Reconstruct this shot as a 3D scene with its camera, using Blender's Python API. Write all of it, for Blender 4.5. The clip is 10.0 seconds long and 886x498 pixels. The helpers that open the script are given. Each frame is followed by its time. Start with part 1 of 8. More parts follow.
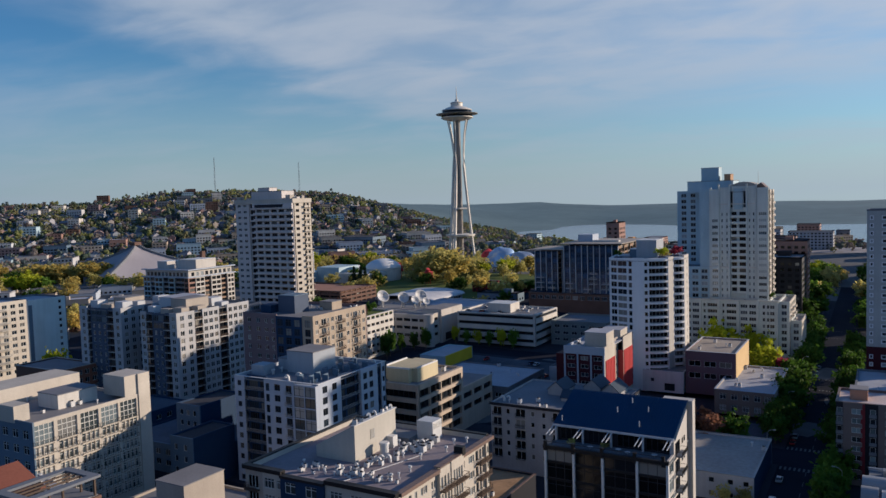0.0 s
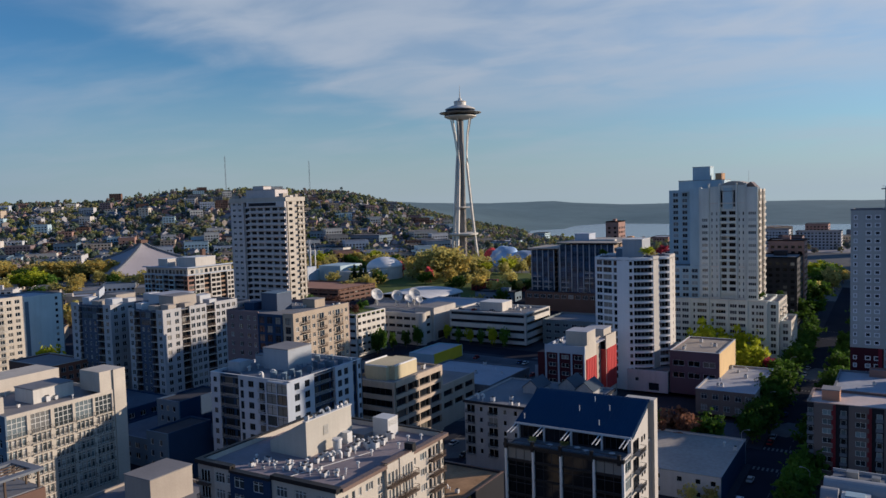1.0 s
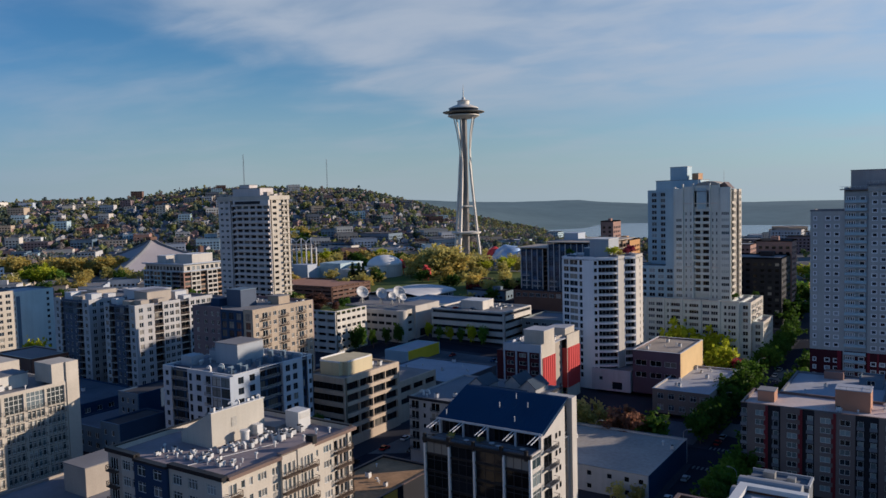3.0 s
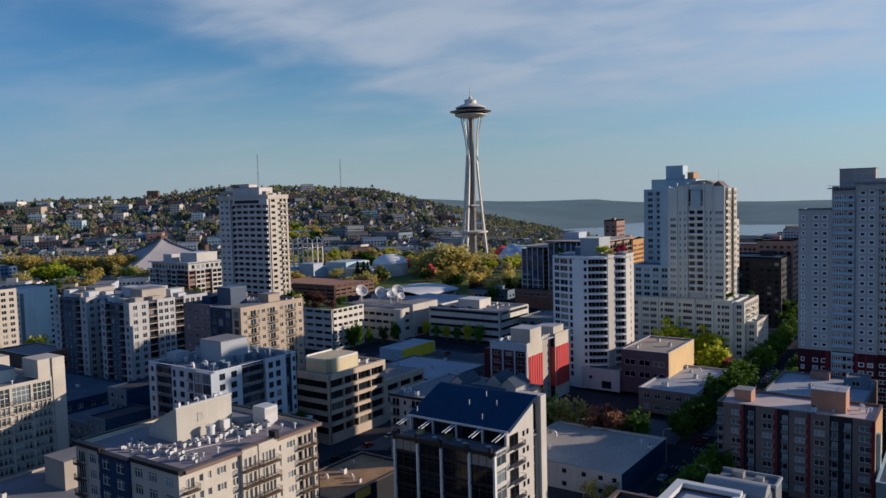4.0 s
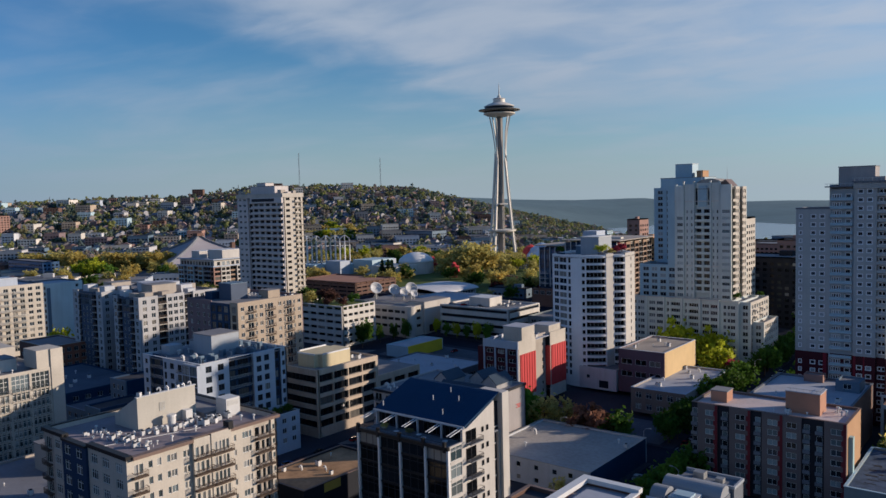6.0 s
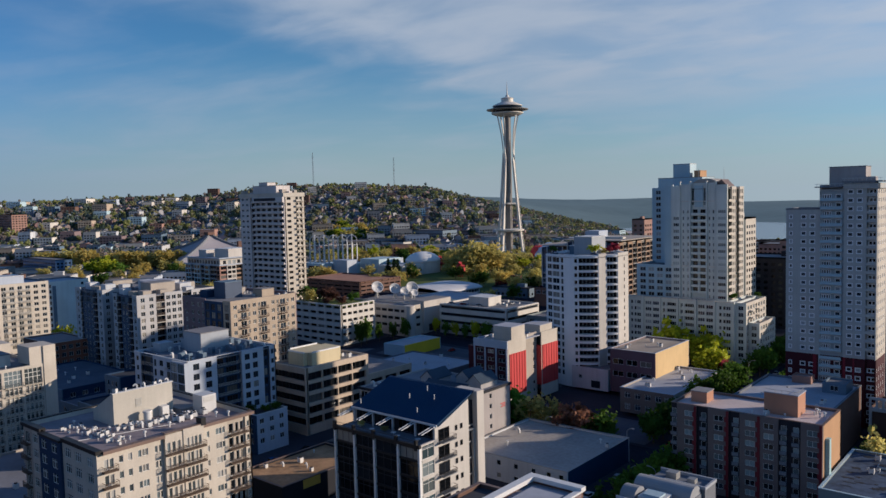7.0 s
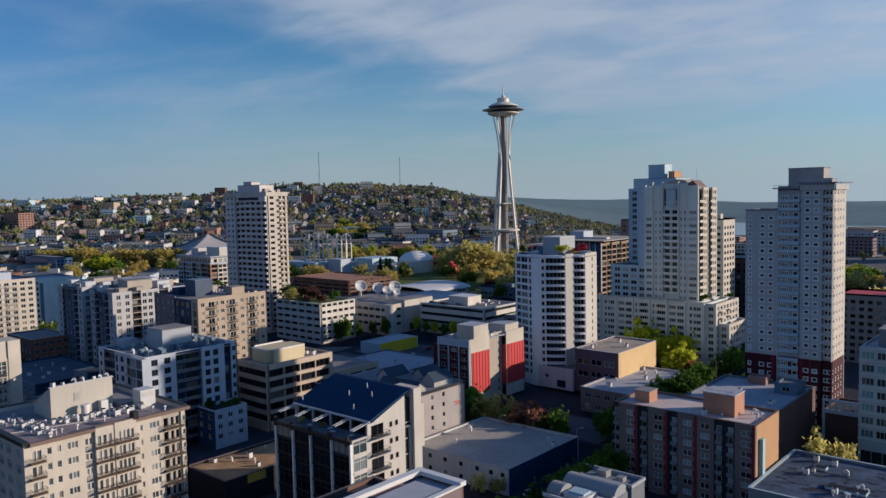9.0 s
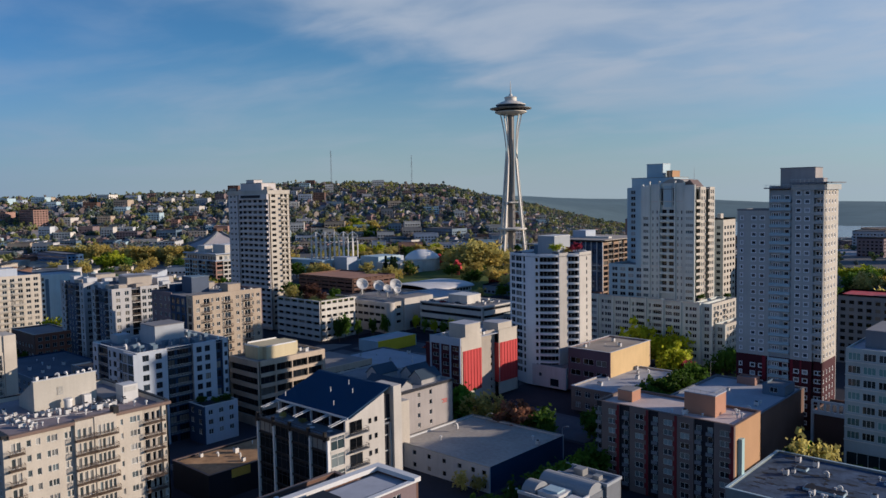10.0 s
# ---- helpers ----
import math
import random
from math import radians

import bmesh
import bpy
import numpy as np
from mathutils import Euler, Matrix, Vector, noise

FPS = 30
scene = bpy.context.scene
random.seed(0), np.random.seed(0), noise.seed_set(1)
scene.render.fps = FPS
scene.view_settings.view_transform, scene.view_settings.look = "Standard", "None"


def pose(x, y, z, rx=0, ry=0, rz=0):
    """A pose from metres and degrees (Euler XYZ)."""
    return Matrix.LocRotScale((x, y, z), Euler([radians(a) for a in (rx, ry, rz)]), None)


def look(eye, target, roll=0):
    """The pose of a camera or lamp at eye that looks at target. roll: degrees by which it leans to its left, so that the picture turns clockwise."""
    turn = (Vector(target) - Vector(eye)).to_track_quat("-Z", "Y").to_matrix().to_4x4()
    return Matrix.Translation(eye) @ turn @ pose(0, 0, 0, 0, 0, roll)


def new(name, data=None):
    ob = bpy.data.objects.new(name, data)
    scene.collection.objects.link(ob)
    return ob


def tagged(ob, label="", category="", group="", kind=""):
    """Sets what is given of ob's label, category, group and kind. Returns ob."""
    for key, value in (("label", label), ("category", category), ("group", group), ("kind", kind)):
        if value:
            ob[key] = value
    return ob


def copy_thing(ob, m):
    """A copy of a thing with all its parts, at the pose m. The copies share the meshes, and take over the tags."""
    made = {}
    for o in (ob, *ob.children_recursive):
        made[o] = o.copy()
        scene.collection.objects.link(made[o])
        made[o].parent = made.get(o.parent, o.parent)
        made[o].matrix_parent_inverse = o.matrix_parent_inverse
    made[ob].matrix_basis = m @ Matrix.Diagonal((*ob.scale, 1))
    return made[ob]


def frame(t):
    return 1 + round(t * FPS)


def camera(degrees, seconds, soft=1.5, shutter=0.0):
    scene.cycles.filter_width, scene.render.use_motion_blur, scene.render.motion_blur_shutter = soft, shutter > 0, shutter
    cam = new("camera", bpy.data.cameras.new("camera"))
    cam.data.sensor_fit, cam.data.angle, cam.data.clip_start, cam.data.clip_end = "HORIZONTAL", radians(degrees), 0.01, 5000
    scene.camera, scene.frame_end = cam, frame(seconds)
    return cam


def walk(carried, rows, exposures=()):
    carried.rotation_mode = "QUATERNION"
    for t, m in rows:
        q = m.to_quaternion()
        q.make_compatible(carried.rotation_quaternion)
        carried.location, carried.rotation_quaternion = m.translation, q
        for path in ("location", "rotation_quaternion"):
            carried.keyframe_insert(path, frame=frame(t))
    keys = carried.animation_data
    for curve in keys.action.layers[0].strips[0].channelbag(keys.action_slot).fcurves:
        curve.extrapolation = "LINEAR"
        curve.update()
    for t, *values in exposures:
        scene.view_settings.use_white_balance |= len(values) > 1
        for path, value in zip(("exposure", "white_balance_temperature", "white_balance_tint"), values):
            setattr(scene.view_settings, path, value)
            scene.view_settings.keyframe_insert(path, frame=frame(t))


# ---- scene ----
cam = camera(60.0, 10.0)
PATH = [
    (0, (-0.523, -3.217, 82.709), (-1.524, -1.491, 82.58), -1.8),
    (0.5, (4.956, -0.733, 82.738), (3.939, 0.984, 82.607), -1.8),
    (1, (11.406, 2.275, 82.352), (10.369, 3.979, 82.221), -1.7),
    (1.5, (17.212, 4.678, 82.171), (16.156, 6.372, 82.04), -1.7),
    (2, (23.458, 7.179, 82.153), (22.385, 8.862, 82.022), -1.6),
    (2.5, (28.546, 9.566, 82.028), (27.462, 11.241, 81.896), -1.5),
    (3, (36.058, 12.894, 81.996), (34.956, 14.557, 81.863), -1.5),
    (4.5, (51.65, 20.965, 81.385), (50.482, 22.583, 81.251), -1.5),
    (5, (56.725, 23.624, 81.342), (55.529, 25.222, 81.207), -1.5),
    (5.5, (61.321, 26.298, 80.975), (60.098, 27.876, 80.841), -1.5),
    (7, (75.454, 34.736, 80.83), (74.169, 36.263, 80.696), -1.4),
    (7.5, (79.636, 37.396, 80.823), (78.341, 38.915, 80.689), -1.4),
    (8, (84.245, 40.302, 80.776), (82.943, 41.815, 80.642), -1.3),
    (8.5, (87.916, 42.638, 80.693), (86.609, 44.146, 80.558), -1.2),
    (9, (92.303, 45.42, 80.524), (90.988, 46.921, 80.39), -1.2),
    (9.5, (96.143, 47.871, 80.573), (94.815, 49.36, 80.437), -1.1),
    (10, (99.93, 50.642, 80.381), (98.584, 52.115, 80.244), -1.0),
]
walk(cam, [(t, look(eye, target, roll)) for t, eye, target, roll in PATH], exposures=[(0.0, 0.37, 5200, 7), (10.0, 0.34, 5150, 7)])

# ---------- sky and sun ----------
SUN_EL, SUN_AZ = radians(14.0), radians(43)          # the azimuth is counted from +x towards +y
world = bpy.data.worlds.new("sky")
scene.world = world
world.use_nodes = True
wt = world.node_tree
wt.nodes.clear()


def wn(kind, **props):
    n = wt.nodes.new(kind)
    for k, v in props.items():
        n.inputs[k].default_value = v
    return n


sky = wt.nodes.new("ShaderNodeTexSky")
sky.sky_type, sky.sun_disc = "NISHITA", False
sky.sun_elevation, sky.sun_rotation = SUN_EL + radians(4), radians(90) - SUN_AZ
sky.altitude, sky.air_density, sky.dust_density, sky.ozone_density = 100, 1.0, 0.2, 3.0
coord = wt.nodes.new("ShaderNodeTexCoord")
sep = wt.nodes.new("ShaderNodeSeparateXYZ")
wt.links.new(coord.outputs["Generated"], sep.inputs[0])


def wmath(op, a, b=None):
    n = wt.nodes.new("ShaderNodeMath")
    n.operation = op
    for i, v in enumerate((a, b)):
        if v is None:
            continue
        if isinstance(v, (int, float)):
            n.inputs[i].default_value = v
        else:
            wt.links.new(v, n.inputs[i])
    return n.outputs[0]


# a layer of thin cloud: the direction is laid onto a flat sheet high above
height = wmath("MAXIMUM", wmath("ADD", sep.outputs[2], 0.12), 0.04)
sheet = wt.nodes.new("ShaderNodeCombineXYZ")
wt.links.new(wmath("DIVIDE", sep.outputs[0], height), sheet.inputs[0])
wt.links.new(wmath("DIVIDE", sep.outputs[1], height), sheet.inputs[1])
lay = wt.nodes.new("ShaderNodeMapping")
lay.inputs["Rotation"].default_value = (0, 0, radians(-25))
lay.inputs["Scale"].default_value = (0.8, 1.15, 1)
lay.inputs["Location"].default_value = (1.7, 0.35, 0)
wt.links.new(sheet.outputs[0], lay.inputs[0])
big = wn("ShaderNodeTexNoise", Scale=0.75, Detail=7.0, Roughness=0.55, Distortion=0.5)
wt.links.new(lay.outputs[0], big.inputs["Vector"])
fleece = wn("ShaderNodeTexNoise", Scale=2.2, Detail=5.0, Roughness=0.5, Distortion=0.4)
wt.links.new(lay.outputs[0], fleece.inputs["Vector"])


def ease(v, a, b, lo=0.0, hi=1.0):
    n = wt.nodes.new("ShaderNodeMapRange")
    n.interpolation_type = "SMOOTHSTEP"
    wt.links.new(v, n.inputs["Value"])
    for k, w in (("From Min", a), ("From Max", b), ("To Min", lo), ("To Max", hi)):
        n.inputs[k].default_value = w
    return n.outputs[0]


# a ragged bank of cloud that begins ahead, and thin veils elsewhere
rag = wmath("ADD", wmath("MULTIPLY", wmath("SUBTRACT", big.outputs["Fac"], 0.5), 1.0), wmath("MULTIPLY", wmath("SUBTRACT", fleece.outputs["Fac"], 0.5), 0.6))
sheet_xy = wt.nodes.new("ShaderNodeSeparateXYZ")
wt.links.new(sheet.outputs[0], sheet_xy.inputs[0])
bank = wmath("MULTIPLY", ease(wmath("ADD", sheet_xy.outputs[0], rag), -2.7, -2.0), ease(wmath("ADD", sheet_xy.outputs[1], rag), 3.2, 5.0, 1.0, 0.0))
bank = wmath("MULTIPLY", bank, ease(sheet_xy.outputs[0], 0.2, 2.0, 1.0, 0.15))
reach = wmath("SQRT", wmath("ADD", wmath("MULTIPLY", sheet_xy.outputs[0], sheet_xy.outputs[0]), wmath("MULTIPLY", sheet_xy.outputs[1], sheet_xy.outputs[1])))
bank = wmath("MULTIPLY", bank, ease(reach, 1.0, 2.4, 0.0, 1.0))      # it thins out overhead
bank = wmath("MULTIPLY", bank, ease(fleece.outputs["Fac"], 0.28, 0.68, 0.5, 1.0))
veil = ease(wmath("ADD", big.outputs["Fac"], wmath("MULTIPLY", fleece.outputs["Fac"], 0.35)), 0.56, 0.92, 0.0, 0.5)
veil = wmath("MULTIPLY", veil, ease(reach, 1.0, 2.4, 0.3, 1.0))
mix = wt.nodes.new("ShaderNodeMix")
mix.data_type = "RGBA"
wt.links.new(wmath("MAXIMUM", bank, veil), mix.inputs["Factor"])
clear = wt.nodes.new("ShaderNodeVectorMath")
clear.operation = "MULTIPLY"
clear.inputs[1].default_value = (0.86, 1.06, 1.075)
wt.links.new(sky.outputs[0], clear.inputs[0])
wt.links.new(clear.outputs[0], mix.inputs["A"])
mix.inputs["B"].default_value = (5.8, 5.75, 5.8, 1)
# pale haze along the horizon
haze = wt.nodes.new("ShaderNodeMix")
haze.data_type = "RGBA"
wt.links.new(wmath("POWER", wmath("SUBTRACT", 1.0, wmath("MINIMUM", wmath("MULTIPLY", wmath("ABSOLUTE", sep.outputs[2]), 5.0), 1.0)), 1.5), haze.inputs["Factor"])
wt.links.new(mix.outputs["Result"], haze.inputs["A"])
haze.inputs["B"].default_value = (5.1, 5.25, 4.8, 1)
# the air is brighter towards the sun than away from it
toward = wmath("ADD", wmath("MULTIPLY", sep.outputs[0], math.cos(SUN_AZ)), wmath("MULTIPLY", sep.outputs[1], math.sin(SUN_AZ)))
side = wt.nodes.new("ShaderNodeMix")
side.data_type = "RGBA"
side.inputs["A"].default_value, side.inputs["B"].default_value = (0.57, 0.71, 0.98, 1), (1.0, 1.0, 1.0, 1)
wt.links.new(ease(toward, -0.95, -0.02), side.inputs["Factor"])
glow = wt.nodes.new("ShaderNodeVectorMath")
glow.operation = "MULTIPLY"
wt.links.new(haze.outputs["Result"], glow.inputs[0])
zenith = wt.nodes.new("ShaderNodeMix")                 # deeper blue overhead
zenith.data_type = "RGBA"
zenith.inputs["B"].default_value = (0.80, 0.94, 1.14, 1)
wt.links.new(side.outputs["Result"], zenith.inputs["A"])
wt.links.new(ease(sep.outputs[2], 0.3, 0.65), zenith.inputs["Factor"])
wt.links.new(zenith.outputs["Result"], glow.inputs[1])
back = wn("ShaderNodeBackground", Strength=0.059)
bright = wt.nodes.new("ShaderNodeVectorMath")
bright.operation = "SCALE"
wt.links.new(glow.outputs[0], bright.inputs[0])
wt.links.new(ease(toward, 0.1, 0.9, 1.0, 1.2), bright.inputs["Scale"])
wt.links.new(bright.outputs[0], back.inputs[0])
wo = wt.nodes.new("ShaderNodeOutputWorld")
wt.links.new(back.outputs[0], wo.inputs[0])

sun = new("sun", bpy.data.lights.new("sun", "SUN"))
sun.data.energy, sun.data.angle, sun.data.color = 4.8, radians(0.6), (1.0, 0.71, 0.45)
sun.matrix_basis = look((math.cos(SUN_AZ) * math.cos(SUN_EL) * 900, math.sin(SUN_AZ) * math.cos(SUN_EL) * 900, math.sin(SUN_EL) * 900), (0, 0, 0))


# ---------- materials ----------
def surface(name, col, rough=0.85, var=0.18, scale=0.12, fine=2.5, bump=0.15, metal=0.0, streak=0.0, each=0.0, spec=0.2):
    """A weathered opaque surface; sizes are in metres by way of world place. each: how much single pieces differ."""
    m = bpy.data.materials.new(name)
    m.use_nodes = True
    t = m.node_tree
    p = t.nodes["Principled BSDF"]
    p.inputs["Roughness"].default_value, p.inputs["Metallic"].default_value = rough, metal
    p.inputs["Specular IOR Level"].default_value = spec
    g = t.nodes.new("ShaderNodeNewGeometry")

    def tex(sc, vec=None, detail=4.0):
        n = t.nodes.new("ShaderNodeTexNoise")
        n.inputs["Scale"].default_value, n.inputs["Detail"].default_value = sc, detail
        t.links.new(vec or g.outputs["Position"], n.inputs["Vector"])
        return n.outputs["Fac"]

    def mth(op, a, b):
        n = t.nodes.new("ShaderNodeMath")
        n.operation = op
        for i, v in enumerate((a, b)):
            if isinstance(v, (int, float)):
                n.inputs[i].default_value = v
            else:
                t.links.new(v, n.inputs[i])
        return n.outputs[0]

    small = tex(fine)
    f = mth("ADD", mth("MULTIPLY", mth("SUBTRACT", tex(scale), 0.5), var * 2.6), mth("MULTIPLY", mth("SUBTRACT", small, 0.5), var * 1.6))
    if streak:
        mp = t.nodes.new("ShaderNodeMapping")
        mp.inputs["Scale"].default_value = (0.9, 0.9, 0.05)
        t.links.new(g.outputs["Position"], mp.inputs[0])
        f = mth("ADD", f, mth("MULTIPLY", mth("SUBTRACT", tex(1.0, mp.outputs[0]), 0.5), streak * 3))
    if each:
        oi = t.nodes.new("ShaderNodeObjectInfo")
        f = mth("ADD", f, mth("MULTIPLY", mth("SUBTRACT", oi.outputs["Random"], 0.5), each * 2))
    f = mth("ADD", f, 1.0)
    mx = t.nodes.new("ShaderNodeVectorMath")
    mx.operation = "SCALE"
    mx.inputs[0].default_value = col
    t.links.new(f, mx.inputs["Scale"])
    t.links.new(mx.outputs[0], p.inputs["Base Color"])
    if bump:
        b = t.nodes.new("ShaderNodeBump")
        b.inputs["Strength"].default_value, b.inputs["Distance"].default_value = bump, 0.05
        t.links.new(small, b.inputs["Height"])
        t.links.new(b.outputs[0], p.inputs["Normal"])
    return m


def glazing(name, dark=(0.008, 0.010, 0.014), blind=(0.24, 0.23, 0.21), share=0.12, rough=0.08, ior=1.33):
    """Window glass before dim rooms; in some windows a blind is drawn."""
    m = bpy.data.materials.new(name)
    m.use_nodes = True
    t = m.node_tree
    p = t.nodes["Principled BSDF"]
    oi = t.nodes.new("ShaderNodeObjectInfo")
    g = t.nodes.new("ShaderNodeNewGeometry")
    both = t.nodes.new("ShaderNodeMath")
    both.operation = "ADD"
    t.links.new(oi.outputs["Random"], both.inputs[0])
    t.links.new(g.outputs["Random Per Island"], both.inputs[1])
    part_of = t.nodes.new("ShaderNodeMath")
    part_of.operation = "FRACT"
    t.links.new(both.outputs[0], part_of.inputs[0])
    r = t.nodes.new("ShaderNodeValToRGB")
    r.color_ramp.interpolation = "CONSTANT"
    e = r.color_ramp.elements
    e[0].color, e[1].color = (*dark, 1), (*blind, 1)
    e[1].position = 1 - share
    for pos, k in ((0.3, 1.8), (0.55, 3.2)):
        n = e.new(pos * (1 - share) / 0.7)
        n.color = (dark[0] * k, dark[1] * k, dark[2] * k, 1)
    n = e.new(1 - share * 0.55)
    n.color = (blind[0] * 0.5, blind[1] * 0.5, blind[2] * 0.5, 1)
    t.links.new(part_of.outputs[0], r.inputs[0])
    t.links.new(r.outputs[0], p.inputs["Base Color"])
    p.inputs["Roughness"].default_value, p.inputs["IOR"].default_value = rough, ior
    no = t.nodes.new("ShaderNodeTexNoise")
    no.inputs["Scale"].default_value = 0.7
    t.links.new(g.outputs["Position"], no.inputs["Vector"])
    b = t.nodes.new("ShaderNodeBump")
    b.inputs["Strength"].default_value, b.inputs["Distance"].default_value = 0.12, 0.05
    t.links.new(no.outputs["Fac"], b.inputs["Height"])
    t.links.new(b.outputs[0], p.inputs["Normal"])
    return m


def foliage(name, col, each=0.25, through_light=0.42):
    m = surface(name, col, rough=0.7, var=0.35, scale=0.25, fine=1.2, bump=0.0, each=each, spec=0.2)
    t = m.node_tree
    p = t.nodes["Principled BSDF"]
    tr = t.nodes.new("ShaderNodeBsdfTranslucent")
    t.links.new(p.inputs["Base Color"].links[0].from_socket, tr.inputs[0])
    mixs = t.nodes.new("ShaderNodeMixShader")
    mixs.inputs[0].default_value = through_light
    t.links.new(p.outputs[0], mixs.inputs[1])
    t.links.new(tr.outputs[0], mixs.inputs[2])
    t.links.new(mixs.outputs[0], t.nodes["Material Output"].inputs[0])
    return m


CREAM = surface("cream_stucco", (0.47, 0.43, 0.37), streak=0.06)
SAND = surface("sand_stucco", (0.37, 0.33, 0.285), streak=0.06)
NAVY = surface("navy_panel", (0.017, 0.042, 0.095), rough=0.6)
# whites and greys lean blue: the blue of the shade is put into them
WHITE = surface("white_panel", (0.385, 0.425, 0.495), rough=0.7, var=0.10, streak=0.06)
OFFWHITE = surface("off_white_stucco", (0.475, 0.49, 0.515), var=0.14, streak=0.08)
CONC = surface("pale_concrete", (0.55, 0.525, 0.48), var=0.16, streak=0.10)
GREYC = surface("grey_concrete", (0.16, 0.172, 0.195), var=0.18, streak=0.10)
TAN = surface("tan_brick", (0.37, 0.305, 0.235), var=0.2, fine=6, streak=0.06)
GREYBRICK = surface("grey_brick", (0.155, 0.128, 0.12), var=0.2, fine=8, streak=0.05)
BROWNBRICK = surface("brown_brick", (0.14, 0.085, 0.066), var=0.25, fine=8)
ORANGE = surface("orange_stucco", (0.420, 0.252, 0.133), var=0.12, streak=0.05)
DEEPRED = surface("deep_red_panel", (0.14, 0.02, 0.028), rough=0.5, var=0.15)
RED = surface("red_panel", (0.46, 0.055, 0.055), rough=0.5, var=0.12)
MAROON = surface("maroon_panel", (0.05, 0.008, 0.016), rough=0.6)
CHARCOAL = surface("charcoal_panel", (0.017, 0.019, 0.027), rough=0.6)
MAUVE = surface("mauve_stucco", (0.19, 0.145, 0.15), var=0.15)
TEALP = surface("pale_teal_panel", (0.19, 0.22, 0.225), rough=0.6)
PALEBLUE = surface("pale_blue_grey_panel", (0.37, 0.48, 0.54), rough=0.55, var=0.12, streak=0.05)
LILAC = surface("pale_grey_precast", (0.54, 0.50, 0.48), var=0.12, streak=0.10)
PLANTGREY = surface("grey_plant_room_panel", (0.33, 0.355, 0.39), rough=0.7, var=0.12, streak=0.08)
PRECAST = surface("grey_precast_panel", (0.405, 0.41, 0.40), var=0.14, streak=0.10)
BRIGHT = surface("bright_white_frame", (0.68, 0.68, 0.67), rough=0.5, var=0.05, bump=0)
PALEROOF = surface("pale_grey_roof_sheet_flat", (0.225, 0.225, 0.24), var=0.2, scale=0.07, fine=0.9)
WARMGREY = surface("warm_grey_stucco", (0.325, 0.30, 0.29), var=0.16, streak=0.08)
STEELBLUE = surface("steel_blue_panel", (0.12, 0.17, 0.23), rough=0.5, var=0.12)
UMBER = surface("umber_panel", (0.30, 0.21, 0.15), var=0.15)
ROSEBRICK = surface("rose_brick", (0.30, 0.185, 0.15), var=0.2, fine=8)
DULLZINC = surface("dull_zinc_sheet", (0.27, 0.28, 0.295), rough=0.6, var=0.15, each=0.1)
WARMCONC = surface("beige_concrete", (0.44, 0.365, 0.285), var=0.16, streak=0.10)
WARMWHITE = surface("warm_white_stucco", (0.47, 0.445, 0.41), var=0.14, streak=0.08)
DORMER = surface("dark_blue_dormer_sheet", (0.035, 0.055, 0.085), rough=0.6, var=0.2)
TOWERWHITE = surface("white_tower_paint", (0.72, 0.72, 0.73), rough=0.7, var=0.08, streak=0.06)
IVORY = surface("ivory_precast", (0.535, 0.565, 0.535), var=0.12, streak=0.09)
YELLOW = surface("yellow_paint", (0.62, 0.47, 0.03), rough=0.5)
MEMBRANE = surface("grey_roof_membrane", (0.185, 0.19, 0.21), var=0.22, scale=0.08, fine=1.0)
GRAVEL = surface("pale_gravel_roof", (0.215, 0.21, 0.215), var=0.22, scale=0.1, fine=1.5)
WHITEROOF = surface("white_roof_coating", (0.37, 0.385, 0.43), var=0.16, scale=0.12, fine=0.8)
DARKROOF = surface("dark_roof_felt", (0.05, 0.052, 0.062), var=0.3, scale=0.1, fine=1.2)
BLUEROOF = surface("blue_metal_roof", (0.008, 0.038, 0.095), rough=0.6, var=0.12, metal=0.0)
BROWNCAP = surface("brown_metal_coping", (0.17, 0.12, 0.10), rough=0.5)
BLACKM = surface("black_metal", (0.02, 0.02, 0.022), rough=0.5)
RAIL = surface("dark_bronze_metal", (0.09, 0.065, 0.05), rough=0.5)
STEEL = surface("galvanised_steel", (0.385, 0.385, 0.378), rough=0.45, metal=0.5, each=0.15)
WHITEM = surface("white_metal", (0.56, 0.56, 0.555), rough=0.45, var=0.08, each=0.1)
FRAME = surface("white_window_frame", (0.613, 0.613, 0.586), rough=0.5, var=0.06, bump=0)
DFRAME = surface("dark_window_frame", (0.05, 0.05, 0.055), rough=0.5, var=0.06, bump=0)
GLASS = glazing("window_glass", dark=(0.008, 0.012, 0.018), share=0.2, ior=1.45)
DGLASS = glazing("dark_window_glass", dark=(0.004, 0.005, 0.007), share=0.07, ior=1.30)
TGLASS = glazing("teal_window_glass", dark=(0.02, 0.03, 0.035), blind=(0.17, 0.20, 0.21), share=0.4)
# its pale panes stand for reflected sky, put in as blind colour
CGLASS = glazing("sea_green_window_glass", dark=(0.018, 0.030, 0.038), blind=(0.36, 0.40, 0.40), share=0.55, ior=1.45)
VGLASS = glazing("net_curtained_window_glass", dark=(0.014, 0.018, 0.024), blind=(0.30, 0.33, 0.35), share=0.28, ior=1.36)
PGLASS = glazing("pale_window_glass", dark=(0.045, 0.055, 0.06), blind=(0.33, 0.33, 0.32), share=0.42, ior=1.45)
# ASPHALT and PAVING are near black: the street shade is put into their colours
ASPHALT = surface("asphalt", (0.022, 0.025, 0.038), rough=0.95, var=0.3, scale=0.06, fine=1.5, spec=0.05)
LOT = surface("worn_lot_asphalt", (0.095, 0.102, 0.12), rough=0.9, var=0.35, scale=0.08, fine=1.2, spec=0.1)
PAVING = surface("shaded_concrete_paving", (0.042, 0.045, 0.058), rough=0.95, var=0.3, scale=0.05, fine=1.5, spec=0.05)
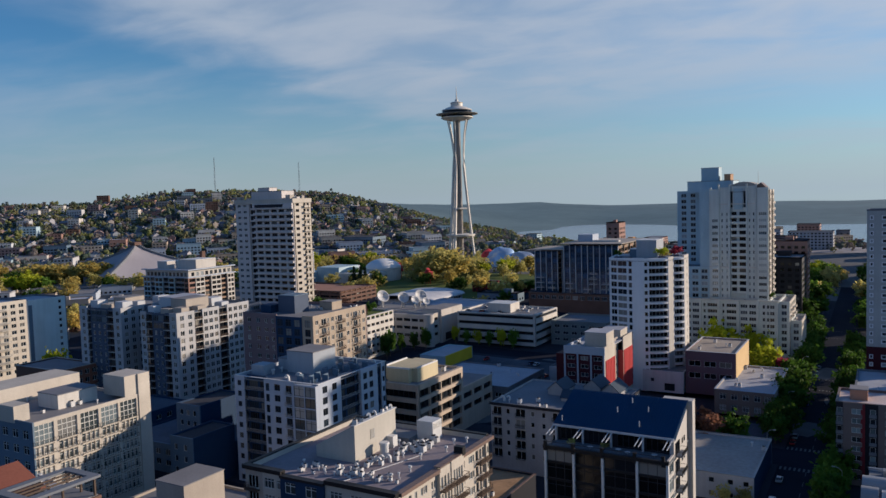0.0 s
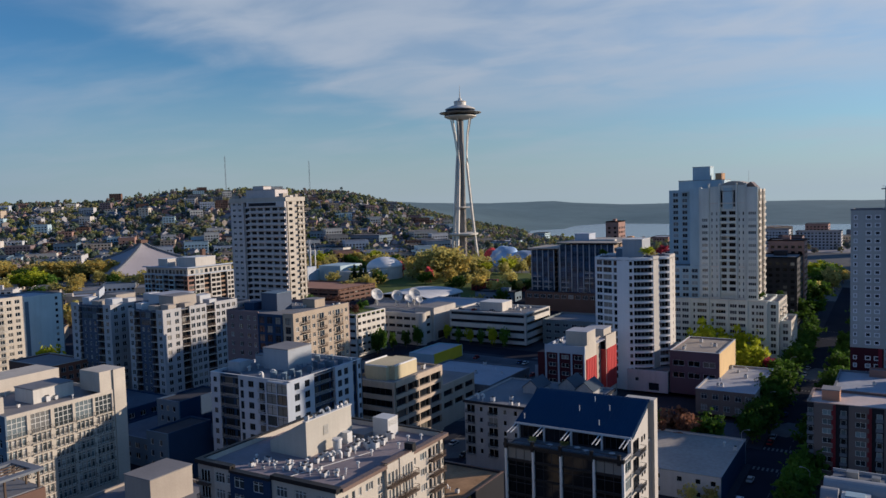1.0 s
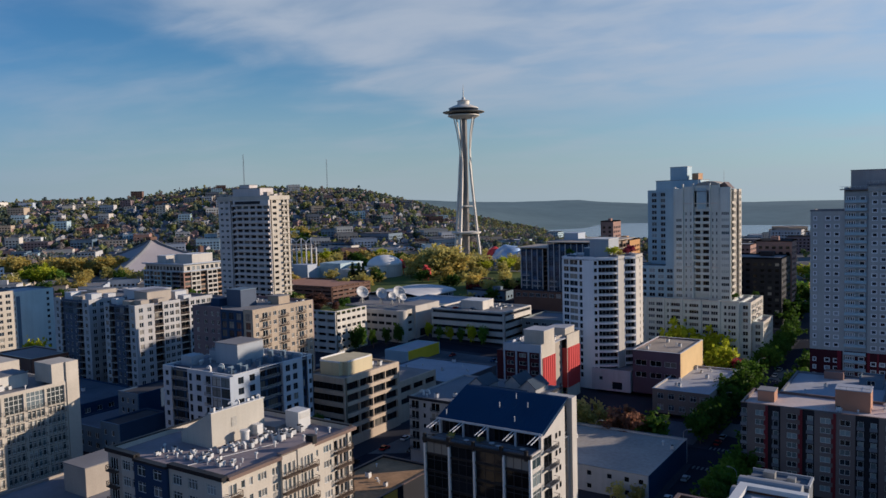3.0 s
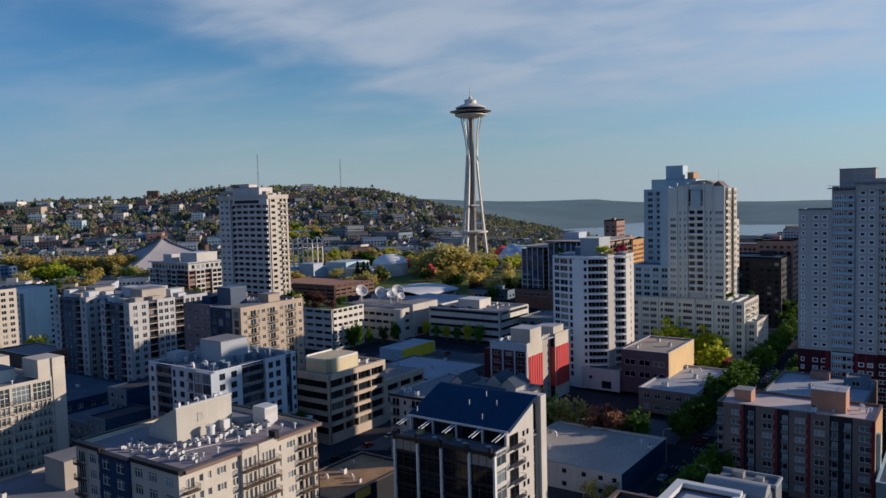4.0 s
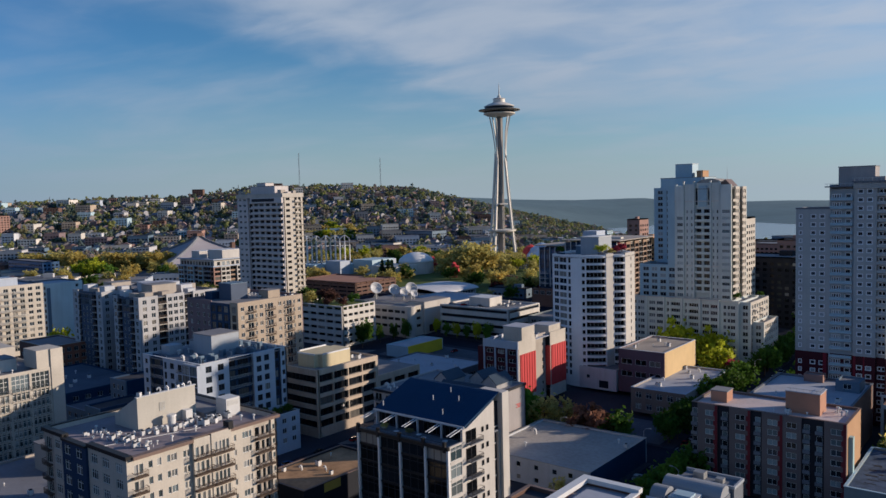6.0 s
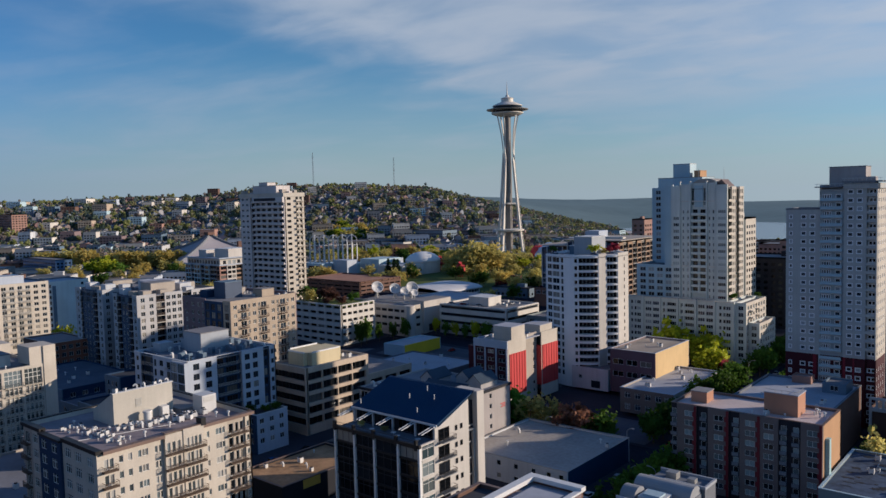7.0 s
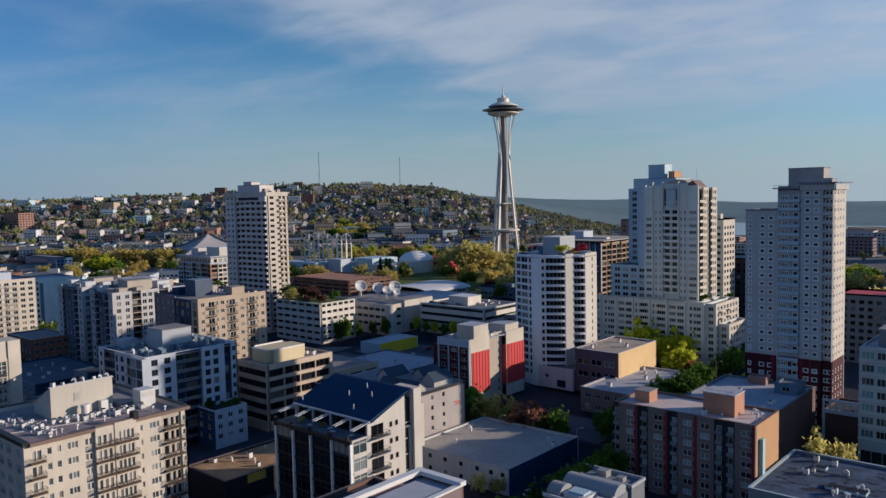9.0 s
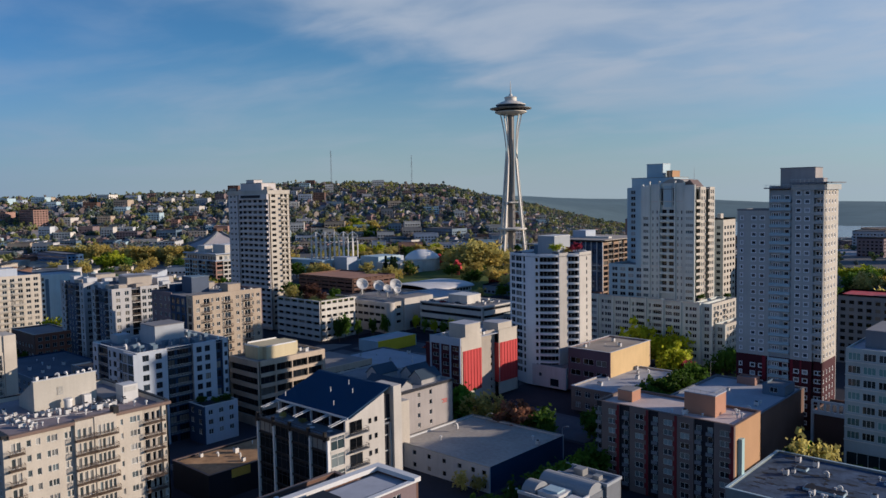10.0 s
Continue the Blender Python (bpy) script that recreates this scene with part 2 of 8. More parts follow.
EARTH = surface("town_ground", (0.15, 0.15, 0.15), rough=0.95, var=0.35, scale=0.02, fine=0.2, spec=0.05)
GRASS = surface("lawn", (0.10, 0.13, 0.03), var=0.3, scale=0.05, fine=0.8)
# white paint dimmed far down: the dark street shade is in its colour
PAINT = surface("shade_dimmed_road_paint", (0.16, 0.16, 0.16), var=0.2)
BARK = surface("bark", (0.12, 0.09, 0.065), var=0.3, fine=6)
LEAF = {
    "green": foliage("green_leaves", (0.065, 0.125, 0.014)),
    "lime": foliage("lime_leaves", (0.45, 0.48, 0.02)),
    "olive": foliage("spring_olive_leaves", (0.54, 0.48, 0.15), 0.25, 0.6),
    "gold": foliage("golden_spring_leaves", (0.60, 0.48, 0.13), 0.25, 0.6),
    "dark": foliage("dark_conifer_needles", (0.03, 0.06, 0.035)),
    "rust": foliage("rust_blossom", (0.26, 0.13, 0.08)),
    "spring": foliage("spring_green_leaves", (0.13, 0.23, 0.025)),
    "umber": foliage("umber_leaves", (0.11, 0.055, 0.04)),
    "pink": foliage("crimson_leaves", (0.30, 0.04, 0.07)),
}


# ---------- building blocks ----------
def smooth(a, b, v):
    v = min(1.0, max(0.0, (v - a) / (b - a)))
    return v * v * (3 - 2 * v)


def part(name, bm, material, parent=None, label="", m=None):
    """Links a bmesh, or mesh data, as one mesh object under a thing or a part. Its numbers are in the world's metres."""
    if isinstance(bm, bmesh.types.BMesh):
        me = bpy.data.meshes.new(name)
        bm.to_mesh(me)
        bm.free()
    else:
        me = bm
    if not me.materials:
        for one in material if isinstance(material, (list, tuple)) else (material,):
            me.materials.append(one)
    ob = new(name, me)
    if m is not None:
        ob.matrix_basis = m
    if parent is not None:
        ob.parent = parent
        if parent.parent is None:
            ob.matrix_parent_inverse = parent.matrix_basis.inverted()
    return tagged(ob, label)


def thing(name, x, y, z, label, category, group="", kind="", turn=0):
    ob = new(name)
    ob.empty_display_size = 1
    ob.matrix_basis = pose(x, y, z, 0, 0, turn)
    return tagged(ob, label, category, group, kind)


def box(bm, x0, x1, y0, y1, z0, z1, slot=0):
    v = [bm.verts.new(c) for c in ((x0, y0, z0), (x1, y0, z0), (x1, y1, z0), (x0, y1, z0), (x0, y0, z1), (x1, y0, z1), (x1, y1, z1), (x0, y1, z1))]
    for f in ((3, 2, 1, 0), (4, 5, 6, 7), (0, 1, 5, 4), (1, 2, 6, 5), (2, 3, 7, 6), (3, 0, 4, 7)):
        bm.faces.new([v[i] for i in f]).material_index = slot
    return v


def boxes(*rows):
    bm = bmesh.new()
    for r in rows:
        box(bm, *r)
    return bm


def cyl(bm, x, y, z0, z1, r0, r1=None, n=10, slot=0, cap=True):
    r1 = r0 if r1 is None else r1
    a = [bm.verts.new((x + r0 * math.cos(6.2832 * i / n), y + r0 * math.sin(6.2832 * i / n), z0)) for i in range(n)]
    b = [bm.verts.new((x + r1 * math.cos(6.2832 * i / n), y + r1 * math.sin(6.2832 * i / n), z1)) for i in range(n)]
    for i in range(n):
        bm.faces.new((a[i], a[(i + 1) % n], b[(i + 1) % n], b[i])).material_index = slot
    if cap:
        bm.faces.new(b).material_index = slot
        bm.faces.new(a[::-1]).material_index = slot


def lathe(rings, n=40, x=0, y=0):
    """A turned body; rings: (radius, height) from below upwards."""
    bm = bmesh.new()
    prev = None
    for r, z in rings:
        cur = [bm.verts.new((x + r * math.cos(6.2832 * i / n), y + r * math.sin(6.2832 * i / n), z)) for i in range(n)]
        if prev:
            for i in range(n):
                bm.faces.new((prev[i], prev[(i + 1) % n], cur[(i + 1) % n], cur[i]))
        else:
            bm.faces.new(cur[::-1])
        prev = cur
    bm.faces.new(prev)
    return bm


def beam(bm, a, b, w, d=None, slot=0):
    """A square bar from a to b."""
    a, b = Vector(a), Vector(b)
    d = w if d is None else d
    ax = (b - a).normalized()
    s = ax.cross(Vector((0, 0, 1)))
    s = Vector((1, 0, 0)) if s.length < 0.01 else s.normalized()
    u = s.cross(ax)
    v = [bm.verts.new(p + s * (i * w / 2) + u * (j * d / 2)) for p in (a, b) for i, j in ((-1, -1), (1, -1), (1, 1), (-1, 1))]
    for f in ((0, 1, 2, 3), (7, 6, 5, 4), (0, 4, 5, 1), (1, 5, 6, 2), (2, 6, 7, 3), (3, 7, 4, 0)):
        bm.faces.new([v[i] for i in f]).material_index = slot


def swept(pts, widths):
    """One continuous square tube through points."""
    bm = bmesh.new()
    prev = None
    pts = [Vector(p) for p in pts]
    for i, p in enumerate(pts):
        ax = (pts[min(i + 1, len(pts) - 1)] - pts[max(i - 1, 0)]).normalized()
        s = ax.cross(Vector((0, 0, 1)))
        s = Vector((1, 0, 0)) if s.length < 0.02 else s.normalized()
        u = s.cross(ax)
        w = widths[i] / 2 if isinstance(widths, (list, tuple)) else widths / 2
        cur = [bm.verts.new(p + s * (a * w) + u * (b * w)) for a, b in ((-1, -1), (1, -1), (1, 1), (-1, 1))]
        if prev:
            for k in range(4):
                bm.faces.new((prev[k], prev[(k + 1) % 4], cur[(k + 1) % 4], cur[k]))
        else:
            bm.faces.new(cur[::-1])
        prev = cur
    bm.faces.new(prev)
    return bm


MESH = {}


def window_geo(w, h, nx, ny, bar, frame=True, pane=True):
    """A window as one connected lattice: bars in front, panes set back. Returns points, faces and slots."""
    ue, ve = [-w / 2, -w / 2 + bar], [0.0, bar]
    for i in range(1, nx):
        c = -w / 2 + w * i / nx
        ue += [c - bar / 2, c + bar / 2]
    for i in range(1, ny):
        c = h * (0.72 if ny == 2 else i / ny)
        ve += [c - bar / 2, c + bar / 2]
    ue += [w / 2 - bar, w / 2]
    ve += [h - bar, h]
    pts, faces, slots = {}, [], []

    def at(i, j, y):
        return pts.setdefault((i, j, y), len(pts))

    F, P = -0.05, 0.04
    for i in range(len(ue) - 1):
        for j in range(len(ve) - 1):
            hole = i % 2 == 1 and j % 2 == 1
            if hole:
                if pane:
                    faces.append((at(i, j, P), at(i + 1, j, P), at(i + 1, j + 1, P), at(i, j + 1, P)))
                    slots.append(1)
                if frame:
                    for a, b in (((i, j), (i + 1, j)), ((i + 1, j), (i + 1, j + 1)), ((i + 1, j + 1), (i, j + 1)), ((i, j + 1), (i, j))):
                        faces.append((at(*a, F), at(*b, F), at(*b, P), at(*a, P)))
                        slots.append(0)
            elif frame:
                faces.append((at(i, j, F), at(i + 1, j, F), at(i + 1, j + 1, F), at(i, j + 1, F)))
                slots.append(0)
    return [(ue[i], y, ve[j]) for i, j, y in pts], faces, slots


def window_mesh(w, h, nx, ny, bar, frame_mat, pane_mat, which):
    key = (round(w, 2), round(h, 2), nx, ny, bar, frame_mat.name, pane_mat.name, which)
    if key not in MESH:
        if which == "pane":
            me = bpy.data.meshes.new("pane")
            me.from_pydata([(-w / 2, 0.04, 0), (w / 2, 0.04, 0), (w / 2, 0.04, h), (-w / 2, 0.04, h)], [], [(0, 1, 2, 3)])
            me.materials.append(pane_mat)
        else:
            v, f, s = window_geo(w, h, nx, ny, bar, True, which == "both")
            me = bpy.data.meshes.new("window")
            me.from_pydata(v, [], f)
            me.materials.append(frame_mat)
            if which == "both":
                me.materials.append(pane_mat)
                me.polygons.foreach_set("material_index", s)
        MESH[key] = me
    return MESH[key]


def balcony_mesh(w, d, mat_slab, mat_rail, which, solid=False, gap=0.2):
    key = ("balcony", round(w, 2), d, mat_slab.name, mat_rail.name, which, solid, gap)
    if key not in MESH:
        bm = bmesh.new()
        if which == "slab":
            box(bm, -w / 2, w / 2, -d, 0.0, -0.22, 0)
        else:
            box(bm, -w / 2, w / 2, -d, -d + 0.06, 0.98, 1.06)
            box(bm, -w / 2, w / 2, -d + 0.01, -d + 0.05, 0.08, 0.13)
            for s in (-1, 1):
                x = s * (w / 2 - 0.03)
                box(bm, x - 0.03, x + 0.03, -d + 0.06, 0, 0.98, 1.06)
                box(bm, x - 0.03, x + 0.03, -d + 0.06, 0, 0.08, 0.13)
                box(bm, x - 0.03, x + 0.03, -d, -d + 0.06, 0, 0.98)
            if solid:
                box(bm, -w / 2 + 0.03, w / 2 - 0.03, -d + 0.02, -d + 0.04, 0.13, 0.98)
            else:
                n = max(3, int(w / gap))
                for i in range(1, n):
                    c = -w / 2 + w * i / n
                    box(bm, c - 0.03, c + 0.03, -d + 0.015, -d + 0.045, 0.13, 0.98)
        me = bpy.data.meshes.new("balcony" if which == "slab" else "railing")
        bm.to_mesh(me)
        bm.free()
        me.materials.append(mat_slab if which == "slab" else mat_rail)
        MESH[key] = me
    return MESH[key]


def side_frame(b, face, u, z, out=0.0):
    """The frame of one side of a block: local x runs along the side as seen from outside, -y points outwards."""
    x0, x1, y0, y1 = b
    at = {"S": (u, y0 - out, 0), "E": (x1 + out, u, 90), "N": (u, y1 + out, 180), "W": (x0 - out, u, 270)}[face]
    return pose(at[0], at[1], z, 0, 0, at[2])


def wall(parent, b, face, u0, u1, z0, z1, mat, holes=(), out=0.0, thick=0.45, depth=0.16, frame_mat=None, pane_mat=None, near=False, label="", joined=False, bar=0.09, base=None):
    """One stretch of a facade with its openings, and a window in each. u runs along x or y in the world.
    holes: (u centre, sill z, width, height, lights across, lights up, sort)."""
    frame_mat, pane_mat = frame_mat or FRAME, pane_mat or GLASS
    flip = face in "NW"
    thick = max(thick, depth + 0.2) if holes else thick
    F = (base or Matrix()) @ side_frame(b, face, u1 if flip else u0, z0, out)
    W, H = u1 - u0, z1 - z0
    rects = []
    for hole in holes:
        uc, zs, w, h = hole[:4]
        c = (u1 - uc) if flip else (uc - u0)
        rects.append((max(0.02, c - w / 2), min(W - 0.02, c + w / 2), max(0.02, zs - z0), min(H - 0.02, zs - z0 + h), hole))
    us = sorted({0.0, W, *(round(r[0], 3) for r in rects), *(round(r[1], 3) for r in rects)})
    vs = sorted({0.0, H, *(round(r[2], 3) for r in rects), *(round(r[3], 3) for r in rects)})
    ui, vi = {v: i for i, v in enumerate(us)}, {v: i for i, v in enumerate(vs)}
    hole_at = np.zeros((len(us), len(vs)), bool)
    for r in rects:
        hole_at[ui[round(r[0], 3)]:ui[round(r[1], 3)], vi[round(r[2], 3)]:vi[round(r[3], 3)]] = True
    verts, faces = [], []

    where = {}

    def corner(c):
        k = (round(c[0], 3), round(c[1], 3), round(c[2], 3))
        if k not in where:
            where[k] = len(verts)
            verts.append(k)
        return where[k]

    def quad(*c):
        faces.append([corner(q) for q in c])

    for i in range(len(us) - 1):
        j = 0
        while j < len(vs) - 1:                       # upright runs are joined into one face
            if hole_at[i, j]:
                j += 1
                continue
            k = j
            while k < len(vs) - 1 and not hole_at[i, k]:
                k += 1
            quad((us[i], 0, vs[j]), (us[i + 1], 0, vs[j]), (us[i + 1], 0, vs[k]), (us[i], 0, vs[k]))
            j = k
    for a, c, e, f, _ in rects:
        d = depth + 0.1
        quad((a, 0, e), (a, 0, f), (a, d, f), (a, d, e))
        quad((c, 0, f), (c, 0, e), (c, d, e), (c, d, f))
        quad((a, 0, e), (a, d, e), (c, d, e), (c, 0, e))
        quad((a, 0, f), (c, 0, f), (c, d, f), (a, d, f))
    quad((0, 0, 0), (0, 0, H), (0, thick, H), (0, thick, 0))
    quad((W, 0, H), (W, 0, 0), (W, thick, 0), (W, thick, H))
    quad((0, 0, H), (W, 0, H), (W, thick, H), (0, thick, H))
    quad((0, thick, 0), (0, thick, H), (W, thick, H), (W, thick, 0))
    me = bpy.data.meshes.new("wall")
    me.from_pydata(verts, [], faces)
    part("wall", me, mat, parent, label, F)
    jv, jf, js = [], [], []
    for a, c, e, f, hole in rects:
        nx, ny = (hole[4], hole[5]) if len(hole) > 5 else (2, 1)
        m = F @ pose((a + c) / 2, depth, e)
        if near:
            w = part("window", window_mesh(c - a, f - e, nx, ny, bar, frame_mat, pane_mat, "frame"), frame_mat, parent, "", m)
            part("pane", window_mesh(c - a, f - e, nx, ny, bar, frame_mat, pane_mat, "pane"), pane_mat, w)
        elif joined:                                 # far off: the windows of this stretch stay one mesh
            v, g, sl = window_geo(c - a, f - e, nx, ny, bar)
            n = len(jv)
            jv.extend((x + (a + c) / 2, y + depth, z + e) for x, y, z in v)
            jf.extend([n + i for i in q] for q in g)
            js.extend(sl)
        else:
            part("window", window_mesh(c - a, f - e, nx, ny, bar, frame_mat, pane_mat, "both"), frame_mat, parent, "", m)
    if jv:
        me = bpy.data.meshes.new("glazing")
        me.from_pydata(jv, [], jf)
        me.materials.append(frame_mat)
        me.materials.append(pane_mat)
        me.polygons.foreach_set("material_index", js)
        tagged(part("glazing", me, None, parent, "", F), kind="stuff")
    return F


def balconies(parent, b, face, u, zs, w, d=1.3, out=0.0, slab=None, rail=None, solid=False, gap=0.2):
    slab, rail = slab or CONC, rail or RAIL
    for z in zs:
        o = part("balcony", balcony_mesh(w, d, slab, rail, "slab", solid, gap), slab, parent, "", side_frame(b, face, u, z, out))
        part("railing", balcony_mesh(w, d, slab, rail, "rail", solid, gap), rail, o)


def roof(parent, b, z, mat, inset=0.4, coping=None, top=None, h=0.12, w=0.55):
    """A roof sheet at z and, where coping is given, a capping along the parapet's top."""
    x0, x1, y0, y1 = b
    part("roof", boxes((x0 + inset, x1 - inset, y0 + inset, y1 - inset, z - 0.3, z)), mat, parent)
    if coping:
        part("coping", boxes((x0 - 0.12, x1 + 0.12, y0 - 0.12, y0 + w, top, top + h), (x0 - 0.12, x1 + 0.12, y1 - w, y1 + 0.12, top, top + h),
                             (x0 - 0.12, x0 + w, y0 + w, y1 - w, top, top + h), (x1 - w, x1 + 0.12, y0 + w, y1 - w, top, top + h)), coping, parent)


def spread(a, b, n):
    return [a + (b - a) * (i + 0.5) / n for i in range(n)]


def ground_z(x, y):
    """The lie of the land: a low town, a park a little higher, a hill behind it, a lake and far ridges."""
    d = 0.5 * -x + 0.866 * y
    z = -2.0 + 16.0 * smooth(240, 700, d)
    r = math.hypot(x, y)
    if r < 1.0:
        return z
    a = math.degrees(math.atan2(x, y))
    # the hill: its crest lies about 1500 m off, and sinks towards the lake
    crest = np.interp(a, (-180, -110, -80, -72, -62, -55, -50, -44, -38, -34, -30, -25, -20, -14, 180), (0, 20, 66, 72, 66, 70, 84, 82, 72, 50, 28, 14, 5, 0, 0))
    z += float(crest) * smooth(850, 1500, r) + 10 * noise.noise((x / 260, y / 260, 0.3)) * smooth(900, 1300, r) * (1 if crest > 8 else 0.2)
    # down to the lake
    low = smooth(-36, -24, a) * (1 - smooth(60, 90, a))
    z -= 46 * low * smooth(900, 1700, r)
    shore = float(np.interp(a, (-30, -19, -15, -12, -6, 10), (2450, 2680, 2480, 2220, 2150, 2200)))
    crest = float(np.interp(a, (-36, -27, -23, -18, -14, -6, -2, 8), (46, 40, 42, 28, 30, 28, 23, 22)))
    z += low * smooth(shore - 120, 3500, r) * (1 - 0.45 * smooth(3600, 4700, r)) * (crest + 32 + 4 * noise.noise((a / 3, r / 500, 5.0)))
    return z
# ---------- the land ----------
RINGS = [0, 20, 45, 75, 110, 150, 190, 230, 270, 310, 350, 400, 450, 500, 560, 620, 690, 760, 830, 900, 970, 1040, 1110, 1180, 1250, 1320, 1390, 1460, 1540, 1640, 1760, 1900, 2000, 2100, 2200, 2300, 2400, 2500, 2600, 2700, 2800, 2950, 3150, 3400, 3700, 4000, 4300, 4600, 4900]
SEG = 300
verts = [(0, 0, ground_z(0, 0))]
for r in RINGS[1:]:
    for i in range(SEG):
        a = 2 * math.pi * i / SEG
        verts.append((r * math.sin(a), r * math.cos(a), ground_z(r * math.sin(a), r * math.cos(a))))
faces = [(0, 1 + (i + 1) % SEG, 1 + i) for i in range(SEG)]
for k in range(len(RINGS) - 2):
    for i in range(SEG):
        p, q = 1 + k * SEG, 1 + (k + 1) * SEG
        faces.append((p + i, p + (i + 1) % SEG, q + (i + 1) % SEG, q + i))
me = bpy.data.meshes.new("ground")
me.from_pydata(verts, [], faces)
for f in me.polygons:
    f.use_smooth = True

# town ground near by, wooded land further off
# pale, greyed land: the haze before the hill is put into the colour
LAND = surface("hazed_wooded_land", (0.33, 0.31, 0.31), var=0.35, scale=0.006, fine=0.05, bump=0)
RIDGE = surface("hazed_wooded_ridge", (0.075, 0.10, 0.10), var=0.35, scale=0.003, fine=0.02, bump=0)
rp = RIDGE.node_tree.nodes["Principled BSDF"]          # haze painted in: a faint blue emission stands for the air before it
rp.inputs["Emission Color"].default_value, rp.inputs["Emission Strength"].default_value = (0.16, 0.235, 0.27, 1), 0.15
me.materials.append(EARTH)
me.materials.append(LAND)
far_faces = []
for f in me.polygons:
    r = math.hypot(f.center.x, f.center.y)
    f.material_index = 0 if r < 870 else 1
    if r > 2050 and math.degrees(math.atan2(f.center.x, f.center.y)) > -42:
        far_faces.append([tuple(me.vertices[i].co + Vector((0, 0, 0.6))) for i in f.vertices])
tagged(new("ground", me), "grey-brown town ground rising to wooded hills", "ground", kind="structure")
bm = bmesh.new()
for q in far_faces:
    bm.faces.new([bm.verts.new(c) for c in q]).smooth = True
bmesh.ops.remove_doubles(bm, verts=bm.verts, dist=0.01)
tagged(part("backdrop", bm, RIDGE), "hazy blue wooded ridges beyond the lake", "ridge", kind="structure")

# base colour lightened: pale haze over the lake is put into it
WATER = surface("hazed_lake_water", (0.22, 0.26, 0.28), rough=0.25, var=0.1, scale=0.01, fine=0.1, bump=0.08, spec=0.6)
bm = bmesh.new()
v = [bm.verts.new((3400 * math.sin(radians(a)), 3400 * math.cos(radians(a)), -22)) for a in range(-40, 81, 4)]
w = [bm.verts.new((1250 * math.sin(radians(a)), 1250 * math.cos(radians(a)), -22)) for a in range(-40, 81, 4)]
for i in range(len(v) - 1):
    bm.faces.new((w[i], w[i + 1], v[i + 1], v[i]))
tagged(part("water", bm, WATER), "pale grey lake below wooded ridges", "lake", kind="structure")


def sheet(name, x0, x1, y0, y1, mat, label, category, lift=0.06, step=12.0, thick=0.0):
    """A strip that follows the ground, with a rim where it is raised."""
    nx, ny = max(1, int((x1 - x0) / step)), max(1, int((y1 - y0) / step))
    bm = bmesh.new()
    g = [[bm.verts.new((x0 + (x1 - x0) * i / nx, y0 + (y1 - y0) * j / ny, ground_z(x0 + (x1 - x0) * i / nx, y0 + (y1 - y0) * j / ny) + lift)) for j in range(ny + 1)] for i in range(nx + 1)]
    for i in range(nx):
        for j in range(ny):
            bm.faces.new((g[i][j], g[i + 1][j], g[i + 1][j + 1], g[i][j + 1]))
    if thick:
        rim = [e for e in bm.edges if e.is_boundary]
        ext = bmesh.ops.extrude_edge_only(bm, edges=rim)["geom"]
        for q in ext:
            if isinstance(q, bmesh.types.BMVert):
                q.co.z -= thick
    return tagged(part(name, bm, mat), label, category, kind="structure")


# avenues run along y, streets along x; the pavements are one raised sheet round each block
AVENUES = [(-330, -318), (-226, -212), (-124, -110), (-29, -13), (80, 94)]
STREETS = [(40, 52), (143, 163), (247, 263), (347, 361), (452, 466)]
for a, b in AVENUES:
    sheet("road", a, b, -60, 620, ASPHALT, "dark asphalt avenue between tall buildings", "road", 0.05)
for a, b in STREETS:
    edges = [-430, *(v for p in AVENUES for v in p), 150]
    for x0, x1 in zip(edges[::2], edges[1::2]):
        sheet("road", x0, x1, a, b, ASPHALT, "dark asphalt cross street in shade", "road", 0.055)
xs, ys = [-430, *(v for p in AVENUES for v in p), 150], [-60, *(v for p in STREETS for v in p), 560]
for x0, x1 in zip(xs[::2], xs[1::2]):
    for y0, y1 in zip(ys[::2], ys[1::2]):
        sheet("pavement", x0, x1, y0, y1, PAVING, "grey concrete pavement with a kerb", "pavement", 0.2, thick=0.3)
# centre lines and crossings
bm = bmesh.new()
for a, b in AVENUES:
    c = (a + b) / 2
    for y in range(60, 440, 9):
        if not any(p - 4 < y < q + 4 for p, q in STREETS):
            z = ground_z(c, y) + 0.075
            v = [bm.verts.new(q) for q in ((c - 0.08, y, z), (c + 0.08, y, z), (c + 0.08, y + 4, z), (c - 0.08, y + 4, z))]
            bm.faces.new(v)
    for p, q in STREETS:
        for yy in (p - 3.4, q + 0.6):
            for i in range(int((b - a) / 1.3)):
                x = a + 0.5 + i * 1.3
                z = ground_z(x, yy) + 0.075
                v = [bm.verts.new(k) for k in ((x, yy, z), (x + 0.6, yy, z), (x + 0.6, yy + 2.8, z), (x, yy + 2.8, z))]
                bm.faces.new(v)
tagged(part("road_marking", bm, PAINT), "white road markings dimmed to the street shade", "road marking", kind="structure")
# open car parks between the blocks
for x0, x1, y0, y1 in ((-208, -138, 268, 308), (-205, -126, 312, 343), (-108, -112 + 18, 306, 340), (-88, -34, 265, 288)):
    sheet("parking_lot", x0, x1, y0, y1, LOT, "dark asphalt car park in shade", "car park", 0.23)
sheet("lawn", -520, -240, 470, 620, GRASS, "green park lawn below trees", "lawn", 0.3)
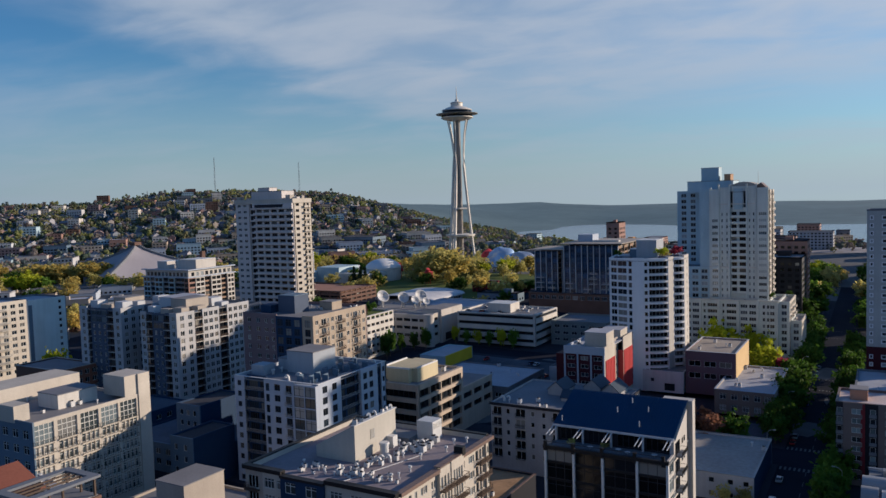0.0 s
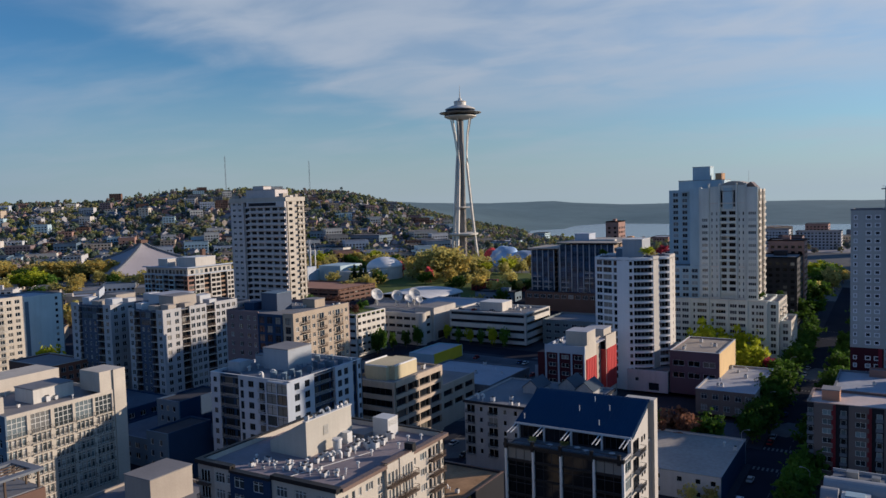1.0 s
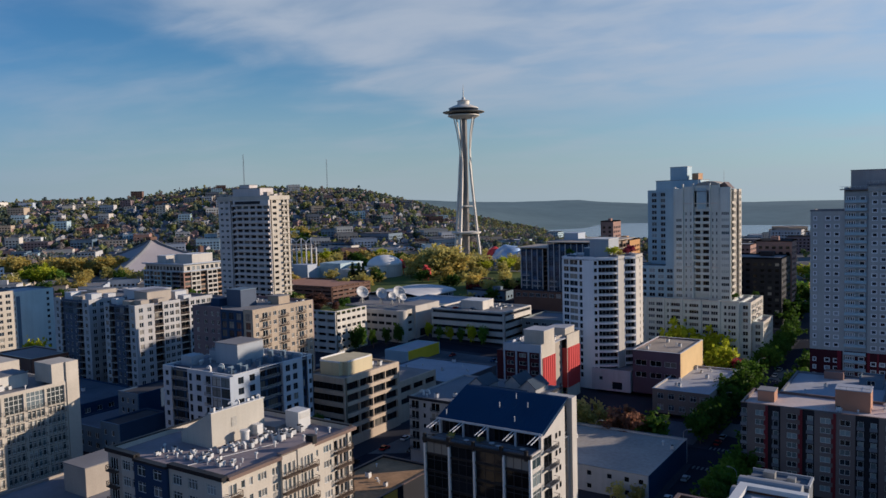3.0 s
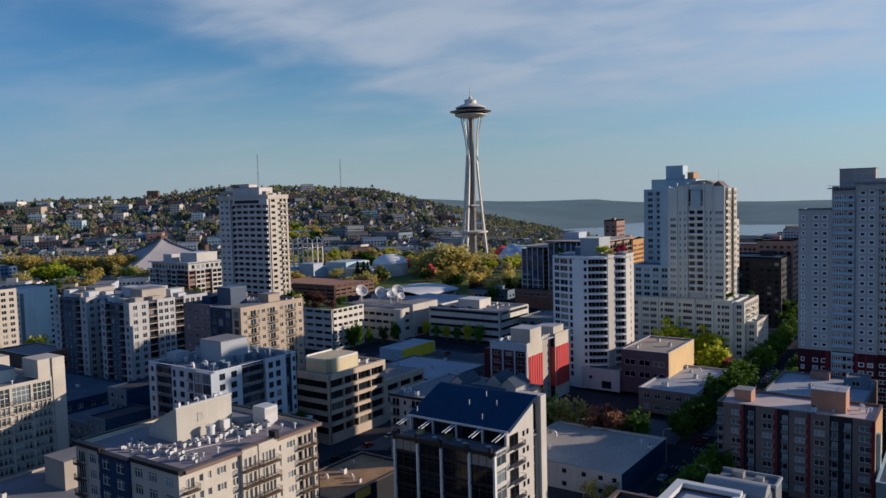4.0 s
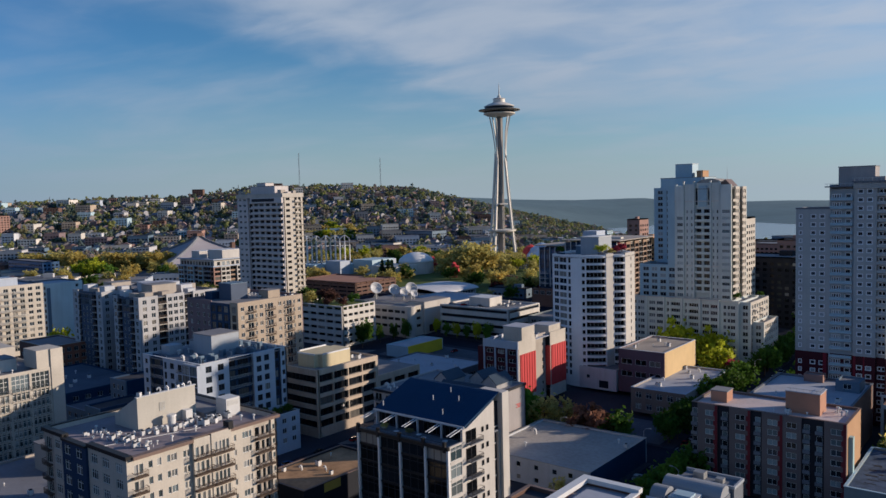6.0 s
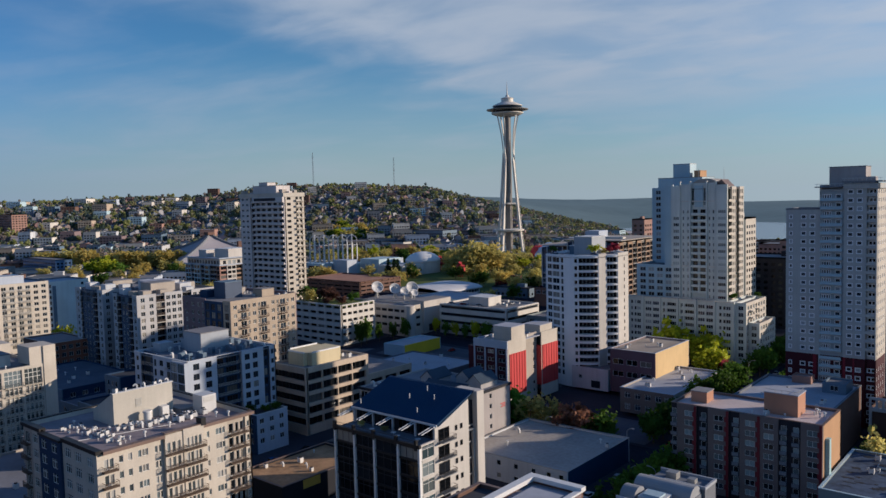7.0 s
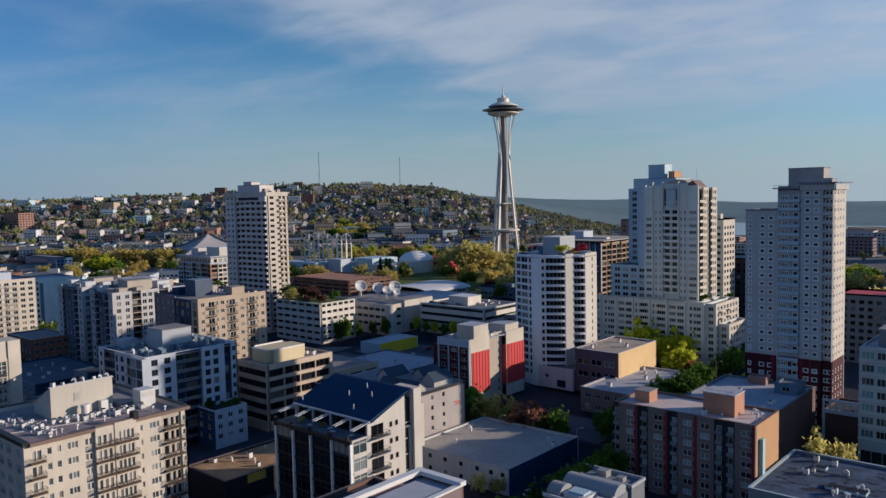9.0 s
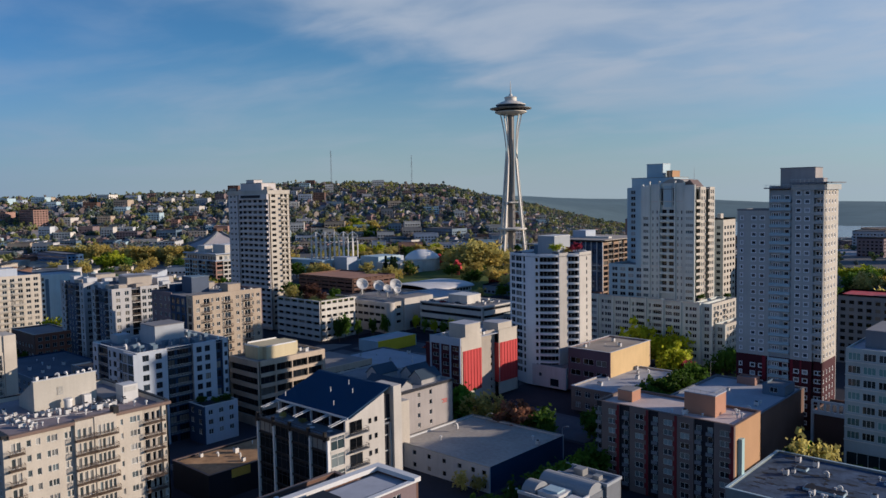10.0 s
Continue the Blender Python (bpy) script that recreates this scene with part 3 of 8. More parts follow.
# ---------- the nearer buildings ----------
def shell(parent, b, z0, z1, mats, skip=""):
    """Plain walls on the sides that have no openings of their own."""
    x0, x1, y0, y1 = b
    for face, u0, u1 in (("S", x0, x1), ("E", y0, y1), ("N", x0, x1), ("W", y0, y1)):
        if face not in skip:
            if face in "EW":
                u0, u1 = u0 + 0.45, u1 - 0.45
            wall(parent, b, face, u0, u1, z0, z1, mats)


def penthouse(parent, b, z0, z1, mat, top=None, name="penthouse"):
    x0, x1, y0, y1 = b
    o = part(name, boxes((x0, x1, y0, y1, z0, z1)), mat, parent)
    part("penthouse_roof", boxes((x0 - 0.15, x1 + 0.15, y0 - 0.15, y1 + 0.15, z1, z1 + 0.25)), top or WHITEM, o)
    return o


# --- cream apartment block with a navy bay ---
B = (-109, -74, 104, 140.6)
G = -2.0
FH = 3.3
be = thing("apartment_building", -91.5, 122, G, "cream and navy apartment block with bronze balconies, cluttered flat roof", "apartment building")
base = 32.0 - 1.0 - 10 * FH
FL = range(0, 10)


def rows(cols, floors=FL, b0=base, fh=FH):
    """Openings for columns of (centre, width, height, sill, across, up) on every floor."""
    return [(u, b0 + f * fh + s, w, h, nx, ny) for u, w, h, s, nx, ny in cols for f in floors]


# south side: cream, a glazed corner, the navy bay, cream again
wall(be, B, "S", -109, -104.5, G, 32, SAND, rows([(-107, 2.6, 2.5, 0.2, 3, 1)]), near=True, pane_mat=DGLASS)
wall(be, B, "S", -104.5, -99.6, G, 32, CREAM, rows([(-102.9, 2.5, 2.0, 0.7, 3, 2), (-100.5, 1.2, 1.8, 0.8, 1, 2)]), near=True, pane_mat=PGLASS)
wall(be, B, "S", -99.6, -89.2, G, 31.2, NAVY, rows([(-97.2, 2.6, 2.1, 0.7, 2, 2), (-92.2, 2.6, 2.1, 0.7, 2, 2)]), out=0.5, thick=0.95, near=True, pane_mat=PGLASS)
wall(be, B, "S", -89.2, -74, G, 32, CREAM, rows([(-86.8, 2.7, 2.0, 0.7, 3, 2), (-82.2, 2.7, 2.0, 0.7, 3, 2), (-77.0, 2.5, 1.9, 0.7, 3, 2)]), near=True, pane_mat=PGLASS)
# east side, in full sun
EC = [(105.9, 0.85, 2.2, 0.15, 1, 1), (107.0, 0.85, 2.2, 0.15, 1, 1), (109.0, 0.9, 1.5, 0.9, 1, 1), (110.9, 0.9, 1.5, 0.9, 1, 1), (113.0, 0.7, 1.5, 0.9, 1, 1), (114.2, 1.3, 1.5, 0.9, 2, 1), (116.7, 0.65, 1.5, 0.8, 1, 1), (117.6, 0.65, 1.5, 0.8, 1, 1)]
wall(be, B, "E", 104.45, 118.4, G, 31.6, CREAM, rows(EC), near=True, pane_mat=PGLASS)
EB = [(119.2, 0.75, 2.3, 0.15, 1, 1), (120.4, 0.75, 2.3, 0.15, 1, 1), (121.6, 0.75, 2.3, 0.15, 1, 1)]
wall(be, B, "E", 118.4, 122.6, G, 31.9, CREAM, rows(EB), out=0.7, thick=1.15, near=True, pane_mat=PGLASS)
EB2 = [(123.6, 0.7, 2.3, 0.15, 1, 1), (124.6, 0.7, 2.3, 0.15, 1, 1), (125.6, 0.7, 2.3, 0.15, 1, 1), (126.6, 0.7, 2.3, 0.15, 1, 1)]
wall(be, B, "E", 122.6, 127.6, G, 32.2, CREAM, rows(EB2), out=0.9, thick=1.35, near=True, pane_mat=PGLASS)
EC2 = [(129.2, 0.6, 1.4, 0.9, 1, 1), (131.9, 1.5, 1.5, 0.9, 2, 1), (133.2, 0.7, 1.5, 0.9, 1, 1)]
wall(be, B, "E", 127.6, 134.2, G, 31.6, CREAM, rows(EC2), near=True, pane_mat=PGLASS)
EC3 = [(135.4, 1.2, 2.3, 0.15, 1, 1), (137.0, 0.8, 2.3, 0.15, 1, 1), (138.3, 0.9, 2.3, 0.15, 1, 1)]
wall(be, B, "E", 134.2, 139.1, G, 31.6, SAND, rows(EC3), out=-0.35, near=True, pane_mat=DGLASS)
wall(be, B, "E", 139.1, 140.6, G, 31.6, CREAM, rows([(139.85, 0.75, 1.3, 0.9, 1, 1)]), near=True, pane_mat=PGLASS)
shell(be, B, G, 32, CREAM, "SE")
for u, w, out in ((106.4, 3.0, 0), (120.5, 4.6, 0.7), (125.1, 4.9, 0.9), (136.9, 5.0, 0)):
    balconies(be, B, "E", u, [base + f * FH + 0.05 for f in range(1, 10)], w, 1.25, out, RAIL, RAIL)
balconies(be, B, "S", -107.0, [base + f * FH + 0.05 for f in range(1, 10)], 3.2, 1.0, 0, RAIL, RAIL)
roof(be, B, 31.0, surface("mauve_roof_membrane", (0.25, 0.215, 0.225), var=0.25, scale=0.09, fine=1.0))
part("coping", boxes((-109.5, -99.6, 103.6, 105.0, 31.5, 32.3), (-89.2, -73.5, 103.6, 105.0, 31.5, 32.3), (-99.6, -89.2, 103.2, 104.6, 31.2, 31.7)), BLACKM, be, "black metal parapet cap")
part("coping", boxes((-74.5, -73.1, 105.0, 118.4, 31.3, 32.0), (-74.5, -73.1, 127.6, 141.1, 31.3, 32.0), (-74.7, -73.1, 118.4, 127.6, 32.2, 32.35)), BROWNCAP, be, "brown metal parapet cap")
part("coping", boxes((-109.5, -74.5, 140.2, 141.1, 31.8, 32.3), (-109.5, -108.6, 105, 140.2, 31.8, 32.3)), BLACKM, be)
part("chimney", boxes((-75.0, -73.0, 127.0, 128.2, 31.9, 33.6)), BLACKM, be)
bm = bmesh.new()                                        # plant room under a roof that falls away from the street
prof = ((-101.5, 31.0), (-91.6, 31.0), (-91.6, 38.4), (-92.1, 38.4), (-101.5, 33.4))
fr = [bm.verts.new((x, 116.6, z)) for x, z in prof]
bkv = [bm.verts.new((x, 131.2, z)) for x, z in prof]
bm.faces.new(fr)
bm.faces.new(bkv[::-1])
for i in range(5):
    bm.faces.new((fr[(i + 1) % 5], fr[i], bkv[i], bkv[(i + 1) % 5]))
ph = part("penthouse", bm, surface("warm_plant_room_panel", (0.43, 0.405, 0.355), rough=0.7, var=0.12, streak=0.08), be)
part("penthouse_coping", boxes((-92.3, -91.4, 116.4, 131.4, 38.4, 38.6)), WHITEM, ph)
part("louvre", boxes(*[(-91.62, -91.45, 121.9, 123.3, 34.4 + 0.22 * i, 34.52 + 0.22 * i) for i in range(9)]), STEEL, ph, "grey metal louvre")
part("side_roof", boxes((-100, -88.5, 131.4, 136.2, 31.0, 32.1)), GRAVEL, be)

# --- black glass office block with a sloping blue roof ---
B = (-71.3, -42, 164.2, 188)
bk = thing("glass_office_building", -56.6, 176, G, "black glass office block under a sloping blue metal roof", "office building")
FB = 4.15
tops = [23.4 - FB * i for i in range(7)]
posts = [-71.3, -64.2, -57.2, -49.2, -42.4]
for x in posts:
    part("frame_post", boxes((x, x + 0.55, 163.85, 164.6, G, 23.4)), BRIGHT, bk)
part("terrace_beam", boxes((-71.5, -41.8, 163.7, 164.5, 22.7, 23.5)), BLACKM, bk)
for a, c in zip(posts, posts[1:]):
    for i, t in enumerate(tops[:-1]):
        part("window", window_mesh(c - a - 0.55, FB - 0.5, 3, 2, 0.10, DFRAME, DGLASS, "frame"), DFRAME, bk, "", pose((a + c + 0.55) / 2, 164.5, t - FB + 0.4))
        part("pane", window_mesh(c - a - 0.55, FB - 0.5, 3, 2, 0.10, DFRAME, DGLASS, "pane"), DGLASS, bk, "", pose((a + c + 0.55) / 2, 164.5, t - FB + 0.4))
for t in tops[1:]:
    part("spandrel", boxes((-71.3, -42, 164.2, 165.0, t - 0.1, t + 0.4)), BLACKM, bk)
shell(bk, (-71.3, -42.0, 165.0, 185), G, 22.6, WARMWHITE, "ES")
part("terrace_floor", boxes((-71.2, -42.1, 164.6, 185, 22.2, 22.6)), GREYC, bk)
# east side: glazed corner, pale wall with balconies, fin at the back
wall(bk, B, "E", 164.6, 169.6, G, 23.4, WARMWHITE, [(167.1, t - FB + 0.5, 4.2, FB - 0.9, 2, 2) for t in tops[:-1]], near=True, pane_mat=TGLASS)
bm = bmesh.new()                                        # pale wall with its sloping head
prof = ((169.6, G), (182.6, G), (182.6, 30.6), (171.2, 26.2), (169.6, 26.2))
fr = [bm.verts.new((-42.0, y, z)) for y, z in prof]
bkv = [bm.verts.new((-42.6, y, z)) for y, z in prof]
bm.faces.new(fr)
bm.faces.new(bkv[::-1])
for i in range(5):
    bm.faces.new((fr[(i + 1) % 5], fr[i], bkv[i], bkv[(i + 1) % 5]))
part("gable_wall", bm, WARMWHITE, bk)
for t in (26.0, 21.8, 17.7, 13.5, 9.4, 5.2):
    for yc, w, h, dz in ((172.9, 4.0, 2.9, -3.35), (177.6, 0.9, 1.3, -2.2), (179.6, 0.9, 1.3, -2.2)):
        m = pose(-41.94, yc, t + dz, 0, 0, 90)
        wd = part("window", window_mesh(w, h, 2 if w > 2 else 1, 1, 0.1, DFRAME, DGLASS, "frame"), DFRAME, bk, "", m)
        part("pane", window_mesh(w, h, 2 if w > 2 else 1, 1, 0.1, DFRAME, DGLASS, "pane"), DGLASS, wd)
balconies(bk, (-71, -41.9, 164, 188), "E", 173.4, [22.6, 18.4, 14.3, 10.1, 6.0], 5.0, 1.5, 0, GREYC, BLACKM)
part("recess_wall", boxes((-43.2, -42.7, 182.6, 185.2, G, 29.6)), CHARCOAL, bk, "dark glazed stair recess")
for t in tops:
    part("recess_band", boxes((-42.7, -42.55, 182.6, 185.2, t - 0.2, t + 0.1)), STEEL, bk)
part("fin_wall", boxes((-48.5, -41.2, 185.2, 188, G, 31.9)), WARMWHITE, bk, "pale concrete lift shaft wall")
part("rear_wall", boxes((-71.3, -48.5, 184.6, 185.2, 22.6, 31.2), (-71.3, -70.7, 171.5, 184.6, 22.6, 26.0)), WARMWHITE, bk)
bm = bmesh.new()                                        # the blue roof and its thin edge
q = [(-71.6, 170.6, 26.7), (-42.3, 170.6, 26.7), (-42.3, 185.4, 32.0), (-71.6, 185.4, 32.0)]
u = [bm.verts.new(c) for c in q]
d = [bm.verts.new((c[0], c[1], c[2] - 0.35)) for c in q]
bm.faces.new(u)
bm.faces.new(d[::-1])
for i in range(4):
    bm.faces.new((u[i], d[i], d[(i + 1) % 4], u[(i + 1) % 4]))
br = part("roof", bm, BLUEROOF, bk, "blue standing-seam metal roof")
bm = bmesh.new()
for i in range(42):
    x = -71.3 + i * 0.71
    beam(bm, (x, 170.6, 26.74), (x, 185.4, 32.04), 0.05, 0.08)
part("seam", bm, BLUEROOF, br)
part("roof_edge", boxes((-71.7, -42.2, 170.4, 170.62, 26.25, 26.75)), OFFWHITE, bk)
wall(bk, (-71, -42.6, 171.6, 185), "S", -71, -42.6, 22.6, 26.2, CHARCOAL, [(x, 22.9, 5.4, 2.9, 4, 1) for x in (-67.3, -60.3, -53.0, -46.2)], near=True, frame_mat=DFRAME, pane_mat=DGLASS)
for x in (-70.9, -64.0, -57.0, -49.4, -43.0):           # posts and pairs of outriggers
    part("terrace_post", boxes((x - 0.22, x + 0.22, 170.7, 171.14, 22.6, 26.3)), OFFWHITE, bk)
    for s in (-0.45, 0.45):
        bm = bmesh.new()
        beam(bm, (x + s, 171, 26.4), (x + s, 165.4, 25.5), 0.16, 0.22)
        part("outrigger", bm, OFFWHITE, bk)
    part("parapet_post", boxes((x - 0.35, x + 0.35, 163.6, 164.3, 22.2, 24.6)), BLACKM, bk)
part("terrace_rail", boxes((-71.3, -42, 163.8, 163.88, 24.35, 24.45), (-71.3, -42, 163.82, 163.86, 23.9, 23.95)), BLACKM, bk)

# --- office block with dark window bands ---
B = (-151.5, -133, 206, 236.6)
G0 = -2.0
of = thing("banded_office_building", -142, 221, G0, "beige concrete office block with continuous dark window bands", "office building")
FO = 4.0
bands = [21.0 - FO * (i + 1) + 0.55 for i in range(5)]
wall(of, B, "S", -151.5, -133, G0, 22.2, WARMCONC, [(-142.2, z, 17.9, 2.5, 9, 1) for z in bands], near=True, depth=0.9, frame_mat=DFRAME, pane_mat=DGLASS)
wall(of, B, "E", 206.45, 236.15, G0, 22.2, WARMCONC, [(u, z, 6.8, 2.75, 3, 1) for z in bands for u in (210.3, 217.5, 224.7, 231.9)], near=True, depth=0.9, thick=1.2, frame_mat=DFRAME, pane_mat=DGLASS)
shell(of, B, G0, 22.2, WARMCONC, "SE")
roof(of, B, 21.4, GRAVEL)
bm = boxes((-150.0, -137.2, 210.5, 228.5, 21.4, 26.0))
bmesh.ops.bevel(bm, geom=[e for e in bm.edges if abs(e.verts[0].co.z - e.verts[1].co.z) > 1], offset=2.2, segments=4, affect="EDGES")
pt = part("penthouse", bm, surface("straw_stucco", (0.52, 0.45, 0.29), var=0.14, streak=0.08), of, "straw-coloured roof house with rounded corners")
part("penthouse_coping", boxes((-148, -139, 210.4, 210.8, 26.0, 26.5), (-137.5, -137.1, 213, 226, 26.0, 26.5), (-150.1, -149.7, 213, 226, 26.0, 26.5)), WHITEM, pt)
b2 = (-162, -134, 237.2, 262)
wall(of, b2, "E", 237.7, 262, G0, 14, WARMCONC, [(u, z, 6.5, 2.2, 3, 1) for z in (9.5, 5.0) for u in (242, 250, 258)], depth=0.6, frame_mat=DFRAME, pane_mat=DGLASS)
wall(of, b2, "S", -162, -134, G0, 14, WARMCONC)
roof(of, b2, 13.6, GRAVEL)

# --- white and navy apartment block ---
B = (-173.4, -141, 165, 199.5)
wh = thing("apartment_building", -157, 182, G, "white and navy apartment block with dark recessed balconies", "apartment building")
FW = 3.25
b0 = 31.0 - 0.6 - 10 * FW
FLW = range(0, 10)


def rw(cols, floors=FLW):
    return rows(cols, floors, b0, FW)


wall(wh, B, "S", -173.4, -169.4, G, 31, WHITE, rw([(-171.4, 1.5, 1.6, 0.9, 2, 1)]), frame_mat=DFRAME, pane_mat=GLASS)
wall(wh, B, "S", -169.4, -161.4, G, 31.4, NAVY, rw([(-166.8, 3.6, 2.5, 0.1, 4, 1), (-163.2, 1.6, 2.2, 0.3, 2, 1)]), out=-1.2, frame_mat=DFRAME, pane_mat=GLASS)
wall(wh, B, "S", -161.4, -149.3, G, 31, WHITE, rw([(-160.0, 1.4, 2.3, 0.3, 1, 1), (-156.2, 2.2, 1.9, 0.7, 2, 1), (-151.8, 2.2, 2.4, 0.2, 2, 1)]), frame_mat=DFRAME, pane_mat=GLASS)
wall(wh, B, "S", -149.3, -141, G, 30.6, WHITE, rw([(-147.2, 3.8, 2.9, 0.15, 2, 2), (-143.1, 3.8, 2.9, 0.15, 2, 2)]), out=0.8, thick=1.3, frame_mat=DFRAME, pane_mat=PGLASS)
wall(wh, B, "E", 165.45, 176.0, G, 31, WHITE, rw([(168.4, 2.2, 2.0, 0.7, 2, 1), (172.9, 2.2, 2.0, 0.7, 2, 1)]), frame_mat=DFRAME, pane_mat=GLASS)
wall(wh, B, "E", 176.0, 185.2, G, 31.4, NAVY, rw([(178.0, 2.4, 2.3, 0.3, 2, 1), (182.2, 4.2, 2.4, 0.2, 4, 1)]), out=-1.1, frame_mat=DFRAME, pane_mat=GLASS)
wall(wh, B, "E", 185.2, 194.0, G, 31.2, WHITE, rw([(187.4, 2.0, 2.0, 0.7, 2, 1), (190.6, 2.0, 2.0, 0.7, 2, 1)]), out=0.6, thick=1.05, frame_mat=DFRAME, pane_mat=GLASS)
wall(wh, B, "E", 194.0, 197.0, G, 31, NAVY, rw([(195.5, 2.2, 2.4, 0.2, 2, 1)]), out=-0.8, frame_mat=DFRAME, pane_mat=GLASS)
wall(wh, B, "E", 197.0, 199.5, G, 31, WHITE, rw([(198.2, 1.2, 1.6, 0.9, 2, 1)]), frame_mat=DFRAME, pane_mat=GLASS)
shell(wh, B, G, 31, WHITE, "SE")
balconies(wh, B, "S", -165.4, [b0 + f * FW for f in range(1, 10)], 7.6, 1.3, -1.2, NAVY, STEEL)
balconies(wh, B, "S", -151.6, [b0 + f * FW for f in range(1, 10)], 2.2, 1.0, 0, WHITE, STEEL)
balconies(wh, B, "E", 180.8, [b0 + f * FW for f in range(1, 10)], 8.8, 1.2, -1.1, NAVY, STEEL)
roof(wh, B, 30.2, MEMBRANE, coping=WHITEM, top=31.0)
penthouse(wh, (-163.5, -153, 178, 189), 30.2, 36.8, PLANTGREY, GRAVEL)
penthouse(wh, (-169, -163.5, 180, 187), 30.2, 33.6, PLANTGREY, GRAVEL)
for x, y in ((-150.5, 179), (-149, 182), (-150, 185.5), (-147.5, 188), (-149.5, 191), (-146, 184), (-146.8, 179.5), (-151, 168), (-147.5, 168.6), (-144.8, 172), (-148.5, 173), (-144.5, 191.5), (-144.6, 187), (-155, 192.5), (-160, 193), (-166, 192), (-151.2, 194.6)):
    part("roof_screen", boxes((x, x + 2.2, y, y + 0.25, 30.2, 32.2), (x, x + 0.25, y + 0.25, y + 2.6, 30.2, 32.2)), STEELBLUE, wh)
part("stair_head", boxes((-172, -167, 171, 176, 30.2, 33.2)), PLANTGREY, wh)
# lower wing with a planted roof
b2 = (-141, -131, 183, 196)
lw = thing("low_apartment_building", -136, 189, G, "white low apartment wing with a planted roof terrace", "apartment building")
wall(lw, b2, "E", 183.45, 195.55, G, 11.2, WHITE, [(u, z, 1.7, 1.7, 2, 1) for u in (185.5, 189.5, 193.5) for z in (8.0, 4.7, 1.4)])
# navy south wall: the shade on this white wing is put into the colour
wall(lw, b2, "S", -141, -131, G, 11.2, NAVY, [(u, z, 2.0, 1.8, 2, 1) for u in (-138.6, -133.6) for z in (8.0, 4.7, 1.4)])
shell(lw, b2, G, 11.2, WHITE, "SE")
roof(lw, b2, 10.4, DARKROOF, coping=WHITEM, top=11.2)

# --- cream loft block with tall studio windows ---
B = (-225, -187, 109, 141.2)
wb = thing("loft_building", -206, 125, G, "cream concrete loft block with tall studio windows and iron balconies", "apartment building")
FWB = 2.95
cols = [(111.7, 6.0), (118.5, 5.6), (125.0, 5.4), (131.2, 5.4), (137.3, 5.4)]
holes = [(u, 22.9, w, 5.7, 4, 4) for u, w in cols]
for f in range(7):
    holes += [(u + dx, 23.2 - FWB * (f + 1) + 0.4, 1.12, 2.3, 1, 2) for u, w in cols for dx in (-2.02, -0.68, 0.68, 2.02)]
wall(wb, B, "E", 109.45, 140.7, G, 29.6, CREAM, holes, depth=0.35, pane_mat=PGLASS, bar=0.14)
for u, w in cols:
    balconies(wb, B, "E", u, [23.2 - FWB * (f + 1) + 0.3 for f in range(-1, 7)], w, 0.5, 0, CREAM, BLACKM, False, 0.5)
part("end_wall", boxes((-196.5, -186.7, 140.7, 144.6, G, 35.4), (-196.5, -187.2, 136.5, 140.7, 29.6, 35.4)), CREAM, wb, "plain cream end wall")
wall(wb, B, "S", -225, -187, G, 29.6, STEELBLUE, [(u, z, 2.4, 2.2, 2, 2) for u in spread(-224, -188, 8) for z in (25, 21, 17, 13, 9, 5, 1)])
shell(wb, B, G, 29.6, CREAM, "SE")
roof(wb, B, 28.7, GRAVEL)
part("rear_parapet", boxes((-226, -214, 109, 141, 28.7, 33.5)), CREAM, wb)
penthouse(wb, (-205, -196, 122, 134), 28.7, 32.6, CONC, MEMBRANE)
part("parapet_tower", boxes((-201, -194.5, 108.8, 113, 28.7, 33.0)), CREAM, wb)

# --- grey brick apartment slab with red and black stripes ---
B = (-12.8, 26.5, 237.6, 255)
GB = -1.5
bb = thing("apartment_building", 6, 246, GB, "grey brick apartment slab with red stripes, orange end wall", "apartment building")
FR = 2.65
zz = [20.9 - FR * (i + 1) + 0.75 for i in range(8)]
CURTAINED = glazing("half_curtained_glass", dark=(0.012, 0.016, 0.02), blind=(0.24, 0.30, 0.31), share=0.5, ior=1.36)
WARMBRICK = surface("warm_orange_brick", (0.40, 0.215, 0.14), var=0.22, fine=6)


def stripe(u0, u1, mat, cols, out, frame_mat=None):
    wall(bb, B, "S", u0, u1, GB, 22.0, mat, [(u, z - 0.1, w + 0.2, 1.55, nx, 1) for u, w, nx in cols for z in zz], out=out, thick=0.45 + out, depth=0.14, frame_mat=frame_mat, pane_mat=CURTAINED)


stripe(-12.8, -11.0, CHARCOAL, [(-11.9, 1.2, 1)], 0.0)
stripe(-11.0, -5.6, GREYBRICK, [(-7.6, 2.3, 2)], 0.5)
stripe(-5.6, -2.3, CHARCOAL, [(-3.6, 1.2, 1)], 0.0)
stripe(-2.3, 3.2, GREYBRICK, [(0.6, 2.3, 2)], 0.5)
stripe(3.2, 6.2, CHARCOAL, [(5.1, 1.2, 1)], 0.0)
stripe(6.2, 16.0, GREYBRICK, [(8.9, 2.3, 2), (13.6, 2.3, 2)], 0.5)
stripe(16.0, 21.4, CHARCOAL, [(17.2, 1.2, 1), (20.2, 1.2, 1)], 0.0)
stripe(21.4, 26.5, GREYBRICK, [(24.2, 2.4, 2)], 0.5)
for u in (-5.85, 2.95, 11.1, 26.1):
    part("red_stripe", boxes((u - 0.33, u + 0.33, 236.96, 237.1, GB, 22.0)), DEEPRED, bb, "dark red painted panel strip")
    for z in zz:
        part("red_panel", boxes((u - 0.75, u - 0.33, 236.98, 237.1, z, z + 1.35)), DEEPRED, bb)
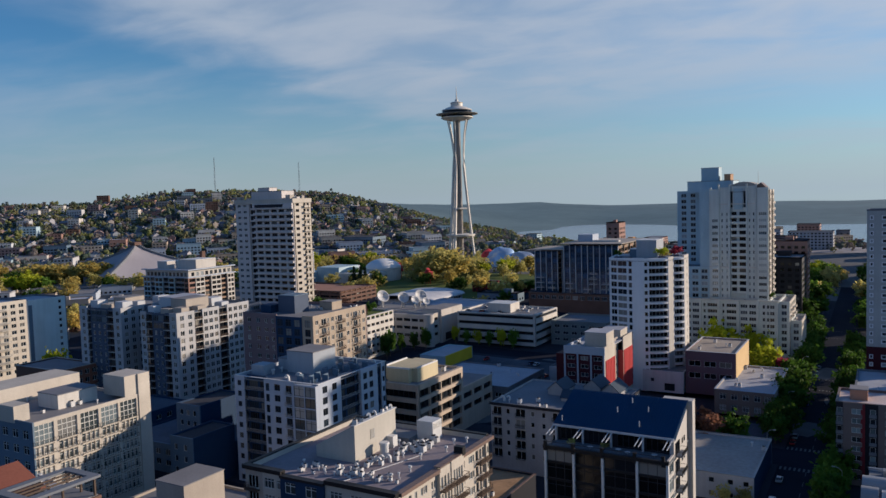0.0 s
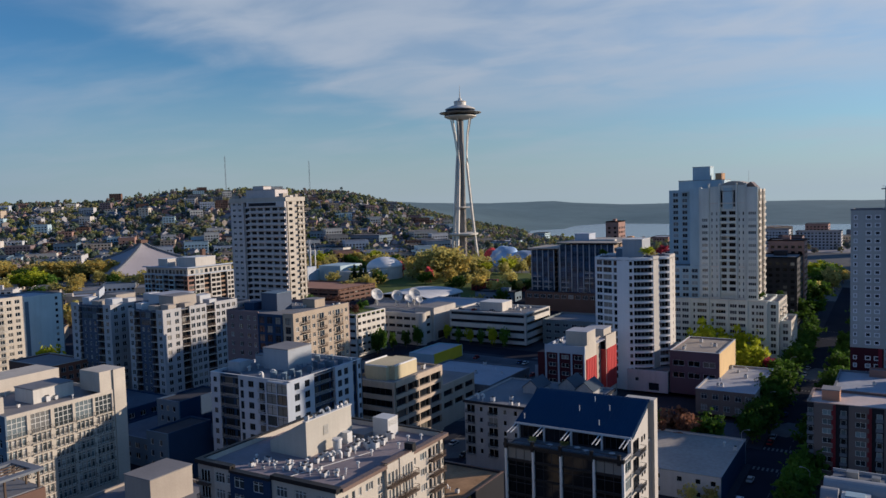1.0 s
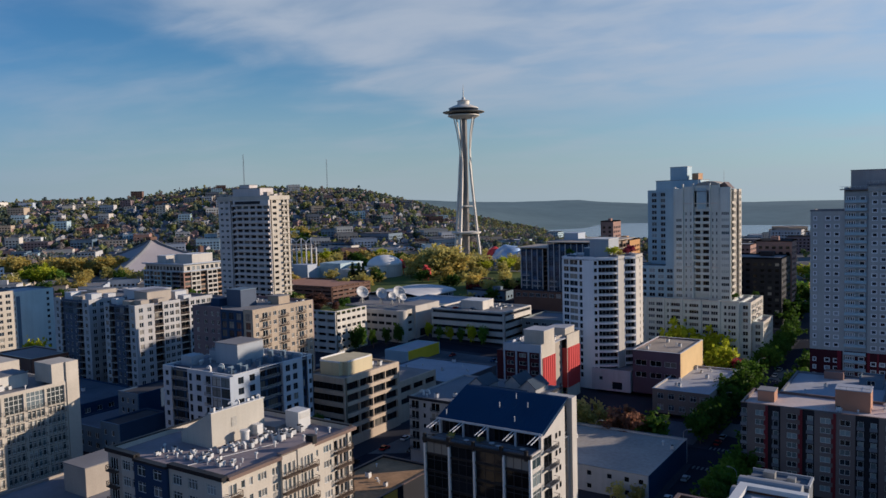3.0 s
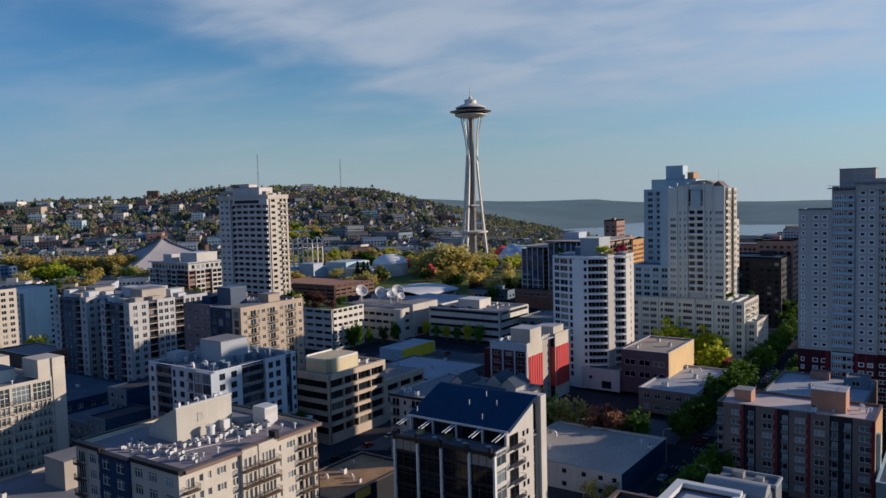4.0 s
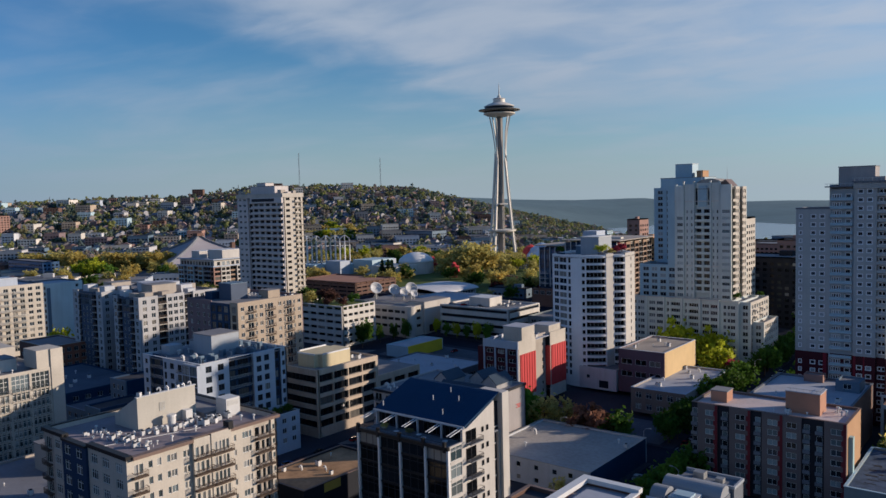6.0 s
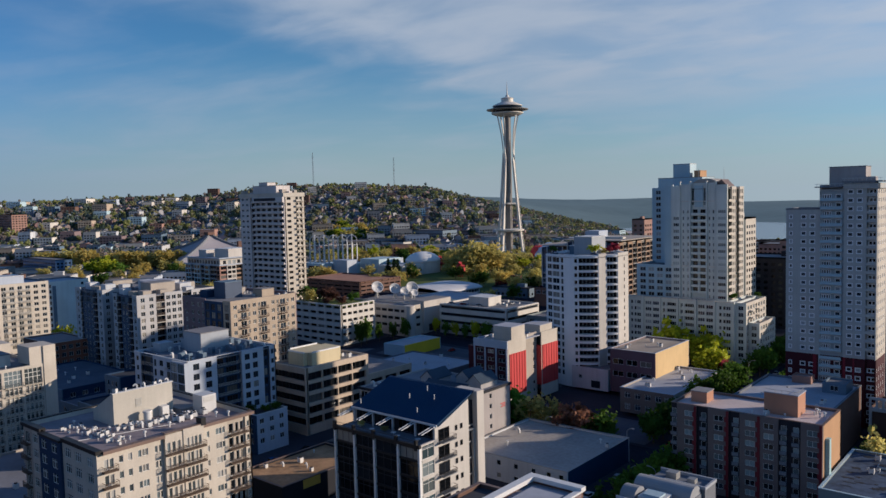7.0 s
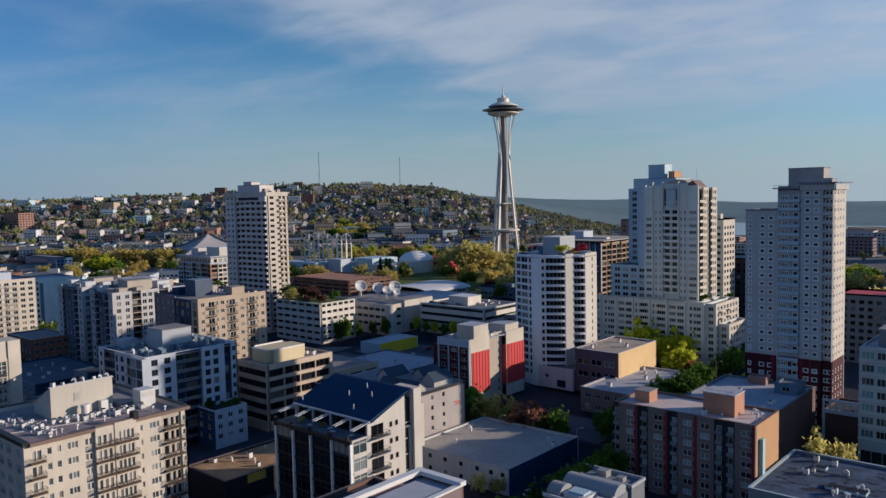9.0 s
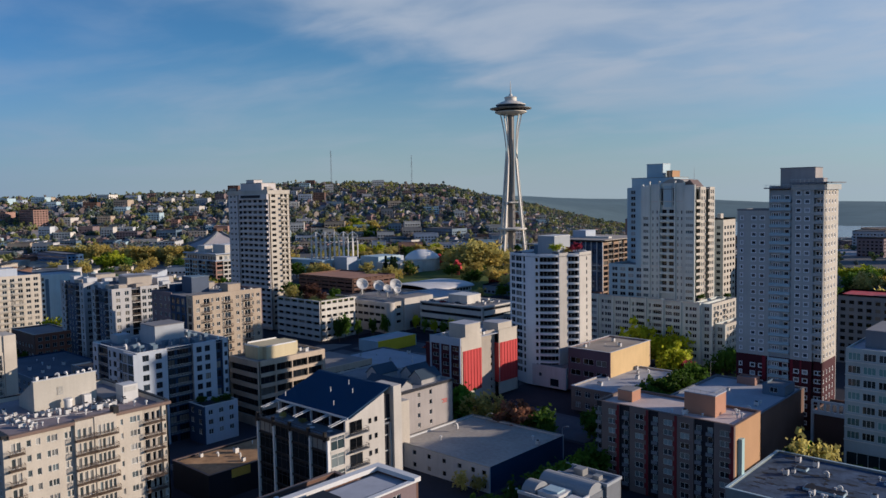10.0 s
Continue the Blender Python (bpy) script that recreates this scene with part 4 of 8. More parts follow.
for u in (-11.9, -3.6, 5.1, 17.2, 20.2):
    for z in zz:
        part("balcony", boxes((u - 0.9, u + 0.9, 236.9, 237.58, z - 0.75, z - 0.62), (u - 0.9, u + 0.9, 236.9, 236.96, z - 0.62, z + 0.25)), GREYC, bb)
wall(bb, B, "E", 238.05, 255, GB, 22.0, ORANGE)
part("downpipe_duct", boxes((26.5, 27.5, 239.8, 241.5, GB, 18.2)), surface("pale_teal_duct_sheet", (0.36, 0.50, 0.50), rough=0.6, var=0.1, streak=0.06), bb, "pale teal duct on the end wall")
shell(bb, B, GB, 22.0, GREYBRICK, "SE")
roof(bb, B, 21.4, surface("beige_roof_gravel", (0.56, 0.475, 0.445), var=0.22, scale=0.12, fine=1.4), coping=BROWNCAP, top=22.0)
penthouse(bb, (-9.5, -5.0, 243.5, 248.5), 21.4, 24.4, WARMBRICK, GRAVEL)
penthouse(bb, (10.5, 19.0, 243.5, 250.5), 21.4, 27.0, WARMBRICK, WHITEROOF)
part("roof_rail", boxes((10.8, 18.8, 243.7, 243.76, 27.9, 27.98), (18.72, 18.78, 243.8, 250.2, 27.9, 27.98), *[(x, x + 0.06, 243.7, 243.76, 27.0, 27.9) for x in spread(10.8, 18.8, 5)], *[(18.72, 18.78, y, y + 0.06, 27.0, 27.9) for y in spread(244.2, 250.2, 4)]), STEEL, bb, "thin steel roof rail")

# --- old cream apartment house with gabled dormers ---
B = (-107, -69.6, 207, 240)
# greyed from cream: the wall's shade is put into the colour
OLDCREAM = surface("old_cream_stucco", (0.36, 0.35, 0.345), var=0.18, streak=0.10)
gp = thing("old_apartment_house", -88, 223, G, "old cream apartment house with dark balconies and gabled dormers", "apartment building")
zz = [16.2, 12.9, 9.6, 6.3, 3.0]
cs = [(-104.8, 2.9, 2.5, -0.5, 2, 1), (-101.2, 1.2, 1.6, 0, 1, 1), (-97, 3.2, 2.5, -0.5, 2, 1), (-93, 1.2, 1.6, 0, 1, 1), (-89.4, 1.2, 1.6, 0, 1, 1), (-85, 3.2, 2.5, -0.5, 2, 1), (-81, 1.2, 1.6, 0, 1, 1), (-76.5, 2.2, 1.6, 0, 2, 1)]
wall(gp, B, "S", -107, -69.6, G, 19.4, OLDCREAM, [(u, z + s, w, h, nx, ny) for u, w, h, s, nx, ny in cs for z in zz], pane_mat=DGLASS)
for u in (-104.8, -97, -85):
    balconies(gp, B, "S", u, [z - 0.5 for z in zz], 3.0, 0.8, 0, OLDCREAM, BLACKM)
# greyer stucco here: the shade on this east wall is put into its colour
wall(gp, B, "E", 207.45, 240, G, 19.4, WARMGREY, [(u, z, 1.2, 1.6, 1, 1) for u in (223.5, 229) for z in zz])
part("cross_wing", boxes((-69.6, -64.5, 207.5, 214, G, 18.4)), CREAM, gp)
shell(gp, B, G, 19.4, OLDCREAM, "SE")
roof(gp, B, 18.9, MEMBRANE)
part("cornice", boxes((-107.4, -69.2, 206.5, 207.0, 18.7, 19.5), (-69.6, -69.1, 207, 240, 18.7, 19.5)), CHARCOAL, gp)


def gable(parent, x0, x1, y0, y1, z0, z1, h, walls, cover, along="y"):
    """A gabled dormer or small house: a body and a pitched cover with overhang."""
    bm = boxes((x0, x1, y0, y1, z0, z1))
    if along == "y":
        m = (x0 + x1) / 2
        tri = [[(x0, y, z1), (x1, y, z1), (m, y, z1 + h)] for y in (y0, y1)]
    else:
        m = (y0 + y1) / 2
        tri = [[(x, y0, z1), (x, y1, z1), (x, m, z1 + h)] for x in (x0, x1)]
    for t in tri:
        bm.faces.new([bm.verts.new(c) for c in t])
    o = part("dormer", bm, walls, parent)
    bm = bmesh.new()
    e = 0.35
    if along == "y":
        for xa, s in ((x0 - e, 1), (x1 + e, -1)):
            z = z1 - e * h / (m - x0)
            v = [bm.verts.new(c) for c in ((xa, y0 - e, z), (xa, y1 + e, z), (m, y1 + e, z1 + h), (m, y0 - e, z1 + h), (xa, y0 - e, z + 0.2), (xa, y1 + e, z + 0.2), (m, y1 + e, z1 + h + 0.2), (m, y0 - e, z1 + h + 0.2))]
            for f in ((0, 1, 2, 3), (7, 6, 5, 4), (0, 4, 5, 1), (1, 5, 6, 2), (2, 6, 7, 3), (3, 7, 4, 0)):
                bm.faces.new([v[i] for i in f])
    else:
        for ya in (y0 - e, y1 + e):
            z = z1 - e * h / (m - y0)
            v = [bm.verts.new(c) for c in ((x0 - e, ya, z), (x1 + e, ya, z), (x1 + e, m, z1 + h), (x0 - e, m, z1 + h), (x0 - e, ya, z + 0.2), (x1 + e, ya, z + 0.2), (x1 + e, m, z1 + h + 0.2), (x0 - e, m, z1 + h + 0.2))]
            for f in ((0, 1, 2, 3), (7, 6, 5, 4), (0, 4, 5, 1), (1, 5, 6, 2), (2, 6, 7, 3), (3, 7, 4, 0)):
                bm.faces.new([v[i] for i in f])
    part("dormer_roof", bm, cover, o)
    return o


for x, y in ((-92, 224), (-82.5, 231), (-75.5, 228)):
    gable(gp, x - 2.8, x + 2.8, y, y + 9, 18.9, 20.8, 2.4, OLDCREAM, DORMER)
gable(gp, -88, -72, 218, 223, 18.9, 20.2, 1.8, OLDCREAM, DORMER, "x")

for y, w, z in ((235.5, 2.6, 13.2), (235.9, 1.8, 12.7), (235.6, 2.2, 12.2)):
    part("sign_bar", boxes((-69.6, -69.45, y - w / 2, y + w / 2, z, z + 0.22)), RED, gp, "red lettering too small to read")

# --- red-panelled hotel ---
B = (-106, -90.5, 268, 304)
GR = 0.0
rd = thing("hotel_building", -99, 286, GR, "white hotel block with bright red wall panels", "hotel")
zz = [21.0, 17.9, 14.8, 11.7, 8.6, 5.5, 2.4]
wall(rd, B, "S", -106, -90.5, GR, 26, MAROON, [(u, z, 2.9, 1.5, 2, 1) for u in (-103.4, -98.2, -93.1) for z in zz])
part("white_rib", boxes(*[(x - 0.3, x + 0.3, 267.6, 268.0, GR, 26) for x in (-105.9, -100.8, -95.6, -90.7)], (-106.2, -90.2, 267.5, 268.0, 23.3, 26.3)), WHITE, rd)
wall(rd, B, "E", 268.45, 280.5, GR, 26.3, CREAM)
wall(rd, B, "E", 280.5, 291.5, GR, 26.3, SAND, [(u, z, 1.3, 1.5, 1, 1) for u in (282.5, 289.5) for z in zz], out=-2.2)
wall(rd, B, "E", 291.5, 304, GR, 26.3, CREAM)
part("red_panel", boxes((-90.5, -90.25, 269.3, 280.2, GR + 5, 21.0)), RED, rd, "bright red corrugated panel")
part("red_panel", boxes((-90.5, -90.25, 292.0, 303.4, GR + 5, 21.0), (-92.7, -90.5, 291.3, 291.5, GR + 5, 21.0)), RED, rd, "bright red corrugated panel")
for a, c in ((269.3, 280.2), (292.0, 303.4)):
    part("panel_rib", boxes(*[(-90.25, -90.1, u - 0.12, u + 0.12, GR + 5, 21.0) for u in spread(a, c, 6)]), RED, rd)
shell(rd, B, GR, 26, WHITE, "SE")
roof(rd, B, 25.2, WHITEROOF)
penthouse(rd, (-99, -90.6, 271, 280), 25.2, 31.0, CREAM, WHITEROOF)
penthouse(rd, (-100, -92, 293, 302), 25.2, 28.5, CREAM, WHITEROOF)
part("side_block", boxes((-109.8, -106, 269, 300, GR, 22.8)), MAROON, rd)

# --- low white warehouse, mauve hall with an orange side, pale-roofed house ---
def low_block(name, b, z0, z1, mats, roof_mat, label, cat, south=(), east=(), near=False, coping=None, pane=None):
    """A low building; mats: south, east and rear walls."""
    o = thing(name, (b[0] + b[1]) / 2, (b[2] + b[3]) / 2, z0, label, cat)
    wall(o, b, "S", b[0], b[1], z0, z1, mats[0], south, near=near, pane_mat=pane)
    wall(o, b, "E", b[2] + 0.45, b[3] - 0.45, z0, z1, mats[1], east, near=near, pane_mat=pane)
    shell(o, b, z0, z1, mats[2], "SE")
    roof(o, b, z1 - 0.55, roof_mat, coping=coping, top=z1)
    return o


lo = low_block("warehouse", (-68, -31, 211.3, 248), G, 5.6, (OFFWHITE, NAVY, OFFWHITE), surface("weathered_pale_roof", (0.36, 0.335, 0.305), var=0.35, scale=0.06, fine=0.8), "low white warehouse with a broad pale roof", "warehouse",
               [(u, z, 1.5, 1.5, 1, 1) for u in (-60, -54, -48, -42, -37, -33) for z in (2.8, -0.9)], (), coping=STEEL)
low_block("parking_hall", (-71, -51.7, 312, 345), 1.0, 18.4, (surface("plum_stucco", (0.11, 0.075, 0.095), var=0.2), surface("straw_stucco", (0.56, 0.41, 0.21), var=0.14, streak=0.06), MAUVE), surface("straw_roof_gravel", (0.34, 0.30, 0.26), var=0.25, scale=0.1, fine=1.5), "plum concrete hall with a sunlit straw side wall", "hall",
          [(u, z, 4.6, 2.2, 2, 1) for u in (-67.5, -61.5, -55.6) for z in (12.4, 7.5)], pane=DGLASS, coping=OFFWHITE)
low_block("brick_house", (-56, -35.3, 291, 336), 0.0, 9.0, (surface("umber_brick", (0.20, 0.155, 0.13), var=0.22, fine=6), SAND, SAND), WHITEROOF, "old two-storey brick house with a bright patched roof", "house",
          [(u, z, 2.2, 2.1, 2, 2) for u in (-53, -49, -45, -41, -37.5) for z in (5.5, 1.3)], [(u, 5.6, 1.4, 1.7, 1, 2) for u in spread(294, 334, 8)], coping=WHITE)
low_block("annex", (-88.5, -71.8, 311.4, 345), 0.5, 9.4, (OFFWHITE, OFFWHITE, OFFWHITE), MEMBRANE, "low pale annex beside a white tower", "annex", [(-77.5, 1.2, 4.4, 3.2, 1, 1), (-84.5, 4.6, 1.6, 1.6, 1, 1)])
low_block("tan_roof_store", (-104, -84.5, 157, 189), G, 6.0, (CHARCOAL, CHARCOAL, CHARCOAL), surface("brown_roof_felt", (0.34, 0.215, 0.115), var=0.45, scale=0.2, fine=1.0), "low dark store with a tan roof in the sun", "store", coping=BROWNCAP)
# sunlit part of the yellow wall, put on as colour; charcoal stands for shade
tagged(part("painted_band", boxes((-84.5, -84.42, 164, 170, 3.4, 5.8)), surface("ochre_sunlit_wall", (0.50, 0.36, 0.07), var=0.2), bpy.data.objects["tan_roof_store"]), "ochre band for the sunlit part of a wall")
low_block("yellow_store", (-197, -183, 310, 338), 2.0, 7.8, (PALEBLUE, YELLOW, PALEBLUE), WHITEROOF, "low store with a yellow side wall", "store")
low_block("flat_store", (-168, -128, 264, 300), 1.0, 8.8, (GREYC, GREYC, GREYC), WHITEROOF, "low grey store with strip windows", "store", [(u, 4.5, 4.2, 1.8, 3, 1) for u in spread(-167, -129, 7)], [(u, 4.5, 3.6, 1.8, 3, 1) for u in spread(266, 298, 6)])
low_block("flat_shop", (-128, -110, 306, 345), 1.5, 8.5, (OFFWHITE, OFFWHITE, GREYC), MEMBRANE, "low pale shop behind the car park", "shop")
low_block("dark_building", (-222, -181, 160, 197), G, 7.5, (STEELBLUE, NAVY, NAVY), surface("slate_blue_roof_felt", (0.085, 0.105, 0.14), var=0.3, scale=0.12, fine=1.0), "dark blue block in shade between taller houses", "building", [(u, z, 2.2, 1.8, 2, 1) for u in spread(-220, -183, 8) for z in (3.8, 0.4)], [(u, z, 2.2, 1.8, 2, 1) for u in spread(162, 195, 7) for z in (3.8, 0.4)])
low_block("stair_block", (-206, -195, 170, 190), G, 17.7, (STEELBLUE, NAVY, NAVY), DARKROOF, "blue-grey town house with a dark roof terrace", "building", [(u, z, 1.4, 1.8, 1, 1) for u in (-203.5, -200.5, -197.5) for z in (14, 10.5, 7)], near=False)
low_block("stair_block", (-187, -177.5, 151, 168), G, 14.6, (STEELBLUE, NAVY, NAVY), DARKROOF, "low blue-grey town house in shade", "building", [(u, z, 1.4, 1.8, 1, 1) for u in (-184.5, -180.5) for z in (10.5, 7, 3.5)], near=False)
low_block("dark_building", (-285, -232, 165, 198), G, 9.0, (STEELBLUE, NAVY, NAVY), surface("slate_blue_roof_felt", (0.085, 0.105, 0.14), var=0.3, scale=0.12, fine=1.0), "dark blue block with a flat dark roof in shade", "building", [(u, z, 2.2, 1.8, 2, 1) for u in spread(-283, -234, 9) for z in (5.2, 1.6)], [(u, z, 2.2, 1.8, 2, 1) for u in spread(167, 196, 6) for z in (5.2, 1.6)])
pl = low_block("low_building", (-170, -122, 92, 141), G, 8.0, (SAND, SAND, SAND), MEMBRANE, "low tan building with a boxy roof house", "building", coping=SAND)
penthouse(pl, (-158, -148, 122, 135), 7.5, 15.0, SAND, GRAVEL)
# roof painted dark blue: the shade lying on it is put into the colour
low_block("blue_roof_building", (27.5, 85, 229.5, 265), -2.0, 9.0, (TEALP, TEALP, TEALP), surface("shaded_blue_grey_roof", (0.052, 0.078, 0.13), var=0.75, scale=0.22, fine=0.9), "low pale teal building, its stained roof darkened to blue shade", "building", [(u, z, 3, 1.6, 3, 1) for u in spread(29, 83, 9) for z in (5, 1)], coping=PALEBLUE)
low_block("podium", (-9.5, 20, 268, 312), -1.0, 16.0, (BROWNBRICK, BROWNBRICK, GREYC), WHITEROOF, "broad grey-roofed podium beside a tower", "podium", coping=GREYC)
low_block("roof_house", (11.5, 18.5, 298, 307), 15.4, 18.8, (STEELBLUE, STEELBLUE, STEELBLUE), PALEROOF, "small blue-grey roof house on a podium", "roof house", [(15, 16.4, 2.4, 1.6, 2, 1)])
low_block("roof_house", (0, 6, 306.5, 311), 15.4, 18.0, (ROSEBRICK, ROSEBRICK, ROSEBRICK), PALEROOF, "small rose brick roof house on a podium", "roof house")
low_block("low_building", (22.6, 37.0, 311, 330), -1.0, 9.0, (BROWNBRICK, BROWNBRICK, BROWNBRICK), DARKROOF, "low brown building between two towers", "building")
arc = thing("arcade", 28, 310.4, -1, "low white arcade with square openings on a brown wall", "arcade")
part("beam", boxes((22.6, 36.6, 310.2, 310.96, 12.2, 12.9)), BRIGHT, arc)
part("sill", boxes((22.6, 36.6, 310.2, 310.96, 8.4, 9.6)), BRIGHT, arc)
for x in np.linspace(22.9, 36.3, 8):
    part("post", boxes((x - 0.3, x + 0.3, 310.25, 310.9, 9.6, 12.2)), BRIGHT, arc)
part("pier", boxes((22.6, 23.4, 310.2, 310.96, -1.0, 8.4), (35.8, 36.6, 310.2, 310.96, -1.0, 8.4)), BRIGHT, arc)
po = low_block("pale_office_building", (37.3, 50, 292, 325), -1.0, 34.5, [surface("pale_teal_stucco", (0.38, 0.42, 0.42), streak=0.08)] * 3, WHITEROOF, "pale office block with pairs of teal windows", "office building",
               [(u, z, 3.3, 2.2, 3, 1) for u in (39.6, 43.6, 47.6) for z in spread(6, 33, 7)] + [(43.65, -0.6, 11.6, 4.6, 4, 1)], [(u, z, 3.6, 2.2, 3, 1) for u in spread(294, 323, 6) for z in spread(6, 33, 7)], near=False, pane=glazing("sea_green_office_glass", dark=(0.010, 0.016, 0.018), blind=(0.16, 0.28, 0.27), share=0.4, ior=1.36))
for z in spread(7.9, 34.9, 7):
    part("string_course", boxes((37.2, 50.2, 291.75, 291.96, z - 2.55, z - 2.3)), CONC, po)
penthouse(po, (41, 48, 298, 318), 34.0, 39.0, GREYC, PALEROOF)

# --- roof with a white raised edge near the camera, arched-roof house, red-walled roof house ---
nr = low_block("near_brick_block", (10.2, 19.2, 96, 132.4), G, 37.0, (BROWNBRICK, MAUVE, BROWNBRICK), WHITEROOF, "mauve brick block with a bright white roof edge", "building",
               (), [(u, z, 1.6, 1.8, 2, 1) for u in spread(100, 130, 7) for z in spread(2, 36, 10)], near=False)
part("raised_edge", boxes((9.9, 19.5, 131.4, 132.7, 37.0, 37.7), (9.9, 11.2, 95.7, 131.4, 37.0, 37.7), (18.6, 19.5, 95.7, 131.4, 37.0, 37.3)), WHITEM, nr)
part("roof_step", boxes((12.4, 18.0, 100, 129.0, 36.4, 37.1)), WHITEROOF, nr)
part("roof_hatch", boxes((13.0, 17, 112, 119, 37.1, 38.0)), CHARCOAL, nr)
low_block("lower_brick_block", (1.0, 10.2, 100, 131), G, 34.6, (BROWNBRICK, BROWNBRICK, BROWNBRICK), DARKROOF, "lower brick block with a dark sunken roof", "building", near=False, coping=BROWNCAP)
ar = thing("arched_roof_house", 2, 203, G, "pale grey house with barrel-vaulted metal roofs", "house")
part("wall", boxes((-5.5, 8.7, 190.5, 205, G, 11.2)), GREYC, ar)
part("side_block", boxes((-4, 9.4, 205, 211.5, G, 12.0)), GREYC, ar)
part("side_parapet", boxes((-4.2, 9.6, 204.8, 205.3, 12.0, 12.7), (9.1, 9.6, 205.3, 211.7, 12.0, 12.7), (-4.2, 9.1, 211.2, 211.7, 12.0, 12.7)), PLANTGREY, ar)
part("side_unit", boxes((-1, 1.6, 207, 209.4, 12.0, 13.6), (4.4, 6.2, 206.8, 208.6, 12.0, 13.1)), STEEL, ar)
part("low_roof", boxes((-1.2, 4.6, 192.2, 197.6, 11.2, 12.3), (5.4, 8.4, 191.4, 196.4, 11.2, 11.8)), WHITEM, ar)
part("roof_light", boxes((-0.4, 3.6, 193.2, 196.4, 12.3, 12.7)), PALEBLUE, ar)
part("roof_edge", boxes((-5.6, 8.8, 190.3, 190.7, 11.2, 11.9), (8.4, 8.8, 190.7, 198.4, 11.2, 11.9)), WHITEM, ar)
for x0, x1, y0, y1, z in ((-5.3, 8.5, 198.4, 204.6, 11.2), (-5.4, -1.8, 191.6, 197.4, 11.2)):
    bm = bmesh.new()
    n, my, ry = 12, (y0 + y1) / 2, (y1 - y0) / 2
    rr = [[bm.verts.new((x, my + ry * math.cos(math.pi * i / n), z + 0.8 * ry * math.sin(math.pi * i / n))) for i in range(n + 1)] for x in (x0, x1)]
    for i in range(n):
        bm.faces.new((rr[0][i], rr[0][i + 1], rr[1][i + 1], rr[1][i]))
    bm.faces.new(rr[0])
    bm.faces.new(rr[1][::-1])
    part("vault", bm, DULLZINC, ar)
for y in (192.6, 195.8, 200.2, 203):
    part("window", window_mesh(1.5, 1.6, 2, 1, 0.09, DFRAME, DGLASS, "both"), DFRAME, ar, "", pose(8.73, y, 8.2, 0, 0, 90))
rh = thing("brown_brick_block", -126, 62, G, "brown brick block with an open steel roof frame", "building")
part("wall", boxes((-145, -111, 45, 74, G, 36.5)), BROWNBRICK, rh)
part("roof", boxes((-144.6, -111.4, 45.4, 73.6, 36.5, 36.7)), MEMBRANE, rh)
for x in (-118.4, -114.8, -111.2):
    for y in (62, 67.5, 73):
        part("post", boxes((x - 0.15, x + 0.15, y - 0.15, y + 0.15, 36.7, 39.6)), RAIL, rh)
part("pergola_edge", boxes((-119.2, -110.6, 72.4, 73.8, 39.6, 40.0), (-119.2, -110.6, 61.2, 62.6, 39.6, 40.0), (-112, -110.6, 62.6, 72.4, 39.6, 40.0), (-119.2, -117.8, 62.6, 72.4, 39.6, 40.0)), GREYC, rh)
for i in range(4):
    part("pergola_slat", boxes((-116.6 + 1.4 * i, -116.4 + 1.4 * i, 62.6, 72.4, 39.62, 39.9)), RAIL, rh)
gable(rh, -134, -119.8, 56, 69.6, 36.7, 37.9, 3.0, CHARCOAL, surface("rust_roof_sheet", (0.20, 0.075, 0.05), var=0.25), "y")
for x in (-131.5, -128.5, -125.5, -122.5):
    part("glazing_bar", boxes((x - 0.12, x + 0.12, 55.88, 56.0, 36.7, 38.6)), RAIL, rh)
for i, (x, y) in enumerate(((-134, 71.5), (-131, 72.2), (-128, 71.6), (-125, 72.4), (-122, 71.8))):
    bm = bmesh.new()
    cyl(bm, x, y, 36.7, 38.0 + 0.3 * (i % 2), 0.35, 0.35, 10)
    beam(bm, (x, y, 37.9), (x + 1.6, y + 0.3, 37.9), 0.5)
    part("vent_duct", bm, WHITEM, rh, "white bent vent duct")
part("roof_sheet", boxes((-144.4, -120.2, 70.4, 73.4, 36.7, 36.85)), WHITEROOF, rh)
BGLASS = glazing("blue_window_glass", dark=(0.01, 0.025, 0.06), blind=(0.05, 0.09, 0.16), share=0.3)


# ---------- apartment blocks and towers further back ----------
def facade_block(o, b, z0, z1, mats, fh, south=None, east=None, roof_mat=None, frame_mat=None, pane=None, coping=None, par=0.9, depth=0.16, joined=False, bar=0.09):
    """Storeys of like windows on the south and east sides. south, east: (centres, width, height, sill, across)."""
    n = int((z1 - par - z0 - 0.5) / fh)
    top = z1 - par

    def holes(spec):
        out = []
        for us, w, h, s, nx in spec:
            out += [(u, top - fh * (f + 1) + s, w, h, nx, 1) for u in us for f in range(n)]
        return out

    wall(o, b, "S", b[0], b[1], z0, z1, mats[0], holes(south or []), frame_mat=frame_mat, pane_mat=pane, depth=depth, joined=joined, bar=bar)
    wall(o, b, "E", b[2] + 0.45, b[3] - 0.45, z0, z1, mats[1], holes(east or []), frame_mat=frame_mat, pane_mat=pane, depth=depth, joined=joined, bar=bar)
    shell(o, b, z0, z1, mats[2], "SE")
    roof(o, b, top, roof_mat or GRAVEL, coping=coping, top=z1)


# grey and cream twin-winged apartment block
ap = thing("apartment_building", -275, 222, 0, "tall grey-blue and cream apartment block in two wings", "apartment building")
FA = 3.05
AB = (-265, -243.5, 204, 244)
ZA = [40.1 - FA * f for f in range(1, 13)]
HAZEGREY = surface("pale_blue_grey_stucco", (0.41, 0.41, 0.42), var=0.14, streak=0.08)
SLATE = surface("slate_blue_brick", (0.08, 0.10, 0.145), var=0.2, fine=6)


